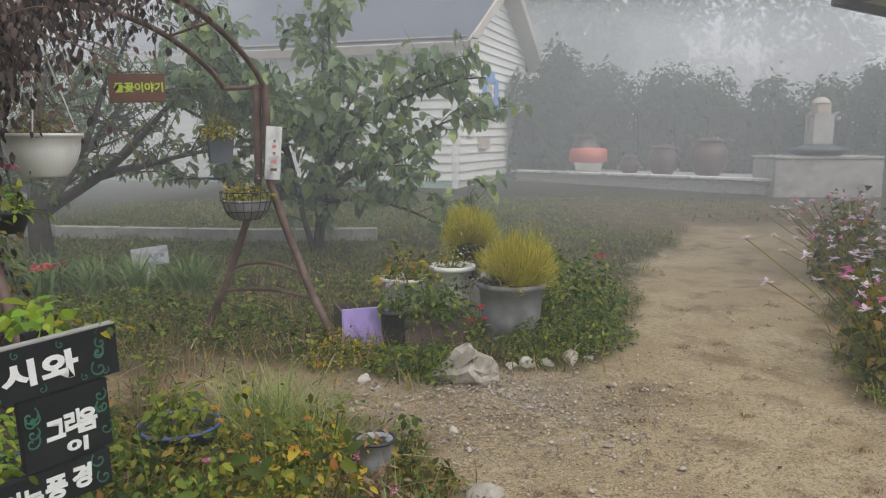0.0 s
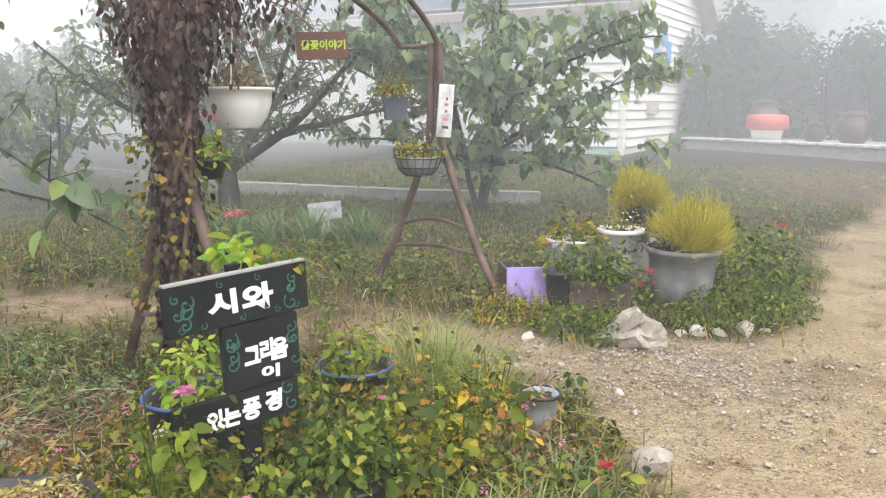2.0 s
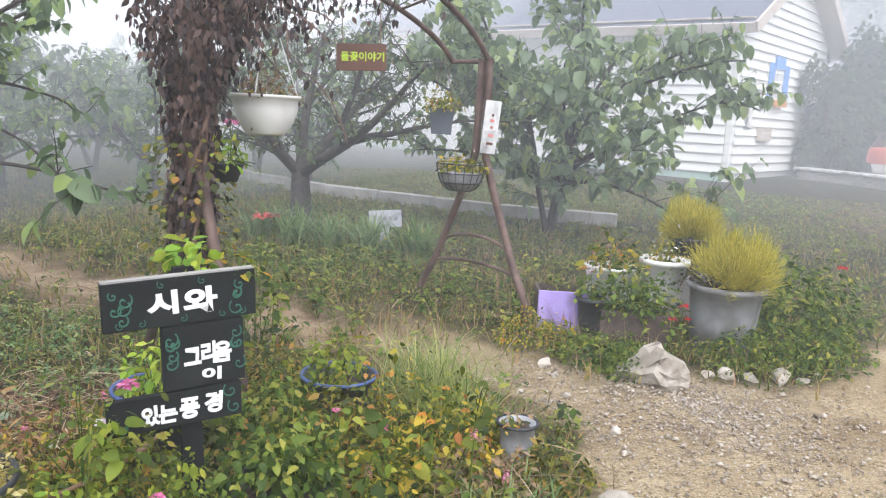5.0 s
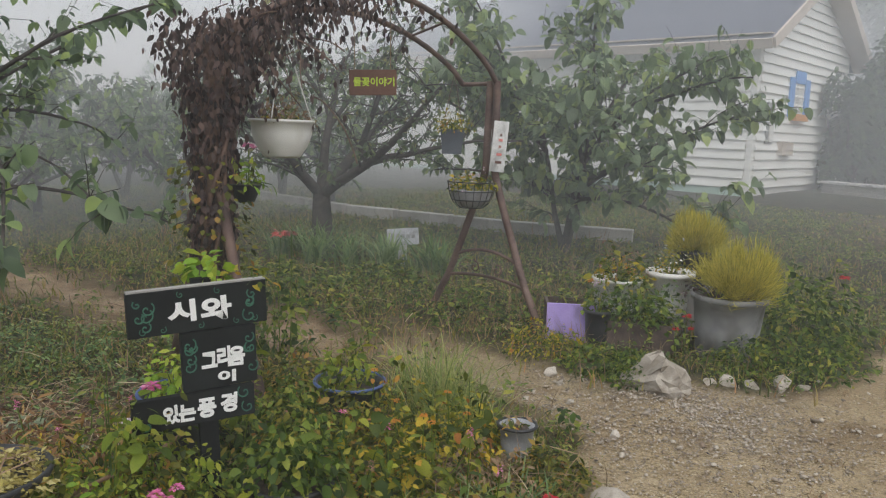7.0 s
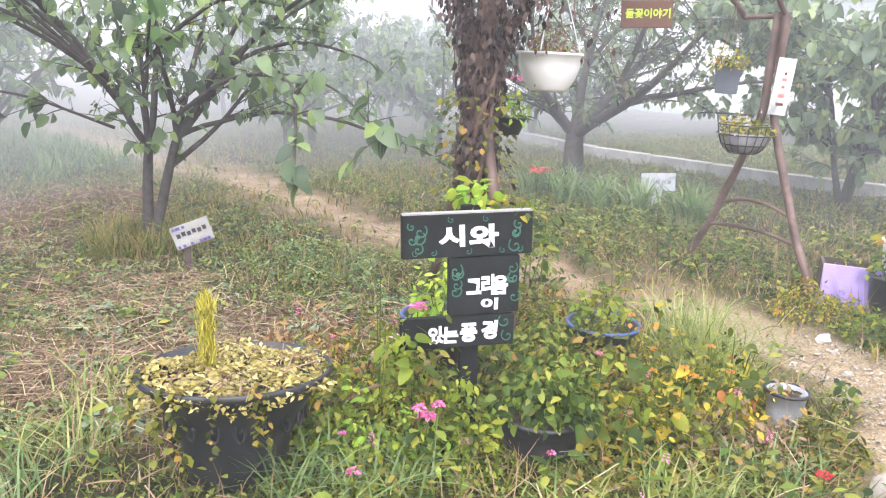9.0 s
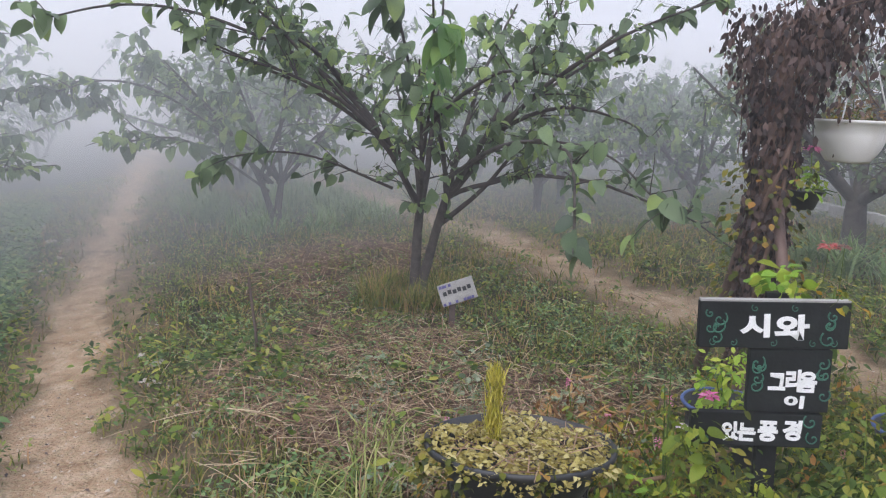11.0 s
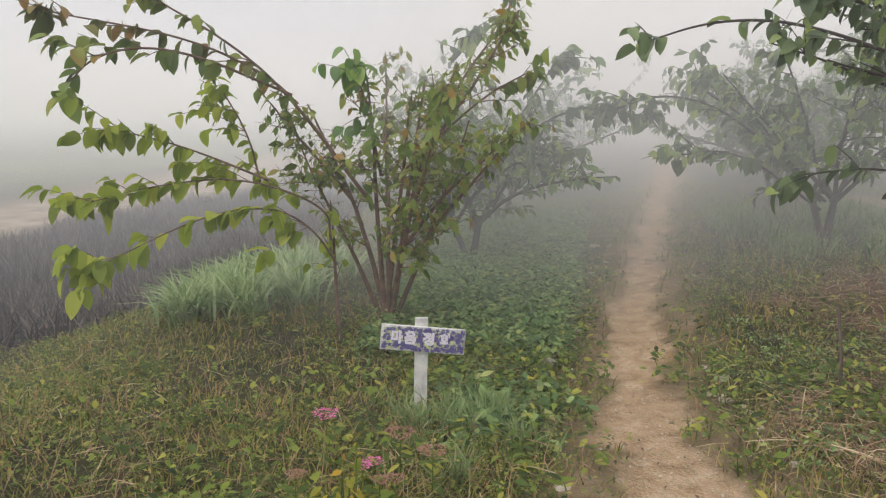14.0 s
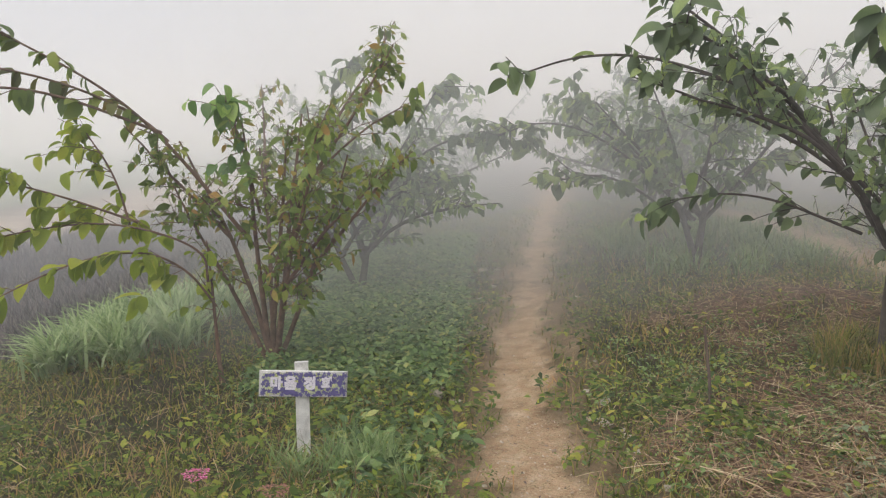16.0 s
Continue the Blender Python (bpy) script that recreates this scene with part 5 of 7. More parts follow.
# plants round the pots
plant("leafy_bush", 0.9, 6.45, "dark green leafy bush with red flowers behind the tub", 53, 1700, 0.38, 0.45, 0.58, LEAF_GREEN, KITE, (0.04, 0.085), category="bush")
plant("leafy_bush", 1.0, 6.0, "low spreading green weeds at the edge of the yard", 54, 1100, 0.3, 0.45, 0.24, LEAF_GREEN, KITE, (0.03, 0.06), category="bush")
plant("leafy_bush", 0.62, 5.72, "low spreading green weeds at the edge of the yard", 55, 1500, 0.4, 0.26, 0.22, LEAF_GREEN, KITE, (0.03, 0.06), category="bush")
plant("leafy_bush", -0.3, 5.3, "green weeds growing before the pots", 56, 1100, 0.36, 0.26, 0.15, LEAF_GREEN, KITE, (0.03, 0.065), category="bush")
plant("leafy_bush", -0.05, 5.15, "feathery dark green herb before the pots", 57, 1500, 0.24, 0.2, 0.2, LEAF_GREEN, KITE, (0.02, 0.05), category="bush")
plant("leafy_bush", -0.75, 5.35, "yellow-green weeds before the lilac box", 58, 900, 0.3, 0.25, 0.22, LEAF_YELLOW, KITE, (0.025, 0.05), category="bush")
for i, (fx, fy, fz, mt, rad) in enumerate(((0.17, 5.62, 0.37, RED, 0.035), (0.11, 5.6, 0.28, RED, 0.03), (0.21, 5.58, 0.3, RED, 0.028), (1.12, 6.4, 0.62, RED, 0.05), (0.05, 3.1, 0.12, RED, 0.035))):
    bloom("red_flower", (fx, fy, fz), at_ground(fx, fy + 0.04), mt, 60 + i, rad, "red double flower on a thin green stem", group="red flowers")


# ---- stones ----
def stone(name, x, y, sx, sy, sz, seed, label="pale angular field stone at the edge of the gravel", lift=0.0, group="edge stones"):
    r = rng(seed)
    bm = bmesh.new()
    bmesh.ops.create_icosphere(bm, subdivisions=3 if sx > 0.3 else 2, radius=1)
    cuts = r.normal(0, 1, (9, 3))
    for c in cuts:
        c /= np.linalg.norm(c)
        d = r.uniform(0.4, 0.75)
        for v in bm.verts:
            k = v.co.dot(c) - d
            if k > 0:
                v.co -= Vector(c) * k
    for v in bm.verts:
        v.co = Vector((v.co.x * sx / 2, v.co.y * sy / 2, v.co.z * sz / 2 + sz * 0.3)) + Vector(r.normal(0, 0.012, 3)) * min(sx, sz)
    ob = part(name, bm, STONE)
    ob.matrix_basis = pose(x, y, gz(x, y) - 0.03 + lift, 0, 0, r.uniform(0, 360))
    return tagged(ob, label, "stone", group)


bm = bmesh.new()
for c in ((-0.2, -0.1, -0.05), (0.2, -0.12, -0.05), (0.22, 0.1, -0.05), (-0.18, 0.12, -0.05), (-0.22, -0.05, 0.1), (-0.12, 0.02, 0.2), (0.02, 0.0, 0.28), (0.08, -0.06, 0.24), (0.21, -0.1, 0.09), (0.2, 0.06, 0.12), (-0.2, -0.13, 0.05), (0.05, -0.16, 0.08)):
    bm.verts.new(c)
bmesh.ops.convex_hull(bm, input=bm.verts)
bmesh.ops.subdivide_edges(bm, edges=bm.edges, cuts=2, use_grid_fill=True)
rs = rng(3)
for v in bm.verts:
    v.co += Vector(rs.normal(0, 0.016, 3))
big = part("stone", bm, STONE)
big.matrix_basis = pose(0.1, 5.08, gz(0.1, 5.08) - 0.01, 0, 0, -12) @ Matrix.Diagonal((0.86, 0.85, 0.84, 1)) @ Matrix.Rotation(radians(-7), 4, "Y")
tagged(big, "large pale split stone before the pots", "stone", "edge stones")
for i, (x, y, s) in enumerate(((0.8, 5.45, 0.2), (0.5, 5.32, 0.17), (0.62, 5.36, 0.13), (1.02, 5.66, 0.1), (-0.55, 4.98, 0.13), (0.92, 5.52, 0.1), (0.22, 3.36, 0.22), (0.38, 5.27, 0.12), (0.05, 4.2, 0.08), (-0.3, 4.55, 0.07), (-0.45, 4.85, 0.07), (0.3, 4.85, 0.06))):
    stone("stone", x, y, s, s * 0.8, s * 0.75, 100 + i)
for i, (x, y, s) in enumerate(((-4.2, 0.95, 0.12), (-5.0, 1.0, 0.14), (-5.3, 0.92, 0.12), (-4.6, 0.9, 0.1), (-7.6, 0.3, 0.16), (-8.9, 0.4, 0.2), (-10.6, 0.75, 0.16), (-6.6, 0.1, 0.1), (-5.6, -0.25, 0.24), (-3.4, 0.85, 0.08), (-3.6, 0.0, 0.07), (-9.6, 0.6, 0.15), (-8.78, 0.22, 0.2), (-10.67, 0.55, 0.2), (-5.91, -0.15, 0.14), (-6.6, 0.12, 0.09), (-8.2, 0.15, 0.12), (-3.9, 0.95, 0.1), (-4.4, 0.98, 0.09), (-6.0, 1.15, 0.1))):
    stone("stone", x, y, s, s * 0.8, s * 0.6, 130 + i, "pale stone beside the trodden track", group="track stones")

rk = rng(150)
for i in range(34):
    x = -2.9 - 8.5 * rk.uniform(0, 1) ** 1.2
    mid = np.interp(-x, [3.0, 5.0, 7.0, 9.75, 11.7], [0.25, 0.43, 0.64, 1.08, 1.5])
    s = rk.uniform(0.04, 0.13)
    stone("stone", x, mid + rk.choice([-1, 1]) * rk.uniform(0.4, 0.66), s, s * 0.85, s * 0.6, 160 + i, "pale stone beside the trodden track", group="track stones")

# ---- flower bed round the sign ----
sp = potted("flower_pot", -0.28, 3.6, gz(-0.28, 3.6) - 0.01, 0.085, 0.062, 0.2, GREY_WHITE, "small worn grey-white pot with dark soil and dry stalks", soil_drop=0.03, rim=0.006)
a = np.linspace(0, 2 * math.pi, 25)
tube_part("rim", np.stack([0.091 * np.cos(a), 0.091 * np.sin(a), 0 * a + 0.2], -1), 0.008, BLACK_PLASTIC, sp, "dark rim", 6)
foliage(sp, 39, 26, 0.06, 0.06, 0.08, SEED_GRASS, KITE, (0.02, 0.05), z0=0.17, shell=0.2, stems=6)
pb = potted("flower_pot", -0.86, 2.62, gz(-0.86, 2.62) - 0.01, 0.17, 0.13, 0.2, BLACK_PLASTIC, "black plastic pot with a bushy green plant", rim=0.012)
foliage(pb, 61, 480, 0.2, 0.22, 0.22, LEAF_GREEN, LEAF_BROAD, (0.035, 0.065), z0=0.19, shell=0.1)
foliage(pb, 60, 260, 0.15, 0.15, 0.32, LEAF_GREEN, KITE, (0.03, 0.055), z0=0.19, shell=0.1, centre=(0.06, 0.03), name="upper_foliage")
for i, (x, y, rt, h) in enumerate(((-1.15, 3.5, 0.17, 0.29), (-1.52, 2.72, 0.17, 0.4))):
    b = potted("garden_tub", x, y, gz(x, y) - 0.01, rt, rt * 0.72, h, BLACK_PLASTIC, "worn dark basin with a blue rim, full of weeds", soil_drop=0.06, rim=0.01)
    a = np.linspace(0, 2 * math.pi, 33)
    tube_part("rim", np.stack([(rt + 0.008) * np.cos(a), (rt + 0.008) * np.sin(a), 0 * a + h], -1), 0.008, BLUE_PLASTIC, b, "blue plastic rim", 6)
    foliage(b, 62 + i, 380, rt * 0.95, rt * 0.95, 0.3, LEAF_LIME if i == 0 else LEAF_BRIGHT, LEAF_OVAL, (0.03, 0.07), z0=h - 0.08, shell=0.2)

BT = empty("garden_tub", pose(-1.5, 1.66, gz(-1.5, 1.66) - 0.01, 0, 0, 62) @ Matrix.Diagonal((0.8, 0.86, 1, 1)), "large oval black tub with moulded scrolls, full of yellow dying plants", "garden tub")
SQ = 1.4
part("tub", lathe([(0.13, 0), (0.15, 0.02), (0.18, 0.2), (0.24, 0.34), (0.27, 0.385), (0.298, 0.41), (0.303, 0.42), (0.302, 0.434), (0.292, 0.436), (0.27, 0.38), (0, 0.36)], 40, SQ), BLACK_PLASTIC, BT, smooth_on=True)
orn = []
for a in np.linspace(0, 2 * math.pi, 9, endpoint=False):
    for turn in (-1, 1):
        t = np.linspace(0.4, 7, 20)
        ang = a + turn * (0.16 + 0.1 * t / 7 * np.cos(t))
        orn.append(tube_np(np.stack([SQ * 0.217 * np.cos(ang), 0.217 * np.sin(ang), 0.27 + 0.05 * t / 7 * np.sin(t)], -1), 0.008, 4))
for v, f in orn:
    np_part("moulded_scroll", v, f, BLACK_PLASTIC, BT, "raised scroll ornament", True)
rb = rng(70)
n = 3200
a, q = rb.uniform(0, 6.28, n), np.sqrt(rb.uniform(0, 1, n))
loc = np.stack([SQ * 0.318 * q * np.cos(a), 0.318 * q * np.sin(a), 0.41 + 0.05 * rb.uniform(0, 1, n) * (1.25 - q) + 0.015 * np.sin(a * 5) - 0.5 * np.maximum(q - 0.93, 0)], -1)
v, f = scatter(KITE, loc, turns(rb.uniform(0, 6.28, n), rb.normal(0, 0.25, n), rb.normal(0, 0.4, n)), rb.uniform(0.015, 0.042, n))
np_part("dying_leaves", v, f, LEAF_PALE, BT, "mat of yellow wilted leaves")
n = 110
a = rb.uniform(0, 6.28, n)
loc = np.stack([SQ * 0.28 * rb.uniform(0.2, 1.05, n) * np.cos(a), 0.28 * rb.uniform(0.2, 1.05, n) * np.sin(a), 0.43 + 0.03 * rb.uniform(0, 1, n)], -1)
v, f = scatter(STRIP, loc, turns(rb.uniform(0, 6.28, n), rb.normal(0, 0.12, n), rb.normal(0, 0.3, n)), np.stack([rb.uniform(0.003, 0.006, n), rb.uniform(0.06, 0.18, n), np.full(n, 0.1)], -1))
tagged(np_part("straw", v, f, STRAW, BT, "dry stalks"), kind="stuff")
n = 900
z = rb.uniform(0, 0.26, n)
loc = np.stack([-0.12 + rb.normal(0, 0.016, n), 0.03 + rb.normal(0, 0.016, n), 0.41 + z], -1)
v, f = scatter(NEEDLE, loc, turns(rb.uniform(0, 6.28, n), rb.uniform(0.9, 1.5, n), rb.uniform(0, 3, n)), np.stack([np.full(n, 0.006), rb.uniform(0.03, 0.08, n), np.full(n, 0.05)], -1))
np_part("spire", v, f, KOCHIA, BT, "narrow upright yellow feathery spire")
trail = []
for k in range(16):
    a = rb.uniform(math.pi, 2 * math.pi)
    c = np.array([SQ * 0.3 * math.cos(a), 0.3 * math.sin(a), 0.44])
    z = np.linspace(0, rb.uniform(0.12, 0.24), 8)
    pts = c + np.stack([0.03 * np.cos(a) * np.sqrt(z * 8), 0.03 * np.sin(a) * np.sqrt(z * 8), -z], -1)
    trail.append((pts, rb.uniform(0, 6.28, 8)))
loc = np.concatenate([np.repeat(p, 2, axis=0) for p, _ in trail])
v, f = scatter(LEAF_ROUND, loc, turns(rb.uniform(0, 6.28, len(loc)), rb.uniform(-0.9, 0.2, len(loc)), rb.normal(0, 0.3, len(loc))), rb.uniform(0.02, 0.045, len(loc)))
np_part("trailing_leaves", v, f, LEAF_SHRUB, BT, "trailing yellow-green shoots")

BED = [(-1.18, 2.26, 0.2, 0.2, 0.48, LEAF_SHRUB, "olive green bushy bed plant before the sign"), (-1.4, 1.98, 0.26, 0.26, 0.32, LEAF_LIME, "lime green bushy bed plant"), (-1.45, 2.5, 0.22, 0.2, 0.36, LEAF_LIME, "lime green bushy bed plant"),
       (-0.5, 3.55, 0.28, 0.28, 0.3, LEAF_YELLOW, "yellowing bushy bed plant"), (-0.98, 3.28, 0.2, 0.14, 0.36, LEAF_SHRUB, "olive green bushy bed plant"), (-1.25, 3.2, 0.24, 0.16, 0.38, LEAF_GREEN, "green bushy bed plant"), (-1.6, 2.05, 0.22, 0.22, 0.26, LEAF_YELLOW, "yellowing bushy bed plant"),
       (-0.75, 3.45, 0.4, 0.36, 0.4, LEAF_YELLOW, "yellowing bushy bed plant"), (-0.55, 3.25, 0.32, 0.3, 0.3, LEAF_YELLOW, "yellowing bushy bed plant"), (-1.0, 2.95, 0.42, 0.36, 0.42, LEAF_SHRUB, "olive green bushy bed plant"),
       (-1.35, 3.05, 0.34, 0.3, 0.42, LEAF_GREEN, "green bushy bed plant"), (-0.62, 2.9, 0.34, 0.3, 0.28, LEAF_YELLOW, "yellowing bushy bed plant"), (-1.0, 3.2, 0.3, 0.2, 0.36, LEAF_SHRUB, "olive green bushy bed plant"), (-1.25, 2.15, 0.3, 0.3, 0.34, LEAF_BRIGHT, "light green bushy bed plant before the sign"),
       (-1.12, 2.0, 0.22, 0.2, 0.2, LEAF_LIME, "low lime green bed plant"), (-0.98, 2.3, 0.16, 0.14, 0.36, LEAF_LIME, "lime green bushy bed plant before the sign"), (-1.3, 2.25, 0.16, 0.16, 0.3, LEAF_YELLOW, "yellowing bushy bed plant before the sign"), (-0.4, 2.45, 0.28, 0.28, 0.14, LEAF_SHRUB, "low olive green bed plant"), (-1.75, 2.3, 0.3, 0.28, 0.3, LEAF_YELLOW, "yellowing bushy bed plant"),
       (-0.25, 2.95, 0.3, 0.3, 0.18, LEAF_SHRUB, "low olive green bed plant"), (-1.5, 3.5, 0.35, 0.3, 0.34, LEAF_SHRUB, "olive green bushy bed plant"), (-0.35, 3.3, 0.26, 0.24, 0.2, SEED_GRASS, "low brown-tipped bed plant"), (-0.1, 3.5, 0.2, 0.2, 0.16, LEAF_SHRUB, "low olive green bed plant"),
       (-1.85, 3.0, 0.3, 0.3, 0.36, LEAF_SHRUB, "olive green bushy bed plant"), (-0.9, 1.75, 0.32, 0.3, 0.2, LEAF_SHRUB, "low olive green bed plant"), (-0.45, 1.8, 0.35, 0.3, 0.14, LEAF_GREEN, "low green bed plant"), (-1.65, 3.75, 0.3, 0.3, 0.3, LEAF_SHRUB, "olive green bushy bed plant")]
for i, (x, y, rx, ry, h, mt, lb) in enumerate(BED):
    plant("bed_plant", x, y, lb, 200 + i, 1100, rx, ry, h, mt, LEAF_OVAL, (0.02, 0.056), group="bed round the sign", shell=0.15)
for i in range(15):
    k = rng(2000 + i)
    x, y = k.uniform(-1.7, -0.35), k.uniform(2.0, 3.6)
    if math.hypot(x + 1.11, y - 2.3) < 0.28 or math.hypot(x + 0.75, y - 2.4) < 0.28:
        continue
    plant("broadleaf_sprig", x, y, "loose sprig of broad heart-shaped bed leaves", 2020 + i, 40, 0.2, 0.2, 0.42, (LEAF_LIME, LEAF_GREEN, LEAF_YELLOW)[i % 3], LEAF_BROAD, (0.05, 0.09), group="bed round the sign", shell=0.2, stems=10)
for i in range(16):
    k = rng(2100 + i)
    x, y = k.uniform(-2.3, -1.3), k.uniform(1.5, 2.9)
    if math.hypot(x + 1.5, y - 1.66) < 0.45:
        continue
    plant("bed_plant", x, y, "small yellow-green weed among dry stalks", 2120 + i, 120, 0.15, 0.15, 0.14, (LEAF_YELLOW, LEAF_LIME, LEAF_SAGE)[i % 3], LEAF_OVAL, (0.03, 0.06), group="weeds by the tub", shell=0.2, stems=4)
# bright shoot over the sign's top edge and sprigs before the lowest board
sh = empty("climbing_shoot", Matrix.Translation((-1.16, 2.45, gz(-1.16, 2.45))), "bright lime shoot leaning over the sign's top edge", "plant")
foliage(sh, 240, 44, 0.085, 0.085, 0.1, LEAF_BRIGHT, LEAF_ROUND, (0.05, 0.085), centre=(0.0, 0.05), z0=0.97, shell=0.4, stems=0)
tube_part("stem", np.array([(0, 0.02, -0.03), (0.01, 0.05, 0.5), (0.0, 0.02, 0.97)]), [0.006, 0.005, 0.003], LEAF_GREEN, sh, seg=5)
foliage(sh, 241, 34, 0.16, 0.09, 0.06, LEAF_YELLOW, LEAF_OVAL, (0.03, 0.05), z0=0.96, shell=0.3, stems=4, centre=(0.12, 0.16), name="side_foliage")
sh2 = empty("climbing_shoot", Matrix.Translation((-1.25, 2.12, gz(-1.25, 2.12))), "light green sprigs climbing before the sign", "plant")
foliage(sh2, 242, 170, 0.22, 0.12, 0.36, LEAF_LIME, LEAF_OVAL, (0.025, 0.05), z0=0.25, shell=0.3)
sh3 = empty("climbing_shoot", Matrix.Translation((-1.15, 2.15, gz(-1.15, 2.15))), "leafy shoot climbing before the sign's lowest board", "plant")
foliage(sh3, 243, 46, 0.1, 0.07, 0.2, LEAF_LIME, LEAF_BROAD, (0.04, 0.07), z0=0.4, shell=0.2, stems=8)
foliage(sh3, 244, 120, 0.15, 0.12, 0.4, LEAF_GREEN, LEAF_OVAL, (0.035, 0.06), shell=0.2, stems=6, centre=(0.12, 0.08), name="lower_foliage")
FL = [(-1.28, 2.33, 0.56, PINK, 0.045), (-1.33, 2.26, 0.44, PALE_PETAL, 0.03), (-1.0, 2.12, 0.27, PINK, 0.04), (-0.97, 2.05, 0.33, PINK, 0.035), (-0.95, 2.12, 0.33, PINK, 0.03), (-1.02, 1.8, 0.16, PINK, 0.03), (-0.62, 2.35, 0.2, PINK, 0.02), (-1.2, 1.9, 0.2, PINK, 0.018), (-0.8, 2.9, 0.38, PINK, 0.02),
      (-2.29, 4.41, 0.83, CORAL, 0.075), (-2.12, 4.3, 0.86, DRY_HEAD, 0.05), (-2.05, 3.8, 1.42, PINK, 0.05), (-2.5, 4.6, 0.62, CORAL, 0.04)]
for i, (x, y, z, mt, rad) in enumerate(FL[:11]):
    bloom("garden_flower", (x, y, z), at_ground(x, y), mt, 300 + i, rad, "pink garden flower on a leafy stem" if mt is PINK else "coral zinnia on a tall leafy stem" if mt is CORAL else "fading pale flower on a leafy stem", group="garden flowers", leaves=8)
bloom("garden_flower", (-2.05, 3.8, 1.42), (-2.0, 3.73, 1.2), PINK, 320, 0.05, "pink flower in the small black pot", group="garden flowers", leaves=3)
plant("zinnia_bush", -2.3, 4.35, "leafy zinnia clump under the arch", 330, 300, 0.25, 0.25, 0.62, LEAF_GREEN, LEAF_OVAL, (0.06, 0.1), shell=0.2)
oy = rng(9)
for i in range(7):
    x, y = oy.uniform(-0.95, -0.4), oy.uniform(2.9, 3.5)
    bloom("garden_flower", (x, y, gz(x, y) + oy.uniform(0.25, 0.4)), at_ground(x, y), ORANGE, 340 + i, 0.022, "small orange marigold among yellow leaves", group="garden flowers", leaves=2)
for i in range(26):
    k = rng(2300 + i)
    x, y = k.uniform(-2.2, 0.0), k.uniform(1.3, 3.2)
    if math.hypot(x + 1.5, y - 1.66) < 0.4:
        continue
    bloom("knotweed_flower", (x + k.normal(0, 0.03), y, gz(x, y) + k.uniform(0.16, 0.36)), at_ground(x, y), PINK if i % 3 else DRY_HEAD, 2340 + i, 0.018, "small pink knotweed spike on a thin stem", petals=26, group="knotweed", flat=2.2, leaves=5)
RUSTY_FERN = leaf_material("rusty_fern", [(0.0, (0.07, 0.035, 0.015)), (0.5, (0.22, 0.11, 0.04)), (1.0, (0.42, 0.27, 0.09))], through_light=0.2)
NEEDLE_LEAF = leaf_template(0.22, 2, 0.0, 0.3)
# dry fern and bundled sticks beside the black tub
for k, (x, y, h) in enumerate(((-2.0, 2.25, 0.36), (-1.72, 2.42, 0.38), (-1.85, 2.0, 0.3), (-2.3, 2.55, 0.28))):
    plant("dry_fern", x, y, "withered rust-brown fern by the tub", 350 + k, 620, 0.26, 0.24, h, RUSTY_FERN, NEEDLE_LEAF, (0.03, 0.08), shell=0.1, group="dry ferns", stems=20)
for k in range(4):
    a = 20 + 14 * k
    st = tagged(tube_part("stick", np.array([(0, 0, 0), (0.14, 0.2, 0.14), (0.3, 0.42, 0.3)]), [0.012, 0.01, 0.008], STRAW, seg=6), "pale dry stalk lying among weeds", "stick", "dry stalks")
    st.matrix_basis = pose(-1.75 + 0.05 * k, 1.98 + 0.04 * k, gz(-1.75, 2.0) + 0.02, 0, 0, a - 60)


# ---- small garden signs, stake, kerb ----
ts = empty("track_sign", pose(-4.29, -1.08, gz(-4.29, -1.08), 0, 0, 98), "white sign on a post with a painted border of violet flowers", "sign")
part("post", box((0.085, 0.03, 0.66), (0, 0.018, 0.28), bevel=0.003), WHITE_WOOD, ts)
pl = part("plate", box((0.54, 0.02, 0.165), bevel=0.002), WHITE_WOOD, ts)
pl.matrix_basis = Matrix.Translation((0.01, -0.008, 0.475)) @ Matrix.Rotation(radians(4.0), 4, "Y")
VIOLET = solid_material("violet_paint", (0.07, 0.06, 0.2), (0.14, 0.12, 0.32), 30, 0.7, bump=0.0)
LILAC = solid_material("pale_lilac_paint", (0.68, 0.65, 0.74), (0.78, 0.76, 0.82), 20, 0.7, bump=0.0)
LIMEGREY = solid_material("grey_green_paint", (0.4, 0.45, 0.3), (0.5, 0.55, 0.38), 20, 0.7, bump=0.0)
part("painted_ground", box((0.5, 0.002, 0.135), (0, -0.0115, 0)), LIMEGREY, pl, "grey-green painted ground")
rt = rng(15)
FLOWER = (np.array([(0, 0, 0)] + [(math.cos(a) * (1 if i % 2 else 0.45), 0, math.sin(a) * (1 if i % 2 else 0.45)) for i, a in enumerate(np.linspace(0, 2 * math.pi, 10, endpoint=False))], float), np.array([(0, 1 + i, 1 + (i + 1) % 10) for i in range(10)]))
n = 280
fx, fz = rt.uniform(-0.255, 0.255, n), rt.uniform(-0.072, 0.072, n)
keep = (np.abs(fz) > 0.045) | (np.abs(fx) > 0.19) | (rt.uniform(0, 1, n) < 0.75)
loc = np.stack([fx, np.full(n, -0.0135), fz], -1)[keep]
LIME_FLOWER = solid_material("pale_lime_paint", (0.5, 0.55, 0.2), (0.62, 0.66, 0.32), 20, 0.7, bump=0.0)
n = 90
loc2 = np.stack([rt.uniform(-0.25, 0.25, n), np.full(n, -0.013), rt.uniform(-0.068, 0.068, n)], -1)
v, f = scatter(FLOWER, loc2, turns(np.zeros(n), np.zeros(n), rt.uniform(0, 6, n)), rt.uniform(0.012, 0.02, n))
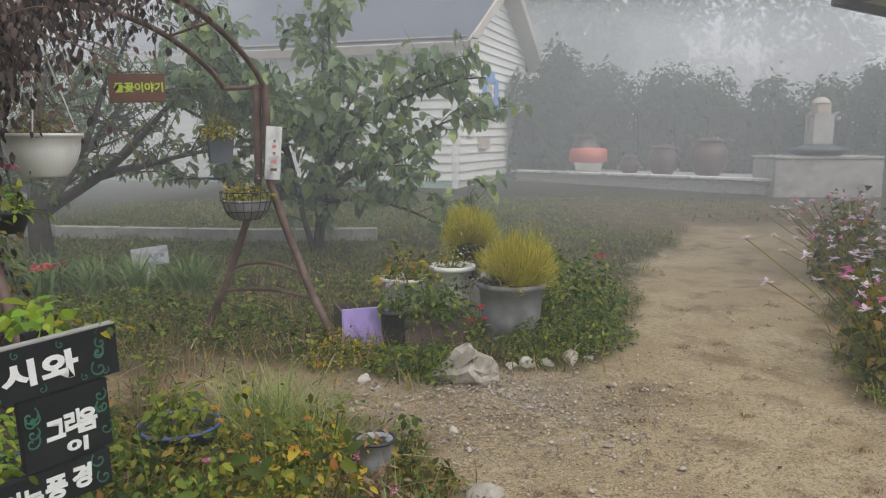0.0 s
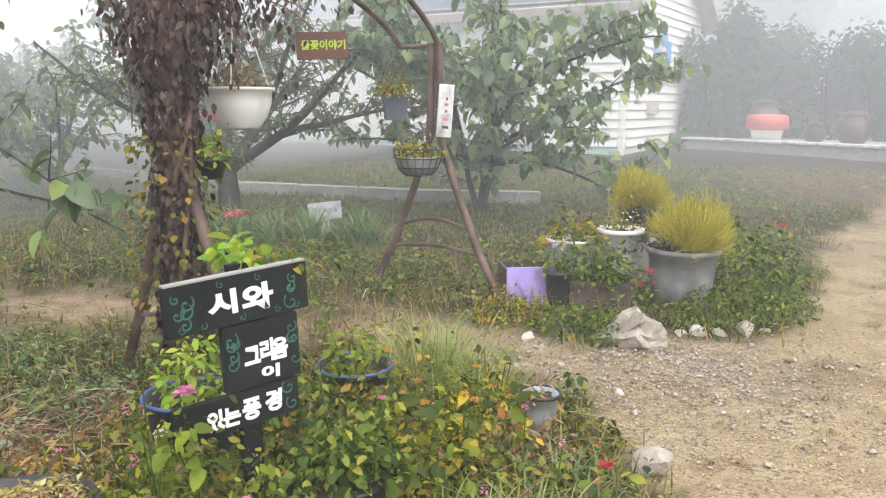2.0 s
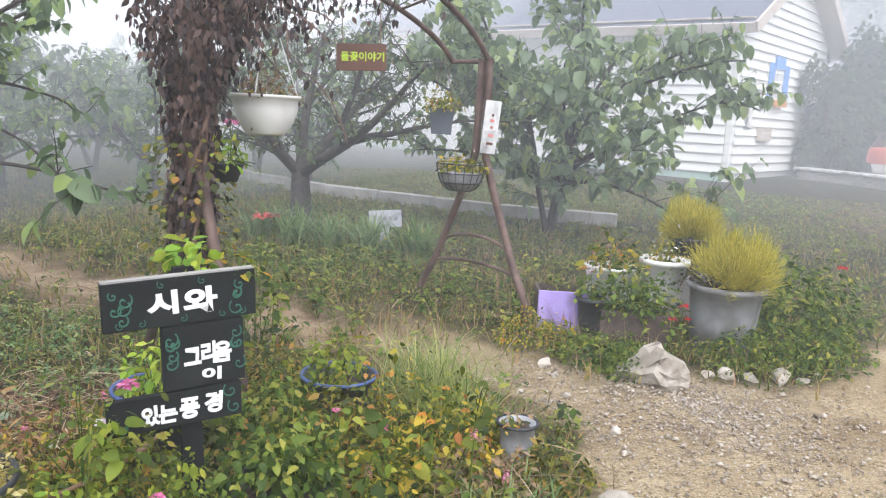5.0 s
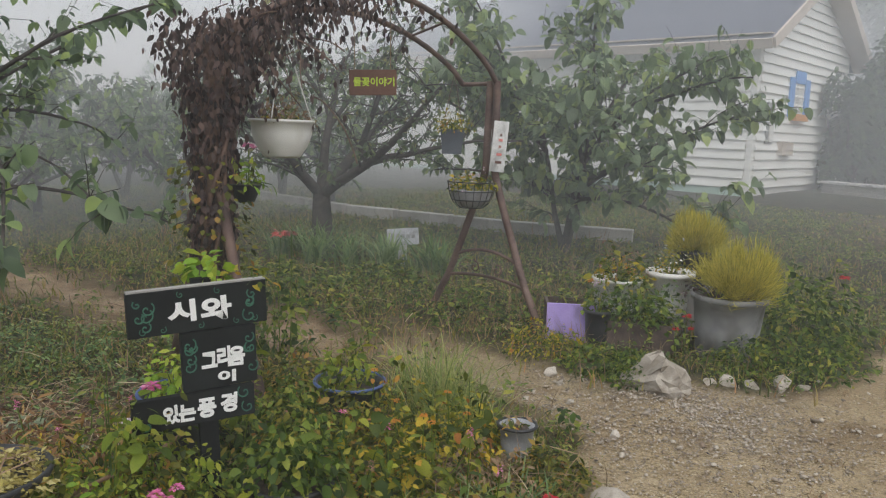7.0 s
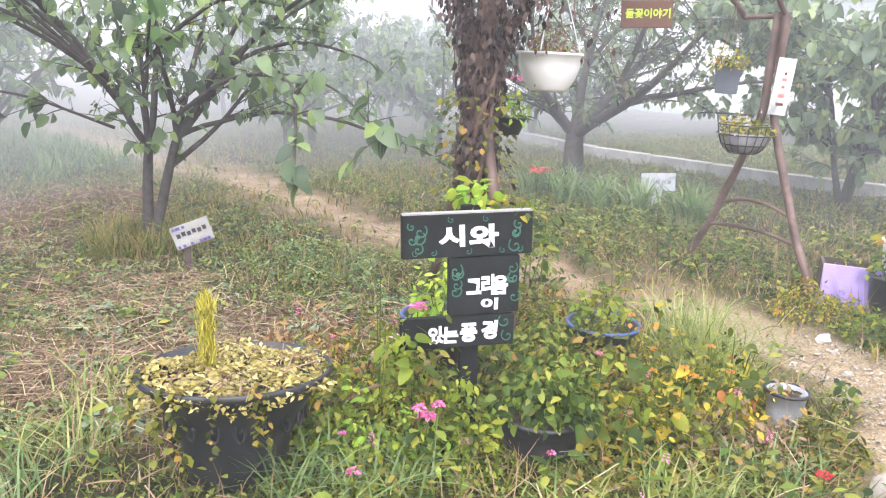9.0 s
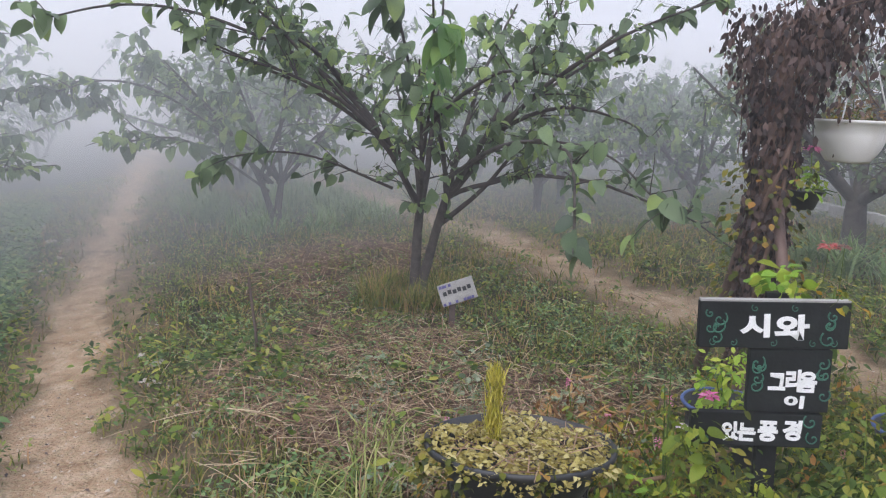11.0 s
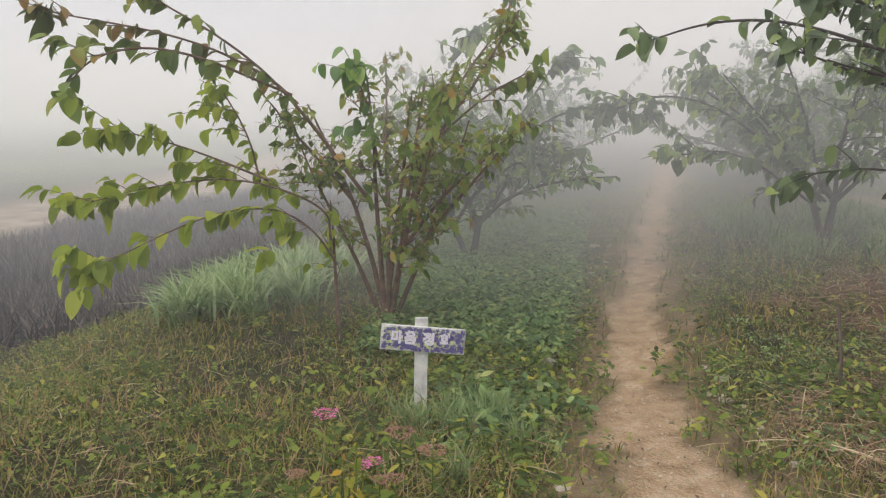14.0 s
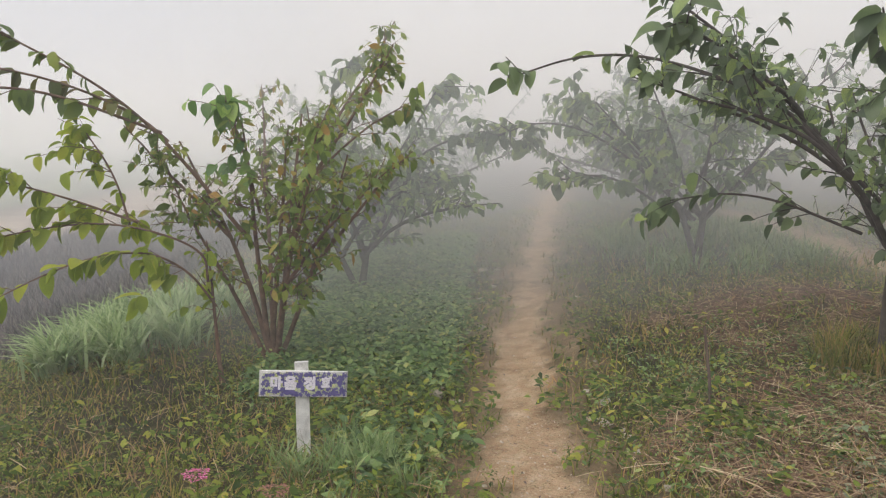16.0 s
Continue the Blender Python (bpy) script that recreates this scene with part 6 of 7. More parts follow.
np_part("painted_flower_band", v, f, LIME_FLOWER, pl, "pale lime painted flowers")
v, f = scatter(FLOWER, loc, turns(np.zeros(len(loc)), rt.uniform(-0.02, 0.02, len(loc)), rt.uniform(0, 6, len(loc))), rt.uniform(0.012, 0.021, len(loc)))
np_part("painted_flower_band", v, f, VIOLET, pl, "violet painted flowers")
for text, tx in (("마", -0.155), ("음", -0.07), ("정", 0.045), ("화", 0.155)):
    letters(text, 0.09, LILAC, pl, Matrix.Translation((tx - 0.01, -0.0145, 0.008)) @ UP, 0.005, fit=(0.075, 0.088))

tg = empty("tree_sign", pose(-4.07, 2.86, gz(-4.07, 2.86), 0, 0, 62), "small tilted weathered sign on a stake under the tree", "sign")
part("stake", box((0.045, 0.03, 0.42), (0, 0.02, 0.12)), OLD_WOOD, tg)
pl2 = part("plate", box((0.26, 0.018, 0.16), bevel=0.002), CONCRETE, tg)
pl2.matrix_basis = Matrix.Translation((0.03, -0.006, 0.31)) @ Matrix.Rotation(radians(-20), 4, "Y")
for k in range(6):
    part("text_bar", box((0.026, 0.002, 0.03), (-0.09 + 0.036 * k, -0.0105, 0.01 + 0.006 * (k % 2))), BLACK_PLASTIC, pl2, "dark painted bar")
for k in range(16):
    part("border_mark", box((0.018, 0.002, 0.02), (rt.uniform(-0.12, 0.12), -0.0105, rt.choice([-0.066, 0.062]))), VIOLET, pl2)

ws = empty("garden_sign", pose(-3.1, 7.58, gz(-3.1, 7.58), 0, 0, 28), "small white cross-shaped plant sign in the grass", "sign")
part("post", box((0.09, 0.025, 0.34), (0, 0, 0.15)), WHITE_WOOD, ws)
pw = part("plate", box((0.34, 0.02, 0.18), (0, -0.024, 0.33), Matrix.Rotation(radians(-5), 4, "Y"), 0.003), GREY_WHITE, ws)
for k in range(5):
    part("text_bar", box((0.034, 0.003, 0.04), (-0.11 + 0.055 * k, -0.036, 0.34)), GREY_PLASTIC, pw, "grey painted bar")

tagged(tube_part("garden_stake", np.array([at_ground(-4.38, 1.55, -0.1), at_ground(-4.4, 1.53, 0.25), at_ground(-4.46, 1.5, 0.6)]), [0.012, 0.011, 0.01], OLD_WOOD, seg=6), "thin dark wooden stake in the weeds", "stake")

KERB = [(-11.5, 12.9), (-8.9, 11.95), (-6.0, 10.95), (-3.0, 10.7), (-1.4, 10.9)]
kerb_mesh = None
kd = 0.0
for (ax, ay), (bx, by) in zip(KERB, KERB[1:]):
    ln = math.hypot(bx - ax, by - ay)
    cnt = max(1, round(ln / 0.95))
    for k in range(cnt):
        q = (k + 0.5) / cnt
        x, y = ax + (bx - ax) * q, ay + (by - ay) * q
        if kerb_mesh is None:
            o = part("kerb_block", box((0.93, 0.16, 0.3), (0, 0, 0.02), bevel=0.012), CONCRETE)
            kerb_mesh = o.data
        else:
            o = new("kerb_block", kerb_mesh)
        o.matrix_basis = pose(x, y, gz(x, y), 0, 0, math.degrees(math.atan2(by - ay, bx - ax)))
        tagged(o, "low grey concrete kerb block beside the lawn", "kerb", "garden kerb")


def tussock(name, x, y, label, seed, n, radius, height, mat, width=0.012, group="", lean=0.6, flat=1.0):
    """Arching strap leaves from one crown."""
    r = rng(seed)
    top = empty(name, Matrix.Translation(at_ground(x, y, -0.02)), label, "plant", group)
    q = np.linspace(0, 1, 5)
    yaw = r.uniform(0, 6.283, n)
    ln, le = height * r.uniform(0.6, 1.15, n), lean * r.uniform(0.3, 1.6, n)
    ca, sa = np.cos(yaw), np.sin(yaw)
    b = r.normal(0, radius * 0.35, (n, 2))
    out = (le * ln)[:, None] * q ** 1.7
    up = ln[:, None] * (q - 0.35 * le[:, None] * q ** 2.6)
    c = np.stack([b[:, 0, None] + ca[:, None] * out, b[:, 1, None] + sa[:, None] * out, up], -1)
    w = width * np.array([0.7, 1, 0.9, 0.6, 0.05])
    side = np.stack([-sa, ca, 0 * sa], -1)[:, None, :] * w[None, :, None] / 2
    v = np.stack([c - side, c + side], 2).reshape(n, 10, 3)
    f0 = np.array([(2 * i, 2 * i + 1, 2 * i + 3, 2 * i + 2) for i in range(4)])
    f = f0[None] + (np.arange(n) * 10)[:, None, None]
    np_part("leaves", v.reshape(-1, 3), f.reshape(-1, 4), mat, top)
    return top


tussock("grass_clump", -0.88, 3.95, "clump of arching pale yellow-green grass", 400, 420, 0.3, 0.46, LEAF_YELLOW_GRASS := leaf_material("pale_grass_blade", [(0.0, (0.12, 0.2, 0.05)), (0.5, (0.28, 0.33, 0.08)), (1.0, (0.5, 0.48, 0.2))]), 0.006)
tussock("grass_clump", -0.62, 3.75, "clump of arching pale yellow-green grass", 401, 240, 0.25, 0.34, LEAF_YELLOW_GRASS, 0.006)
ri = rng(44)
for i in range(9):
    x, y = -4.7 + 0.28 * i + ri.normal(0, 0.12), 7.3 + ri.normal(0, 0.2)
    tussock("iris_clump", x, y, "clump of long dark green strap leaves under the fruit tree", 410 + i, 46, 0.2, 0.5, GRASS_LUSH, 0.028, "iris bed", 0.7)
for i in range(34):
    x, y = ri.uniform(-9.0, -6.8), ri.uniform(-4.2, -2.6)
    tussock("tall_grass_clump", x, y, "clump of tall pale green broad-bladed grass", 430 + i, 70, 0.3, 0.5, PALE_BLADE, 0.03, "tall grass", 0.8)
for i in range(40):
    x, y = ri.uniform(-11.6, -8.2), ri.uniform(2.2, 4.6)
    tussock("tall_grass_clump", x, y, "clump of tall pale green broad-bladed grass", 460 + i, 64, 0.35, 0.36, GRASS_LUSH, 0.02, "tall grass", 0.8)
for i in range(12):
    x, y = -3.95 + ri.normal(0, 0.35), -0.8 + ri.normal(0, 0.25)
    tussock("grass_clump", x, y, "tuft of blue-green grass at the foot of the sign post", 510 + i, 60, 0.12, 0.24, GRASS_LUSH, 0.01)
for i in range(24):
    a = ri.uniform(0, 6.28)
    tussock("grass_clump", -4.9 + 0.32 * math.cos(a), 2.95 + 0.3 * math.sin(a), "tuft of grass at the foot of the tree", 520 + i, 60, 0.2, 0.32, GRASS, 0.01)
for i, (x, y) in enumerate(((-4.25, -0.65), (-4.0, -0.55), (-4.5, -0.45), (-4.7, -0.3), (-4.3, -0.2), (-4.6, -0.75), (-4.9, -0.6), (-5.2, -0.9), (-3.7, -0.35), (-3.6, -0.7), (-3.85, 1.35), (-4.2, 1.7), (-4.05, 1.55))):
    plant("leafy_weed", x, y, "rosette of broad bright green weed leaves", 540 + i, 120, 0.22, 0.22, 0.16, LEAF_COVER if x < -4.24 or y < 0 else WEED, LEAF_OVAL, (0.06, 0.12) if y < 0 else (0.04, 0.075), group="leafy weeds", stems=0)
for i, (x, y) in enumerate(((-3.2, 1.9), (-3.0, 2.4), (-3.4, 2.7), (-2.6, 2.15), (-2.9, 1.7), (-2.5, 2.7), (-3.7, 2.1))):
    plant("sage_rosette", x, y, "silvery green sage rosette in the straw", 560 + i, 110, 0.16, 0.16, 0.12, LEAF_SAGE, LEAF_ROUND, (0.03, 0.06), group="sage rosettes", stems=0)
for i, (x, y, hh) in enumerate(STONECROP := ((-2.98, -1.36, 0.28), (-2.74, -0.96, 0.28), (-2.6, -0.8, 0.25), (-2.42, -1.02, 0.25), (-2.25, -0.9, 0.25), (-2.22, -1.28, 0.25), (-2.5, -1.08, 0.2), (-2.35, -0.98, 0.2))):
    g = gz(x, y)
    bloom("stonecrop_flower", (x, y, g + hh), (x, y, g), DRY_HEAD if i % 3 else PINK, 580 + i, 0.13 if i < 3 else 0.08, "flat fading pink stonecrop flower head", group="stonecrop", flat=0.14, petals=170, leaves=14, petal=0.17)
for i in range(5):
    x, y = -2.3 + ri.normal(0, 0.05), -1.15 + ri.normal(0, 0.05)
    foliage(empty("yellow_weed", Matrix.Translation(at_ground(x, y)), "upright yellow-leaved weed beside the track", "plant", "yellow weeds"), 590 + i, 22, 0.06, 0.06, 0.32, LEAF_YELLOW, LEAF_OVAL, (0.04, 0.075), shell=0.1, stems=4)

# ---- far end of the yard ----
WALL_A, WALL_B = np.array([0.9, 22.5]), np.array([6.35, 17.6])
wd = (WALL_B - WALL_A) / np.linalg.norm(WALL_B - WALL_A)
wl_len = float(np.linalg.norm(WALL_B - WALL_A))
wyaw = math.degrees(math.atan2(wd[1], wd[0]))
terrace = empty("terrace_wall", pose(WALL_A[0], WALL_A[1], 0.3, 0, 0, wyaw), "low brick terrace wall with a pale slab on top", "wall", kind="structure")
part("core", box((wl_len, 3.2, 0.3), (wl_len / 2, 1.68, 0.15)), CONCRETE, terrace)
part("slab", box((wl_len + 0.1, 0.45, 0.06), (wl_len / 2, 0.14, 0.335), bevel=0.01), WHITE_WOOD, terrace, "pale concrete top slab")
bmesh_brick = None
for row in range(4):
    for k in range(int(wl_len / 0.3)):
        if bmesh_brick is None:
            o = part("brick", box((0.285, 0.09, 0.066), bevel=0.005), CONCRETE, terrace)
            bmesh_brick = o.data
        else:
            o = new("brick", bmesh_brick)
            o.parent = terrace
        o.matrix_basis = Matrix.Translation((0.16 + 0.3 * k + 0.13 * (row % 2), 0.03, 0.035 + 0.074 * row))


def terrace_place(s, back):
    p = WALL_A + wd * s + np.array([-wd[1], wd[0]]) * back
    return p[0], p[1], 0.6


JAR = solid_material("brown_glazed_jar", (0.05, 0.03, 0.025), (0.12, 0.07, 0.055), 3, 0.35, bump=0.05)
RED_PLASTIC = solid_material("faded_red_plastic", (0.5, 0.12, 0.09), (0.6, 0.18, 0.13), 3, 0.5, bump=0.05)


def jar(s, back, rad, h, label):
    x, y, z = terrace_place(s, back)
    top = empty("storage_jar", pose(x, y, z), label, "jar", "jars on the terrace")
    part("body", lathe([(rad * 0.55, 0), (rad * 0.85, h * 0.25), (rad, h * 0.55), (rad * 0.92, h * 0.78), (rad * 0.68, h * 0.92), (rad * 0.7, h)], 28), JAR, top, smooth_on=True)
    part("lid", lathe([(rad * 0.78, h), (rad * 0.78, h + 0.03), (rad * 0.5, h + 0.09), (rad * 0.14, h + 0.1), (rad * 0.12, h + 0.14), (0, h + 0.145)], 28), JAR, top, "domed glazed lid", True)


jar(1.3, 1.6, 0.42, 0.95, "large brown glazed storage jar with a lid")
jar(3.15, 1.0, 0.26, 0.42, "small brown glazed storage jar")
jar(4.0, 1.2, 0.4, 0.68, "squat brown glazed storage jar with a lid")
jar(5.1, 1.5, 0.48, 0.85, "wide dark glazed storage jar with a lid")
x, y, z = terrace_place(2.0, 0.75)
rbk = empty("storage_bin", pose(x, y, z), "white bin with a faded red cover", "bin")
part("bin", lathe([(0.33, 0), (0.4, 0.3), (0.4, 0.34), (0, 0.34)], 24), WHITE_PLASTIC, rbk, smooth_on=True)
part("cover", lathe([(0.43, 0.3), (0.52, 0.33), (0.5, 0.62), (0.44, 0.68), (0, 0.7)], 24), RED_PLASTIC, rbk, "faded red cover", True)

CT = empty("concrete_table", pose(7.5, 17.45, 0.27, 0, 0, 2), "plain grey concrete block platform", "platform")
part("body", box((2.35, 1.3, 0.86), (0, 0.6, 0.4), bevel=0.02), CONCRETE, CT)
part("top_slab", box((2.43, 1.38, 0.06), (0, 0.6, 0.863), bevel=0.015), CONCRETE, CT)
PC = empty("stone_post", pose(7.42, 17.9, 1.165, 0, 0, 5), "square grey stone post with a small lantern on top", "post")
part("base_plate", lathe([(0.42, 0), (0.5, 0.04), (0.62, 0.1), (0.62, 0.14), (0.5, 0.16), (0.3, 0.24), (0, 0.25)], 24), DARK_GREY, PC, "dark round basin", smooth_on=True)
part("shaft", box((0.46, 0.4, 0.66), (0, 0, 0.57), bevel=0.02), CONCRETE, PC)
part("lantern", box((0.3, 0.28, 0.24), (0.02, 0, 1.02), bevel=0.02), FASCIA, PC, "beige lantern box")
part("lantern_cap", lathe([(0.2, 1.14), (0.16, 1.2), (0.08, 1.26), (0, 1.27)], 12), FASCIA, PC, "pale orange lantern cap")

PO = empty("porch", Matrix(((0.753, 0.658, 0, 3.8), (0.658, -0.753, 0, 8.67), (0, 0, 1, 0.1), (0, 0, 0, 1))), "open porch eave with a grey post and dark gutter", "porch")
part("post", box((0.1, 0.1, 2.74), (1.15, 0.12, 1.37), bevel=0.01), CONCRETE, PO)
part("roof", box((6, 5, 0.1), (3.0, 2.5, 2.95)), ROOF, PO, "grey porch roof")
part("soffit", box((5.9, 4.9, 0.04), (3.02, 2.52, 2.875)), FASCIA, PO)
part("gutter", box((6, 0.11, 0.11), (3.0, -0.06, 2.85), bevel=0.03), DARK_GREY, PO, "dark gutter along the eave")
part("gutter", box((0.11, 5, 0.11), (-0.06, 2.5, 2.853), bevel=0.03), DARK_GREY, PO, "dark gutter along the eave")
part("wall", box((4.6, 0.14, 2.85), (3.6, 3.2, 1.42)), SIDING, PO, "pale house wall under the porch")

# the painted things on the gable
WINB = solid_material("blue_shutter_paint", (0.08, 0.25, 0.6), (0.14, 0.34, 0.7), 6, 0.6, bump=0.1)
gw = part("painted_window", box((0.03, 1.5, 0.95), (0.045, 2.6, 2.45)), WHITE_WOOD, house, "toy window with bright blue shutters")
for yy in (2.05, 3.15):
    part("shutter", box((0.03, 0.34, 0.95), (0.08, yy, 2.42)), WINB, gw, "bright blue shutter")
part("shutter", box((0.03, 0.7, 0.3), (0.082, 2.6, 2.92)), WINB, gw, "bright blue top board")
part("flower_box", box((0.16, 0.9, 0.16), (0.12, 2.6, 1.94)), ORANGE, gw, "orange flower box")
hp2 = part("wall_panel", box((0.04, 0.42, 0.95), (0.05, 0.86, 1.75)), GREY_PLASTIC, house, "narrow grey panel with a pale strip")
part("strip", box((0.02, 0.2, 0.7), (0.08, 0.9, 1.66)), WHITE_PLASTIC, hp2)
part("meter_box", box((0.14, 0.75, 0.32), (0.1, 1.9, 1.16), bevel=0.01), FASCIA, house, "beige meter box")


# ---- hedge, conifers, cosmos and the misty distance ----
def bushy(name, x, y, rx, ry, h, n, label, seed, mat, size=(0.1, 0.2), group="", category="bush", z0=0.0):
    r = rng(seed)
    top = empty(name, Matrix.Translation(at_ground(x, y)), label, category, group)
    clumps = 16
    c = np.stack([r.uniform(-0.75, 0.75, clumps) * rx, r.uniform(-0.75, 0.75, clumps) * ry, r.uniform(0.1, 0.85, clumps) * h + z0], -1)
    locs, yaws, pitches = [], [], []
    for k in range(clumps):
        l0, y0, p0 = mound(r, n // clumps, rx * 0.4, ry * 0.45, h * r.uniform(0.2, 0.34), 0, 0.5)
        l0[:, 2] -= r.uniform(0, 0.3, len(l0)) * h * 0.4
        locs.append(l0 + c[k])
        yaws.append(y0)
        pitches.append(p0)
    loc = np.concatenate(locs)
    loc[:, 2] = np.maximum(loc[:, 2], 0.03)
    v, f = scatter(LEAF_OVAL if size[1] < 0.3 else KITE, loc, turns(np.concatenate(yaws), np.concatenate(pitches), r.normal(0, 0.5, len(loc))), r.uniform(*size, len(loc)))
    np_part("crown", v, f, mat, top)
    tr = [tube_np(limb(r, (r.normal(0, 0.15), r.normal(0, 0.15), -0.05), r.uniform(0, 360), r.uniform(5, 30), h * 0.7, 0, 0.1, 0.2), np.linspace(0.06, 0.02, max(3, int(h * 0.7 / 0.2)) + 1), 5) for _ in range(5)]
    v, f = join_np(tr)
    np_part("trunk", v, f, BARK, top, smooth_on=True)
    return top


for i, s in enumerate(np.linspace(-0.2, 13.5, 17)):
    bushy("hedge_bush", 2.2 + s * 0.78, 25.2 - s * 0.2 + 0.4 * (i % 2), 1.15, 0.8, 2.9 + 0.3 * math.sin(i * 2.1), 3600, "dense clipped hedge shrub behind the terrace", 600 + i, LEAF_HEDGE, (0.1, 0.2), "hedge row", "hedge")
for i, (x, y, rx, h) in enumerate(((2.3, 24.5, 1.1, 4.1), (1.6, 23.8, 0.8, 3.2), (3.2, 26.5, 1.3, 3.8))):
    bushy("conifer", x, y, rx, rx, h, 6000, "broad feathery conifer beside the house", 620 + i, LEAF_HEDGE, (0.12, 0.24), "conifers", "tree")
for i, (x, y, rx, h) in enumerate(((4.5, 36, 2.6, 8.5), (9, 40, 2.8, 9), (14, 38, 3, 7.5), (-8, 40, 3, 8), (0, 42, 3, 9))):
    bushy("tall_tree", x, y, rx, rx, h, 6000, "tall tree, a pale shape in the fog", 630 + i, LEAF_HEDGE, (0.3, 0.5), "misty trees", "tree")
rc = rng(88)
for i in range(12):
    x, y = rc.uniform(2.75, 4.2), rc.uniform(5.2, 9.5)
    x = max(x, 2.85 + (y - 5.5) * 0.36)
    top = empty("cosmos", Matrix.Translation(at_ground(x, y)), "cosmos plant with thin stems and pale pink flowers", "flower", "cosmos border")
    foliage(top, 650 + i, 420, 0.32, 0.32, 0.75, LEAF_SHRUB, NEEDLE, (0.03, 0.09), shell=0.2, stems=26)
    tubes, heads = [], []
    for k in range(14):
        e = np.array([rc.normal(-0.1, 0.3), rc.normal(0, 0.3), rc.uniform(0.4, 0.85)])
        tubes.append(tube_np(np.array([(0, 0, 0), e * [0.5, 0.5, 0.6], e]), 0.004, 4))
        heads.append(e)
    v, f = join_np(tubes)
    tagged(np_part("stem_tangle", v, f, LEAF_SHRUB, top), kind="stuff")
    heads = np.repeat(np.array(heads), 8, axis=0)
    m = len(heads)
    v, f = scatter(KITE, heads, turns(np.tile(np.linspace(0, 6.28, 8, endpoint=False), m // 8), rc.normal(0.4, 0.35, m), np.zeros(m)), rc.uniform(0.042, 0.058, m))
    np_part("petals", v, f, PINK if i % 3 == 0 else PALE_PETAL, top)


# ---- ground cover ----
def fan_points(n, seed, near=0.7, far=17.0, power=1.0, a0=-42, a1=150):
    """Points spread over the garden, thinning outwards from the middle of the yard."""
    r = rng(seed)
    q = near + (far - near) * r.uniform(0, 1, n) ** power
    a = np.radians(90 + r.uniform(a0, a1, n))
    return r, 0.3 + q * np.cos(a), 0.1 + q * np.sin(a), q


def cover(name, label, template, r, x, y, keep, yaw, pitch, size, mat, lift=0.0, roll=0.3):
    k = keep
    z = ground_z(x, y)[k] + lift
    n = int(k.sum())
    v, f = scatter(template, np.stack([x[k], y[k], z], -1), turns(yaw[k], pitch[k], r.normal(0, roll, n)), size[k])
    return tagged(np_part(name, v, f, mat), label, name.replace("_", " "), kind="stuff")


def bed_near(x, y):
    return np.exp(-(((x + 0.9) / 1.0) ** 2 + ((y - 2.9) / 1.0) ** 2))


r, x, y, q = fan_points(230000, 901)
sa, st, dk = sand_amount(x, y), straw_amount(x, y), dark_amount(x, y)
patch = 0.5 + 0.5 * wobble(x, y, 1.1, 4.0)
keep = r.uniform(0, 1, len(x)) > np.maximum(np.maximum(sa * 0.985, 0.55 * trodden(x, y)), np.maximum(st * 0.78, dk)) + 0.3 * (1 - patch)
far_yard = smooth((y - 7.5) / 3) * smooth((x + 2) / 2)
keep &= r.uniform(0, 1, len(x)) > brown_amount(x, y)
h = r.uniform(0.05, 0.13, len(x)) * (0.75 + 0.7 * patch) * (1 - 0.4 * far_yard)
cover("meadow_grass", "short green and brown-tipped meadow grass", BLADE, r, x, y, keep, r.uniform(0, 6.283, len(x)), r.uniform(0.45, 1.45, len(x)),
      np.stack([0.0045 + 0.0011 * q, h, h], -1), GRASS, -0.01)
r, x, y, q = fan_points(64000, 902)
keep = (r.uniform(0, 1, len(x)) > np.maximum(np.maximum(sand_amount(x, y) * 1.1, 0.8 * trodden(x, y)), np.maximum(0.4 * straw_amount(x, y), np.maximum(0.9 * brown_amount(x, y), dark_amount(x, y))))) & (wobble(x, y, 0.8, 7.0) + r.normal(0, 0.5, len(x)) > -0.1)
plants = int(keep.sum())
per = 7
px, py, pq = (np.repeat(a[keep], per) for a in (x, y, q))
px, py = px + r.normal(0, 0.025, len(px)), py + r.normal(0, 0.025, len(py))
cover("ground_weeds", "low leafy weeds and clover among the grass", KITE, r, px, py, np.ones(len(px), bool), r.uniform(0, 6.283, len(px)), r.uniform(-0.2, 0.9, len(px)), r.uniform(0.014, 0.036, len(px)) * (0.8 + 0.06 * pq), WEED, 0.015 + 0.05 * r.uniform(0, 1, len(px)))
r, x, y, q = fan_points(150000, 903, 1.2, 9.0)
keep = r.uniform(0, 1, len(x)) < straw_amount(x, y) * 0.8 + 0.05 * (1 - sand_amount(x, y))
cover("straw_litter", "tangled dry straw and cut stalks on the soil", STRIP, r, x, y, keep, r.uniform(0, 6.283, len(x)), r.normal(0, 0.18, len(x)),
      np.stack([r.uniform(0.0025, 0.0055, len(x)), r.uniform(0.07, 0.28, len(x)), np.full(len(x), 0.2)], -1), STRAW, 0.02 + 0.08 * r.uniform(0, 1, len(x))[keep])
r, x, y, q = fan_points(38000, 904, 2.0, 12.0)
tall = np.exp(-(((x + 1.1) / 1.1) ** 2 + ((y - 6.2) / 1.1) ** 2)) + 0.15 * np.exp(-(((x - 0.6) / 1.4) ** 2 + ((y - 10.5) / 2.2) ** 2)) + 0.35 * np.exp(-(((x + 0.1) / 0.35) ** 2 + ((y - 3.3) / 0.5) ** 2)) + 0.12
keep = r.uniform(0, 1, len(x)) < tall * (1 - sand_amount(x, y)) * (1 - straw_amount(x, y))
h = r.uniform(0.14, 0.34, len(x))
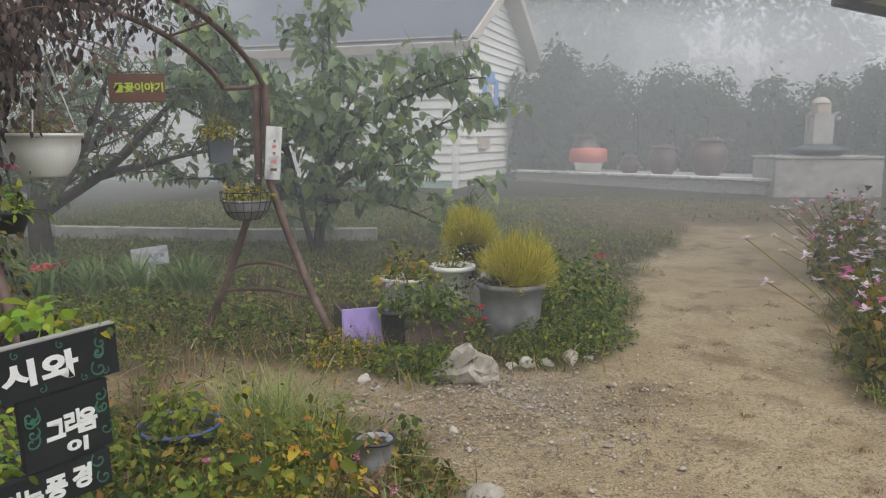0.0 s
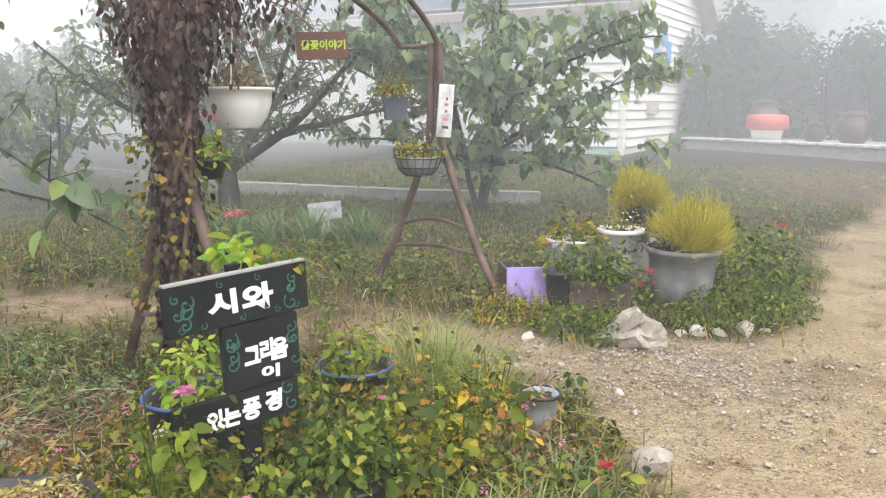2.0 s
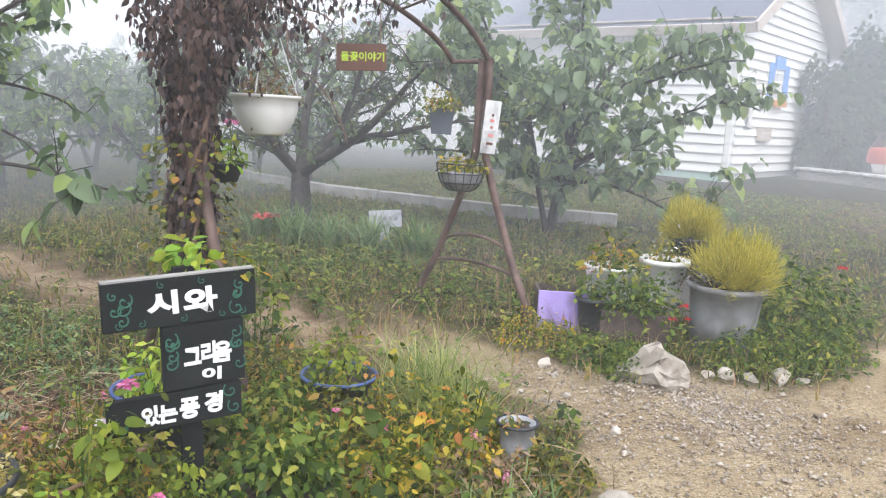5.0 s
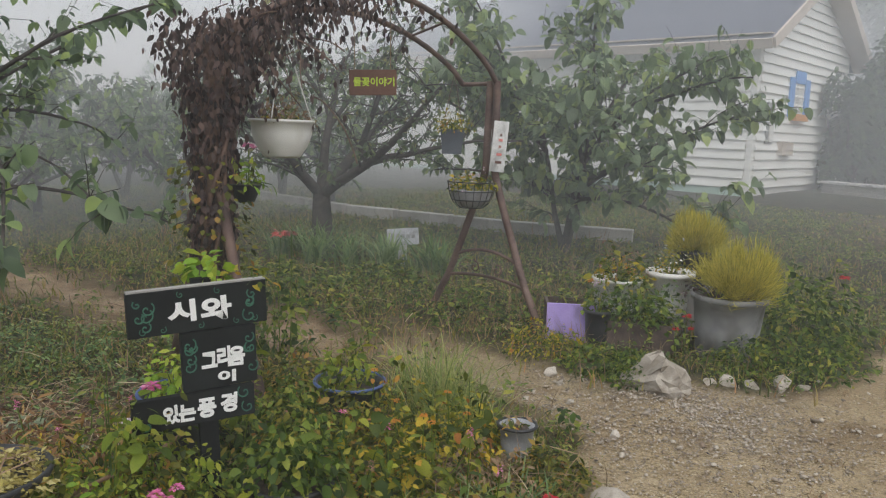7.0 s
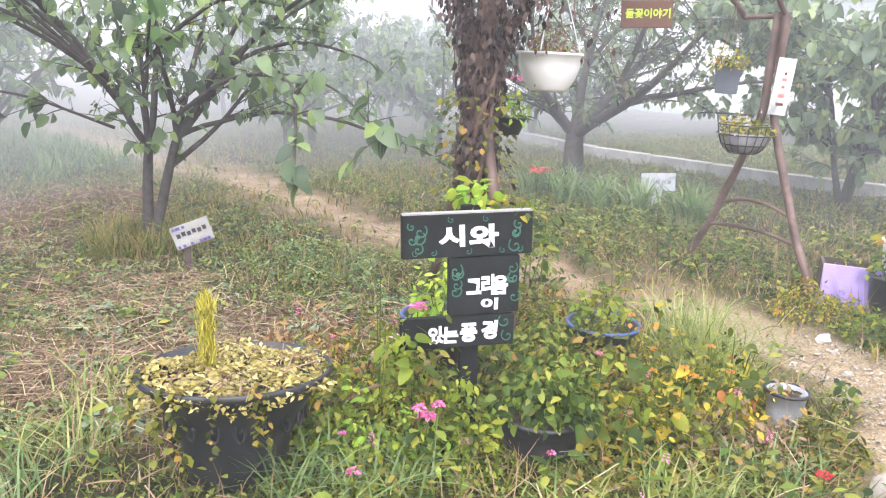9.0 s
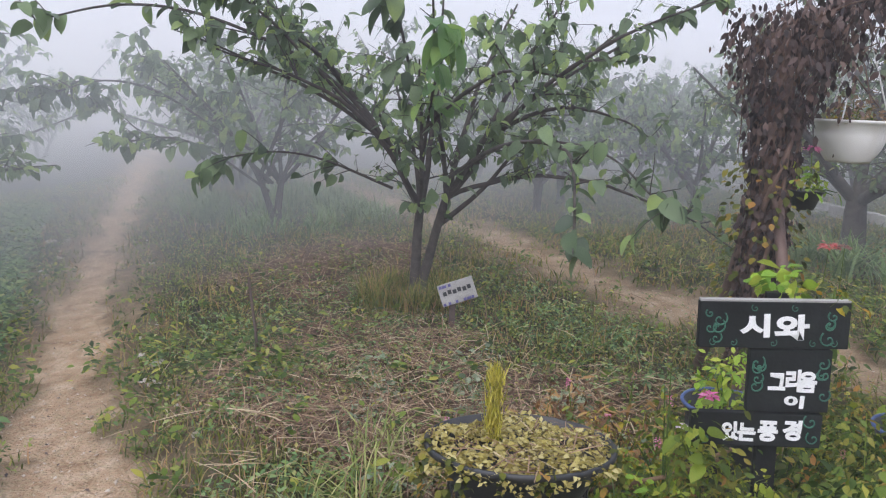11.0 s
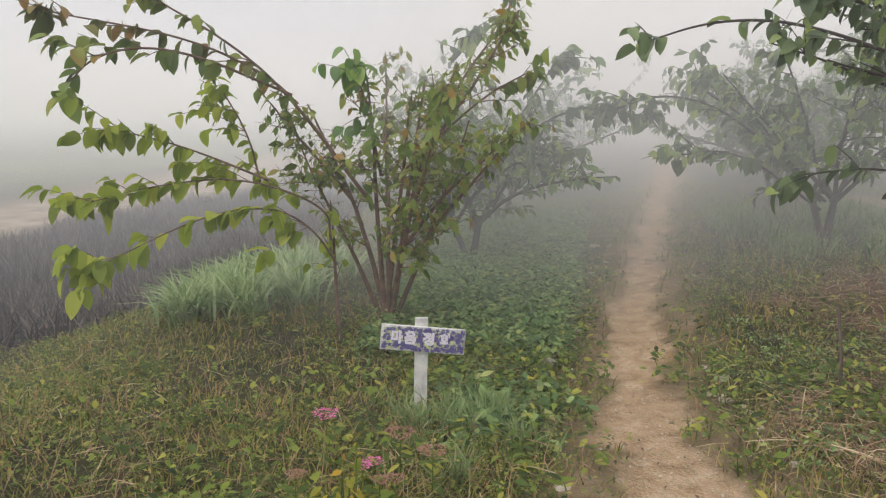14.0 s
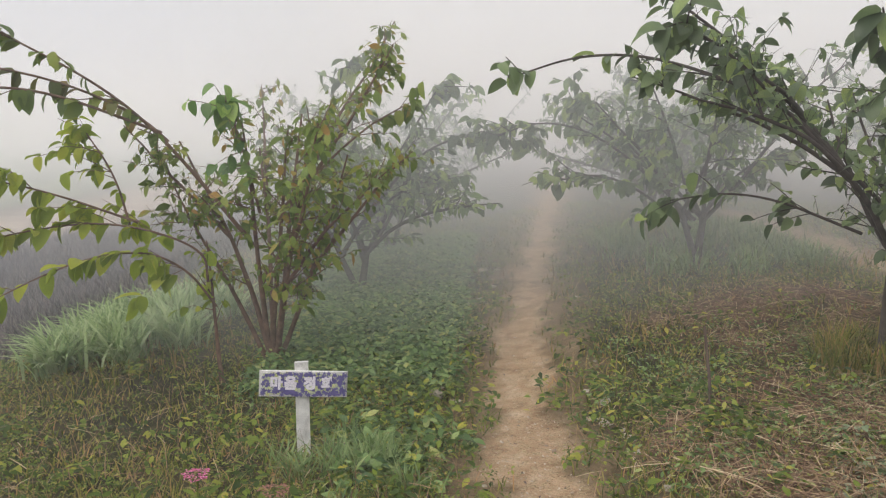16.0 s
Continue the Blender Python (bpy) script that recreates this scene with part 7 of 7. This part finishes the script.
cover("seeding_grass", "thin brown seeding grass stalks", BLADE, r, x, y, keep, r.uniform(0, 6.283, len(x)), r.uniform(0.9, 1.5, len(x)), np.stack([0.0035 + 0.0006 * q, h, h], -1), SEED_GRASS, -0.01)

PEBBLE = (np.array([(1, 0, 0), (0, 1, 0), (-1, 0, 0), (0, -1, 0), (0.3, 0.2, 0.75), (0, 0, -0.6)], float), np.array([(0, 1, 4), (1, 2, 4), (2, 3, 4), (3, 0, 4), (1, 0, 5), (2, 1, 5), (3, 2, 5), (0, 3, 5)]))
r, x, y, q = fan_points(220000, 905, 1.5, 11.0)
sa = sand_amount(x, y)
edge = np.exp(-((sa - 0.55) / 0.3) ** 2) * 0.6
gravel = np.exp(-(((x - 0.4) / 1.0) ** 2 + ((y - 4.6) / 0.75) ** 2)) * sa
keep = r.uniform(0, 1, len(x)) < np.maximum(edge * 0.55, np.maximum(gravel * 0.8, (0.12 + 0.22 * (wobble(x, y, 1.5, 4.4) > 0)) * sa))
s = 0.003 + 0.0045 * r.exponential(0.5, len(x))
cover("gravel", "loose pale gravel along the yard and the tracks", PEBBLE, r, x, y, keep, r.uniform(0, 6.283, len(x)), r.normal(0, 0.3, len(x)), np.stack([s * r.uniform(0.8, 1.6, len(x)), s, s * 0.7], -1), GRAVEL := leaf_material("pale_gravel", [(0.0, (0.24, 0.18, 0.13)), (0.5, (0.41, 0.33, 0.25)), (1.0, (0.56, 0.49, 0.4))], 0.9, 0.0), -0.018)
# withered stalks on the low dark field
r = rng(906)
n = 70000
x, y = r.uniform(-22, -6.5, n), r.uniform(-14, -3.6, n)
keep = r.uniform(0, 1, n) < dark_amount(x, y)
h = r.uniform(0.15, 0.55, n)
cover("field_stubble", "dark withered stalks on the low field", BLADE, r, x, y, keep, r.uniform(0, 6.283, n), r.uniform(0.3, 1.5, n), np.stack([np.full(n, 0.024), h, h], -1), leaf_material("grey_stubble", [(0.0, (0.022, 0.02, 0.022)), (0.6, (0.06, 0.053, 0.055)), (1.0, (0.2, 0.17, 0.15))], 0.9, 0.0), -0.02)
# broad-leaved weeds in patches
r, x, y, q = fan_points(26000, 907, 1.6, 13.0)
lush = np.exp(-(((x + 7.0) / 2.6) ** 2 + ((y + 0.6) / 1.0) ** 2)) + np.exp(-(((x + 2.6) / 1.5) ** 2 + ((y - 6.6) / 1.2) ** 2)) * 0.8 + 0.5 * np.exp(-(((x + 4.6) / 1.0) ** 2 + ((y - 1.4) / 0.8) ** 2)) + 0.05
keep = r.uniform(0, 1, len(x)) < lush * (1 - sand_amount(x, y)) * (1 - dark_amount(x, y)) * (0.35 + 0.65 * (wobble(x, y, 1.7, 9.0) > -0.2))
per = 9
px, py, pq = (np.repeat(a[keep], per) for a in (x, y, q))
px, py = px + r.normal(0, 0.04, len(px)), py + r.normal(0, 0.04, len(py))
cover("broad_weeds", "patches of broad-leaved green weeds", LEAF_OVAL, r, px, py, np.ones(len(px), bool), r.uniform(0, 6.283, len(px)), r.uniform(-0.5, 0.7, len(px)), r.uniform(0.035, 0.085, len(px)), LEAF_GREEN, 0.03 + 0.11 * r.uniform(0, 1, len(px)))
# dense leafy cover beside the track and green patches in the strawy bed
r = rng(912)
n = 30000
x, y = r.uniform(-14, -2.2, n), r.uniform(-2.6, 5.0, n)
left = smooth((0.1 + 0.085 * (-x - 6) - y) / 0.3) * smooth((y + 2.0) / 0.5) * smooth((-x - 5.2 + 0.5 * wobble(x, y, 1.3)) / 0.8)
bed = 0.4 * np.exp(-(((x + 3.2) / 1.2) ** 2 + ((y - 3.7) / 0.8) ** 2)) + 0.5 * np.exp(-(((x + 4.7) / 0.9) ** 2 + ((y - 1.9) / 0.7) ** 2)) + 0.3 * np.exp(-(((x + 2.7) / 0.9) ** 2 + ((y - 1.2) / 0.5) ** 2)) + 0.1 * (x > -6.5) * (y > 1)
grow = np.maximum(left, bed * (0.2 + 0.8 * (wobble(x, y, 2.2, 6.0) > -0.1))) * (1 - np.minimum(1, sand_amount(x, y) + 0.6 * trodden(x, y)))
keep = r.uniform(0, 1, n) < grow
hh = np.where(left > 0.4, 0.2, 0.1) * r.uniform(0.5, 1.2, n)
per = 8
px, py, ph, pl_ = (np.repeat(a[keep], per) for a in (x, y, hh, left))
m = len(px)
px, py = px + r.normal(0, 0.05, m), py + r.normal(0, 0.05, m)
tall = r.uniform(0.3, 1, m)
cover("leafy_ground_cover", "dense cover of soft green leaves beside the track", LEAF_OVAL, r, px, py, np.ones(m, bool), r.uniform(0, 6.283, m), r.uniform(-0.6, 0.5, m), np.where(pl_ > 0.4, r.uniform(0.045, 0.095, m), r.uniform(0.02, 0.05, m)), LEAF_COVER, ph * tall)
# fallen leaves and crumbs of soil on the bare ground
r, x, y, q = fan_points(5000, 908, 1.2, 12.0)
keep = r.uniform(0, 1, len(x)) < 0.5 * sand_amount(x, y) * (0.3 + 0.7 * (wobble(x, y, 1.3, 3.3) > 0.1))
cover("leaf_litter", "scattered dry leaves and soil crumbs on the sand", KITE, r, x, y, keep, r.uniform(0, 6.283, len(x)), r.normal(0, 0.3, len(x)), r.uniform(0.012, 0.035, len(x)), LEAF_DRY, -0.012)
# long pale grass at the front of the bed
for i, (x, y, h) in enumerate(((-1.0, 1.95, 0.3), (-0.35, 2.15, 0.26), (-0.2, 2.7, 0.24), (-0.1, 3.05, 0.22), (-0.8, 1.55, 0.28), (-0.4, 1.6, 0.22), (-1.2, 1.75, 0.3), (-0.05, 2.3, 0.2), (-2.1, 1.3, 0.26), (-1.9, 0.95, 0.24), (-2.5, 1.6, 0.24), (-0.3, 2.6, 0.22))):
    tussock("grass_clump", x, y, "loose clump of long pale green grass", 700 + i, 90, 0.32, h, LEAF_YELLOW_GRASS if i % 3 else GRASS_LUSH, 0.009, "front grass", 0.8)
# the same grass goes on round the rest of the yard
r, x, y, q = fan_points(60000, 909, 1.5, 13.0, 1.0, 150, 318)
keep = r.uniform(0, 1, len(x)) > np.maximum(sand_amount(x, y), dark_amount(x, y)) + 0.1
h = r.uniform(0.05, 0.15, len(x))
cover("meadow_grass", "short green and brown-tipped meadow grass", BLADE, r, x, y, keep, r.uniform(0, 6.283, len(x)), r.uniform(0.45, 1.45, len(x)), np.stack([0.007 + 0.0012 * q, h, h], -1), GRASS, -0.01)
# fine grey-brown gravel where the bed meets the yard, and small weeds in the sand
r = rng(910)
n = 36000
x, y = r.uniform(-0.9, 1.6, n), r.uniform(3.4, 5.6, n)
zone = np.exp(-(((x - 0.25) / 0.75) ** 2 + ((y - 4.65) / 0.6) ** 2)) * np.minimum(1, sand_amount(x, y) + 0.1)
keep = r.uniform(0, 1, n) < zone * (0.45 + 0.55 * (wobble(x, y, 2.1, 6.0) > -0.3))
s = 0.003 + 0.006 * r.exponential(0.5, n)
GREY_GRAVEL = leaf_material("grey_gravel", [(0.0, (0.18, 0.145, 0.11)), (0.5, (0.33, 0.28, 0.22)), (1.0, (0.52, 0.46, 0.38))], 0.9, 0.0)
cover("gravel", "coarse grey gravel where the bed meets the yard", PEBBLE, r, x, y, keep, r.uniform(0, 6.283, n), r.normal(0, 0.3, n), np.stack([s * r.uniform(0.8, 1.5, n), s, s * 0.7], -1), GREY_GRAVEL, -0.016)
r = rng(911)
n = 130
x, y = r.uniform(0.3, 3.4, n), r.uniform(2.6, 11.0, n)
keep = (r.uniform(0, 1, n) < 0.55 + 0.4 * (x > 1.9)) & (sand_amount(x, y) > 0.6)
px, py = (np.repeat(a[keep], 34) for a in (x, y))
px, py = px + r.normal(0, 0.035, len(px)), py + r.normal(0, 0.02, len(py))
h = r.uniform(0.015, 0.045, len(px))
cover("sand_weeds", "tiny dry weed tufts in the sandy yard", BLADE, r, px, py, np.ones(len(px), bool), r.uniform(0, 6.283, len(px)), r.uniform(0.2, 1.4, len(px)), np.stack([np.full(len(px), 0.006), h, h], -1), SEED_GRASS, -0.03)
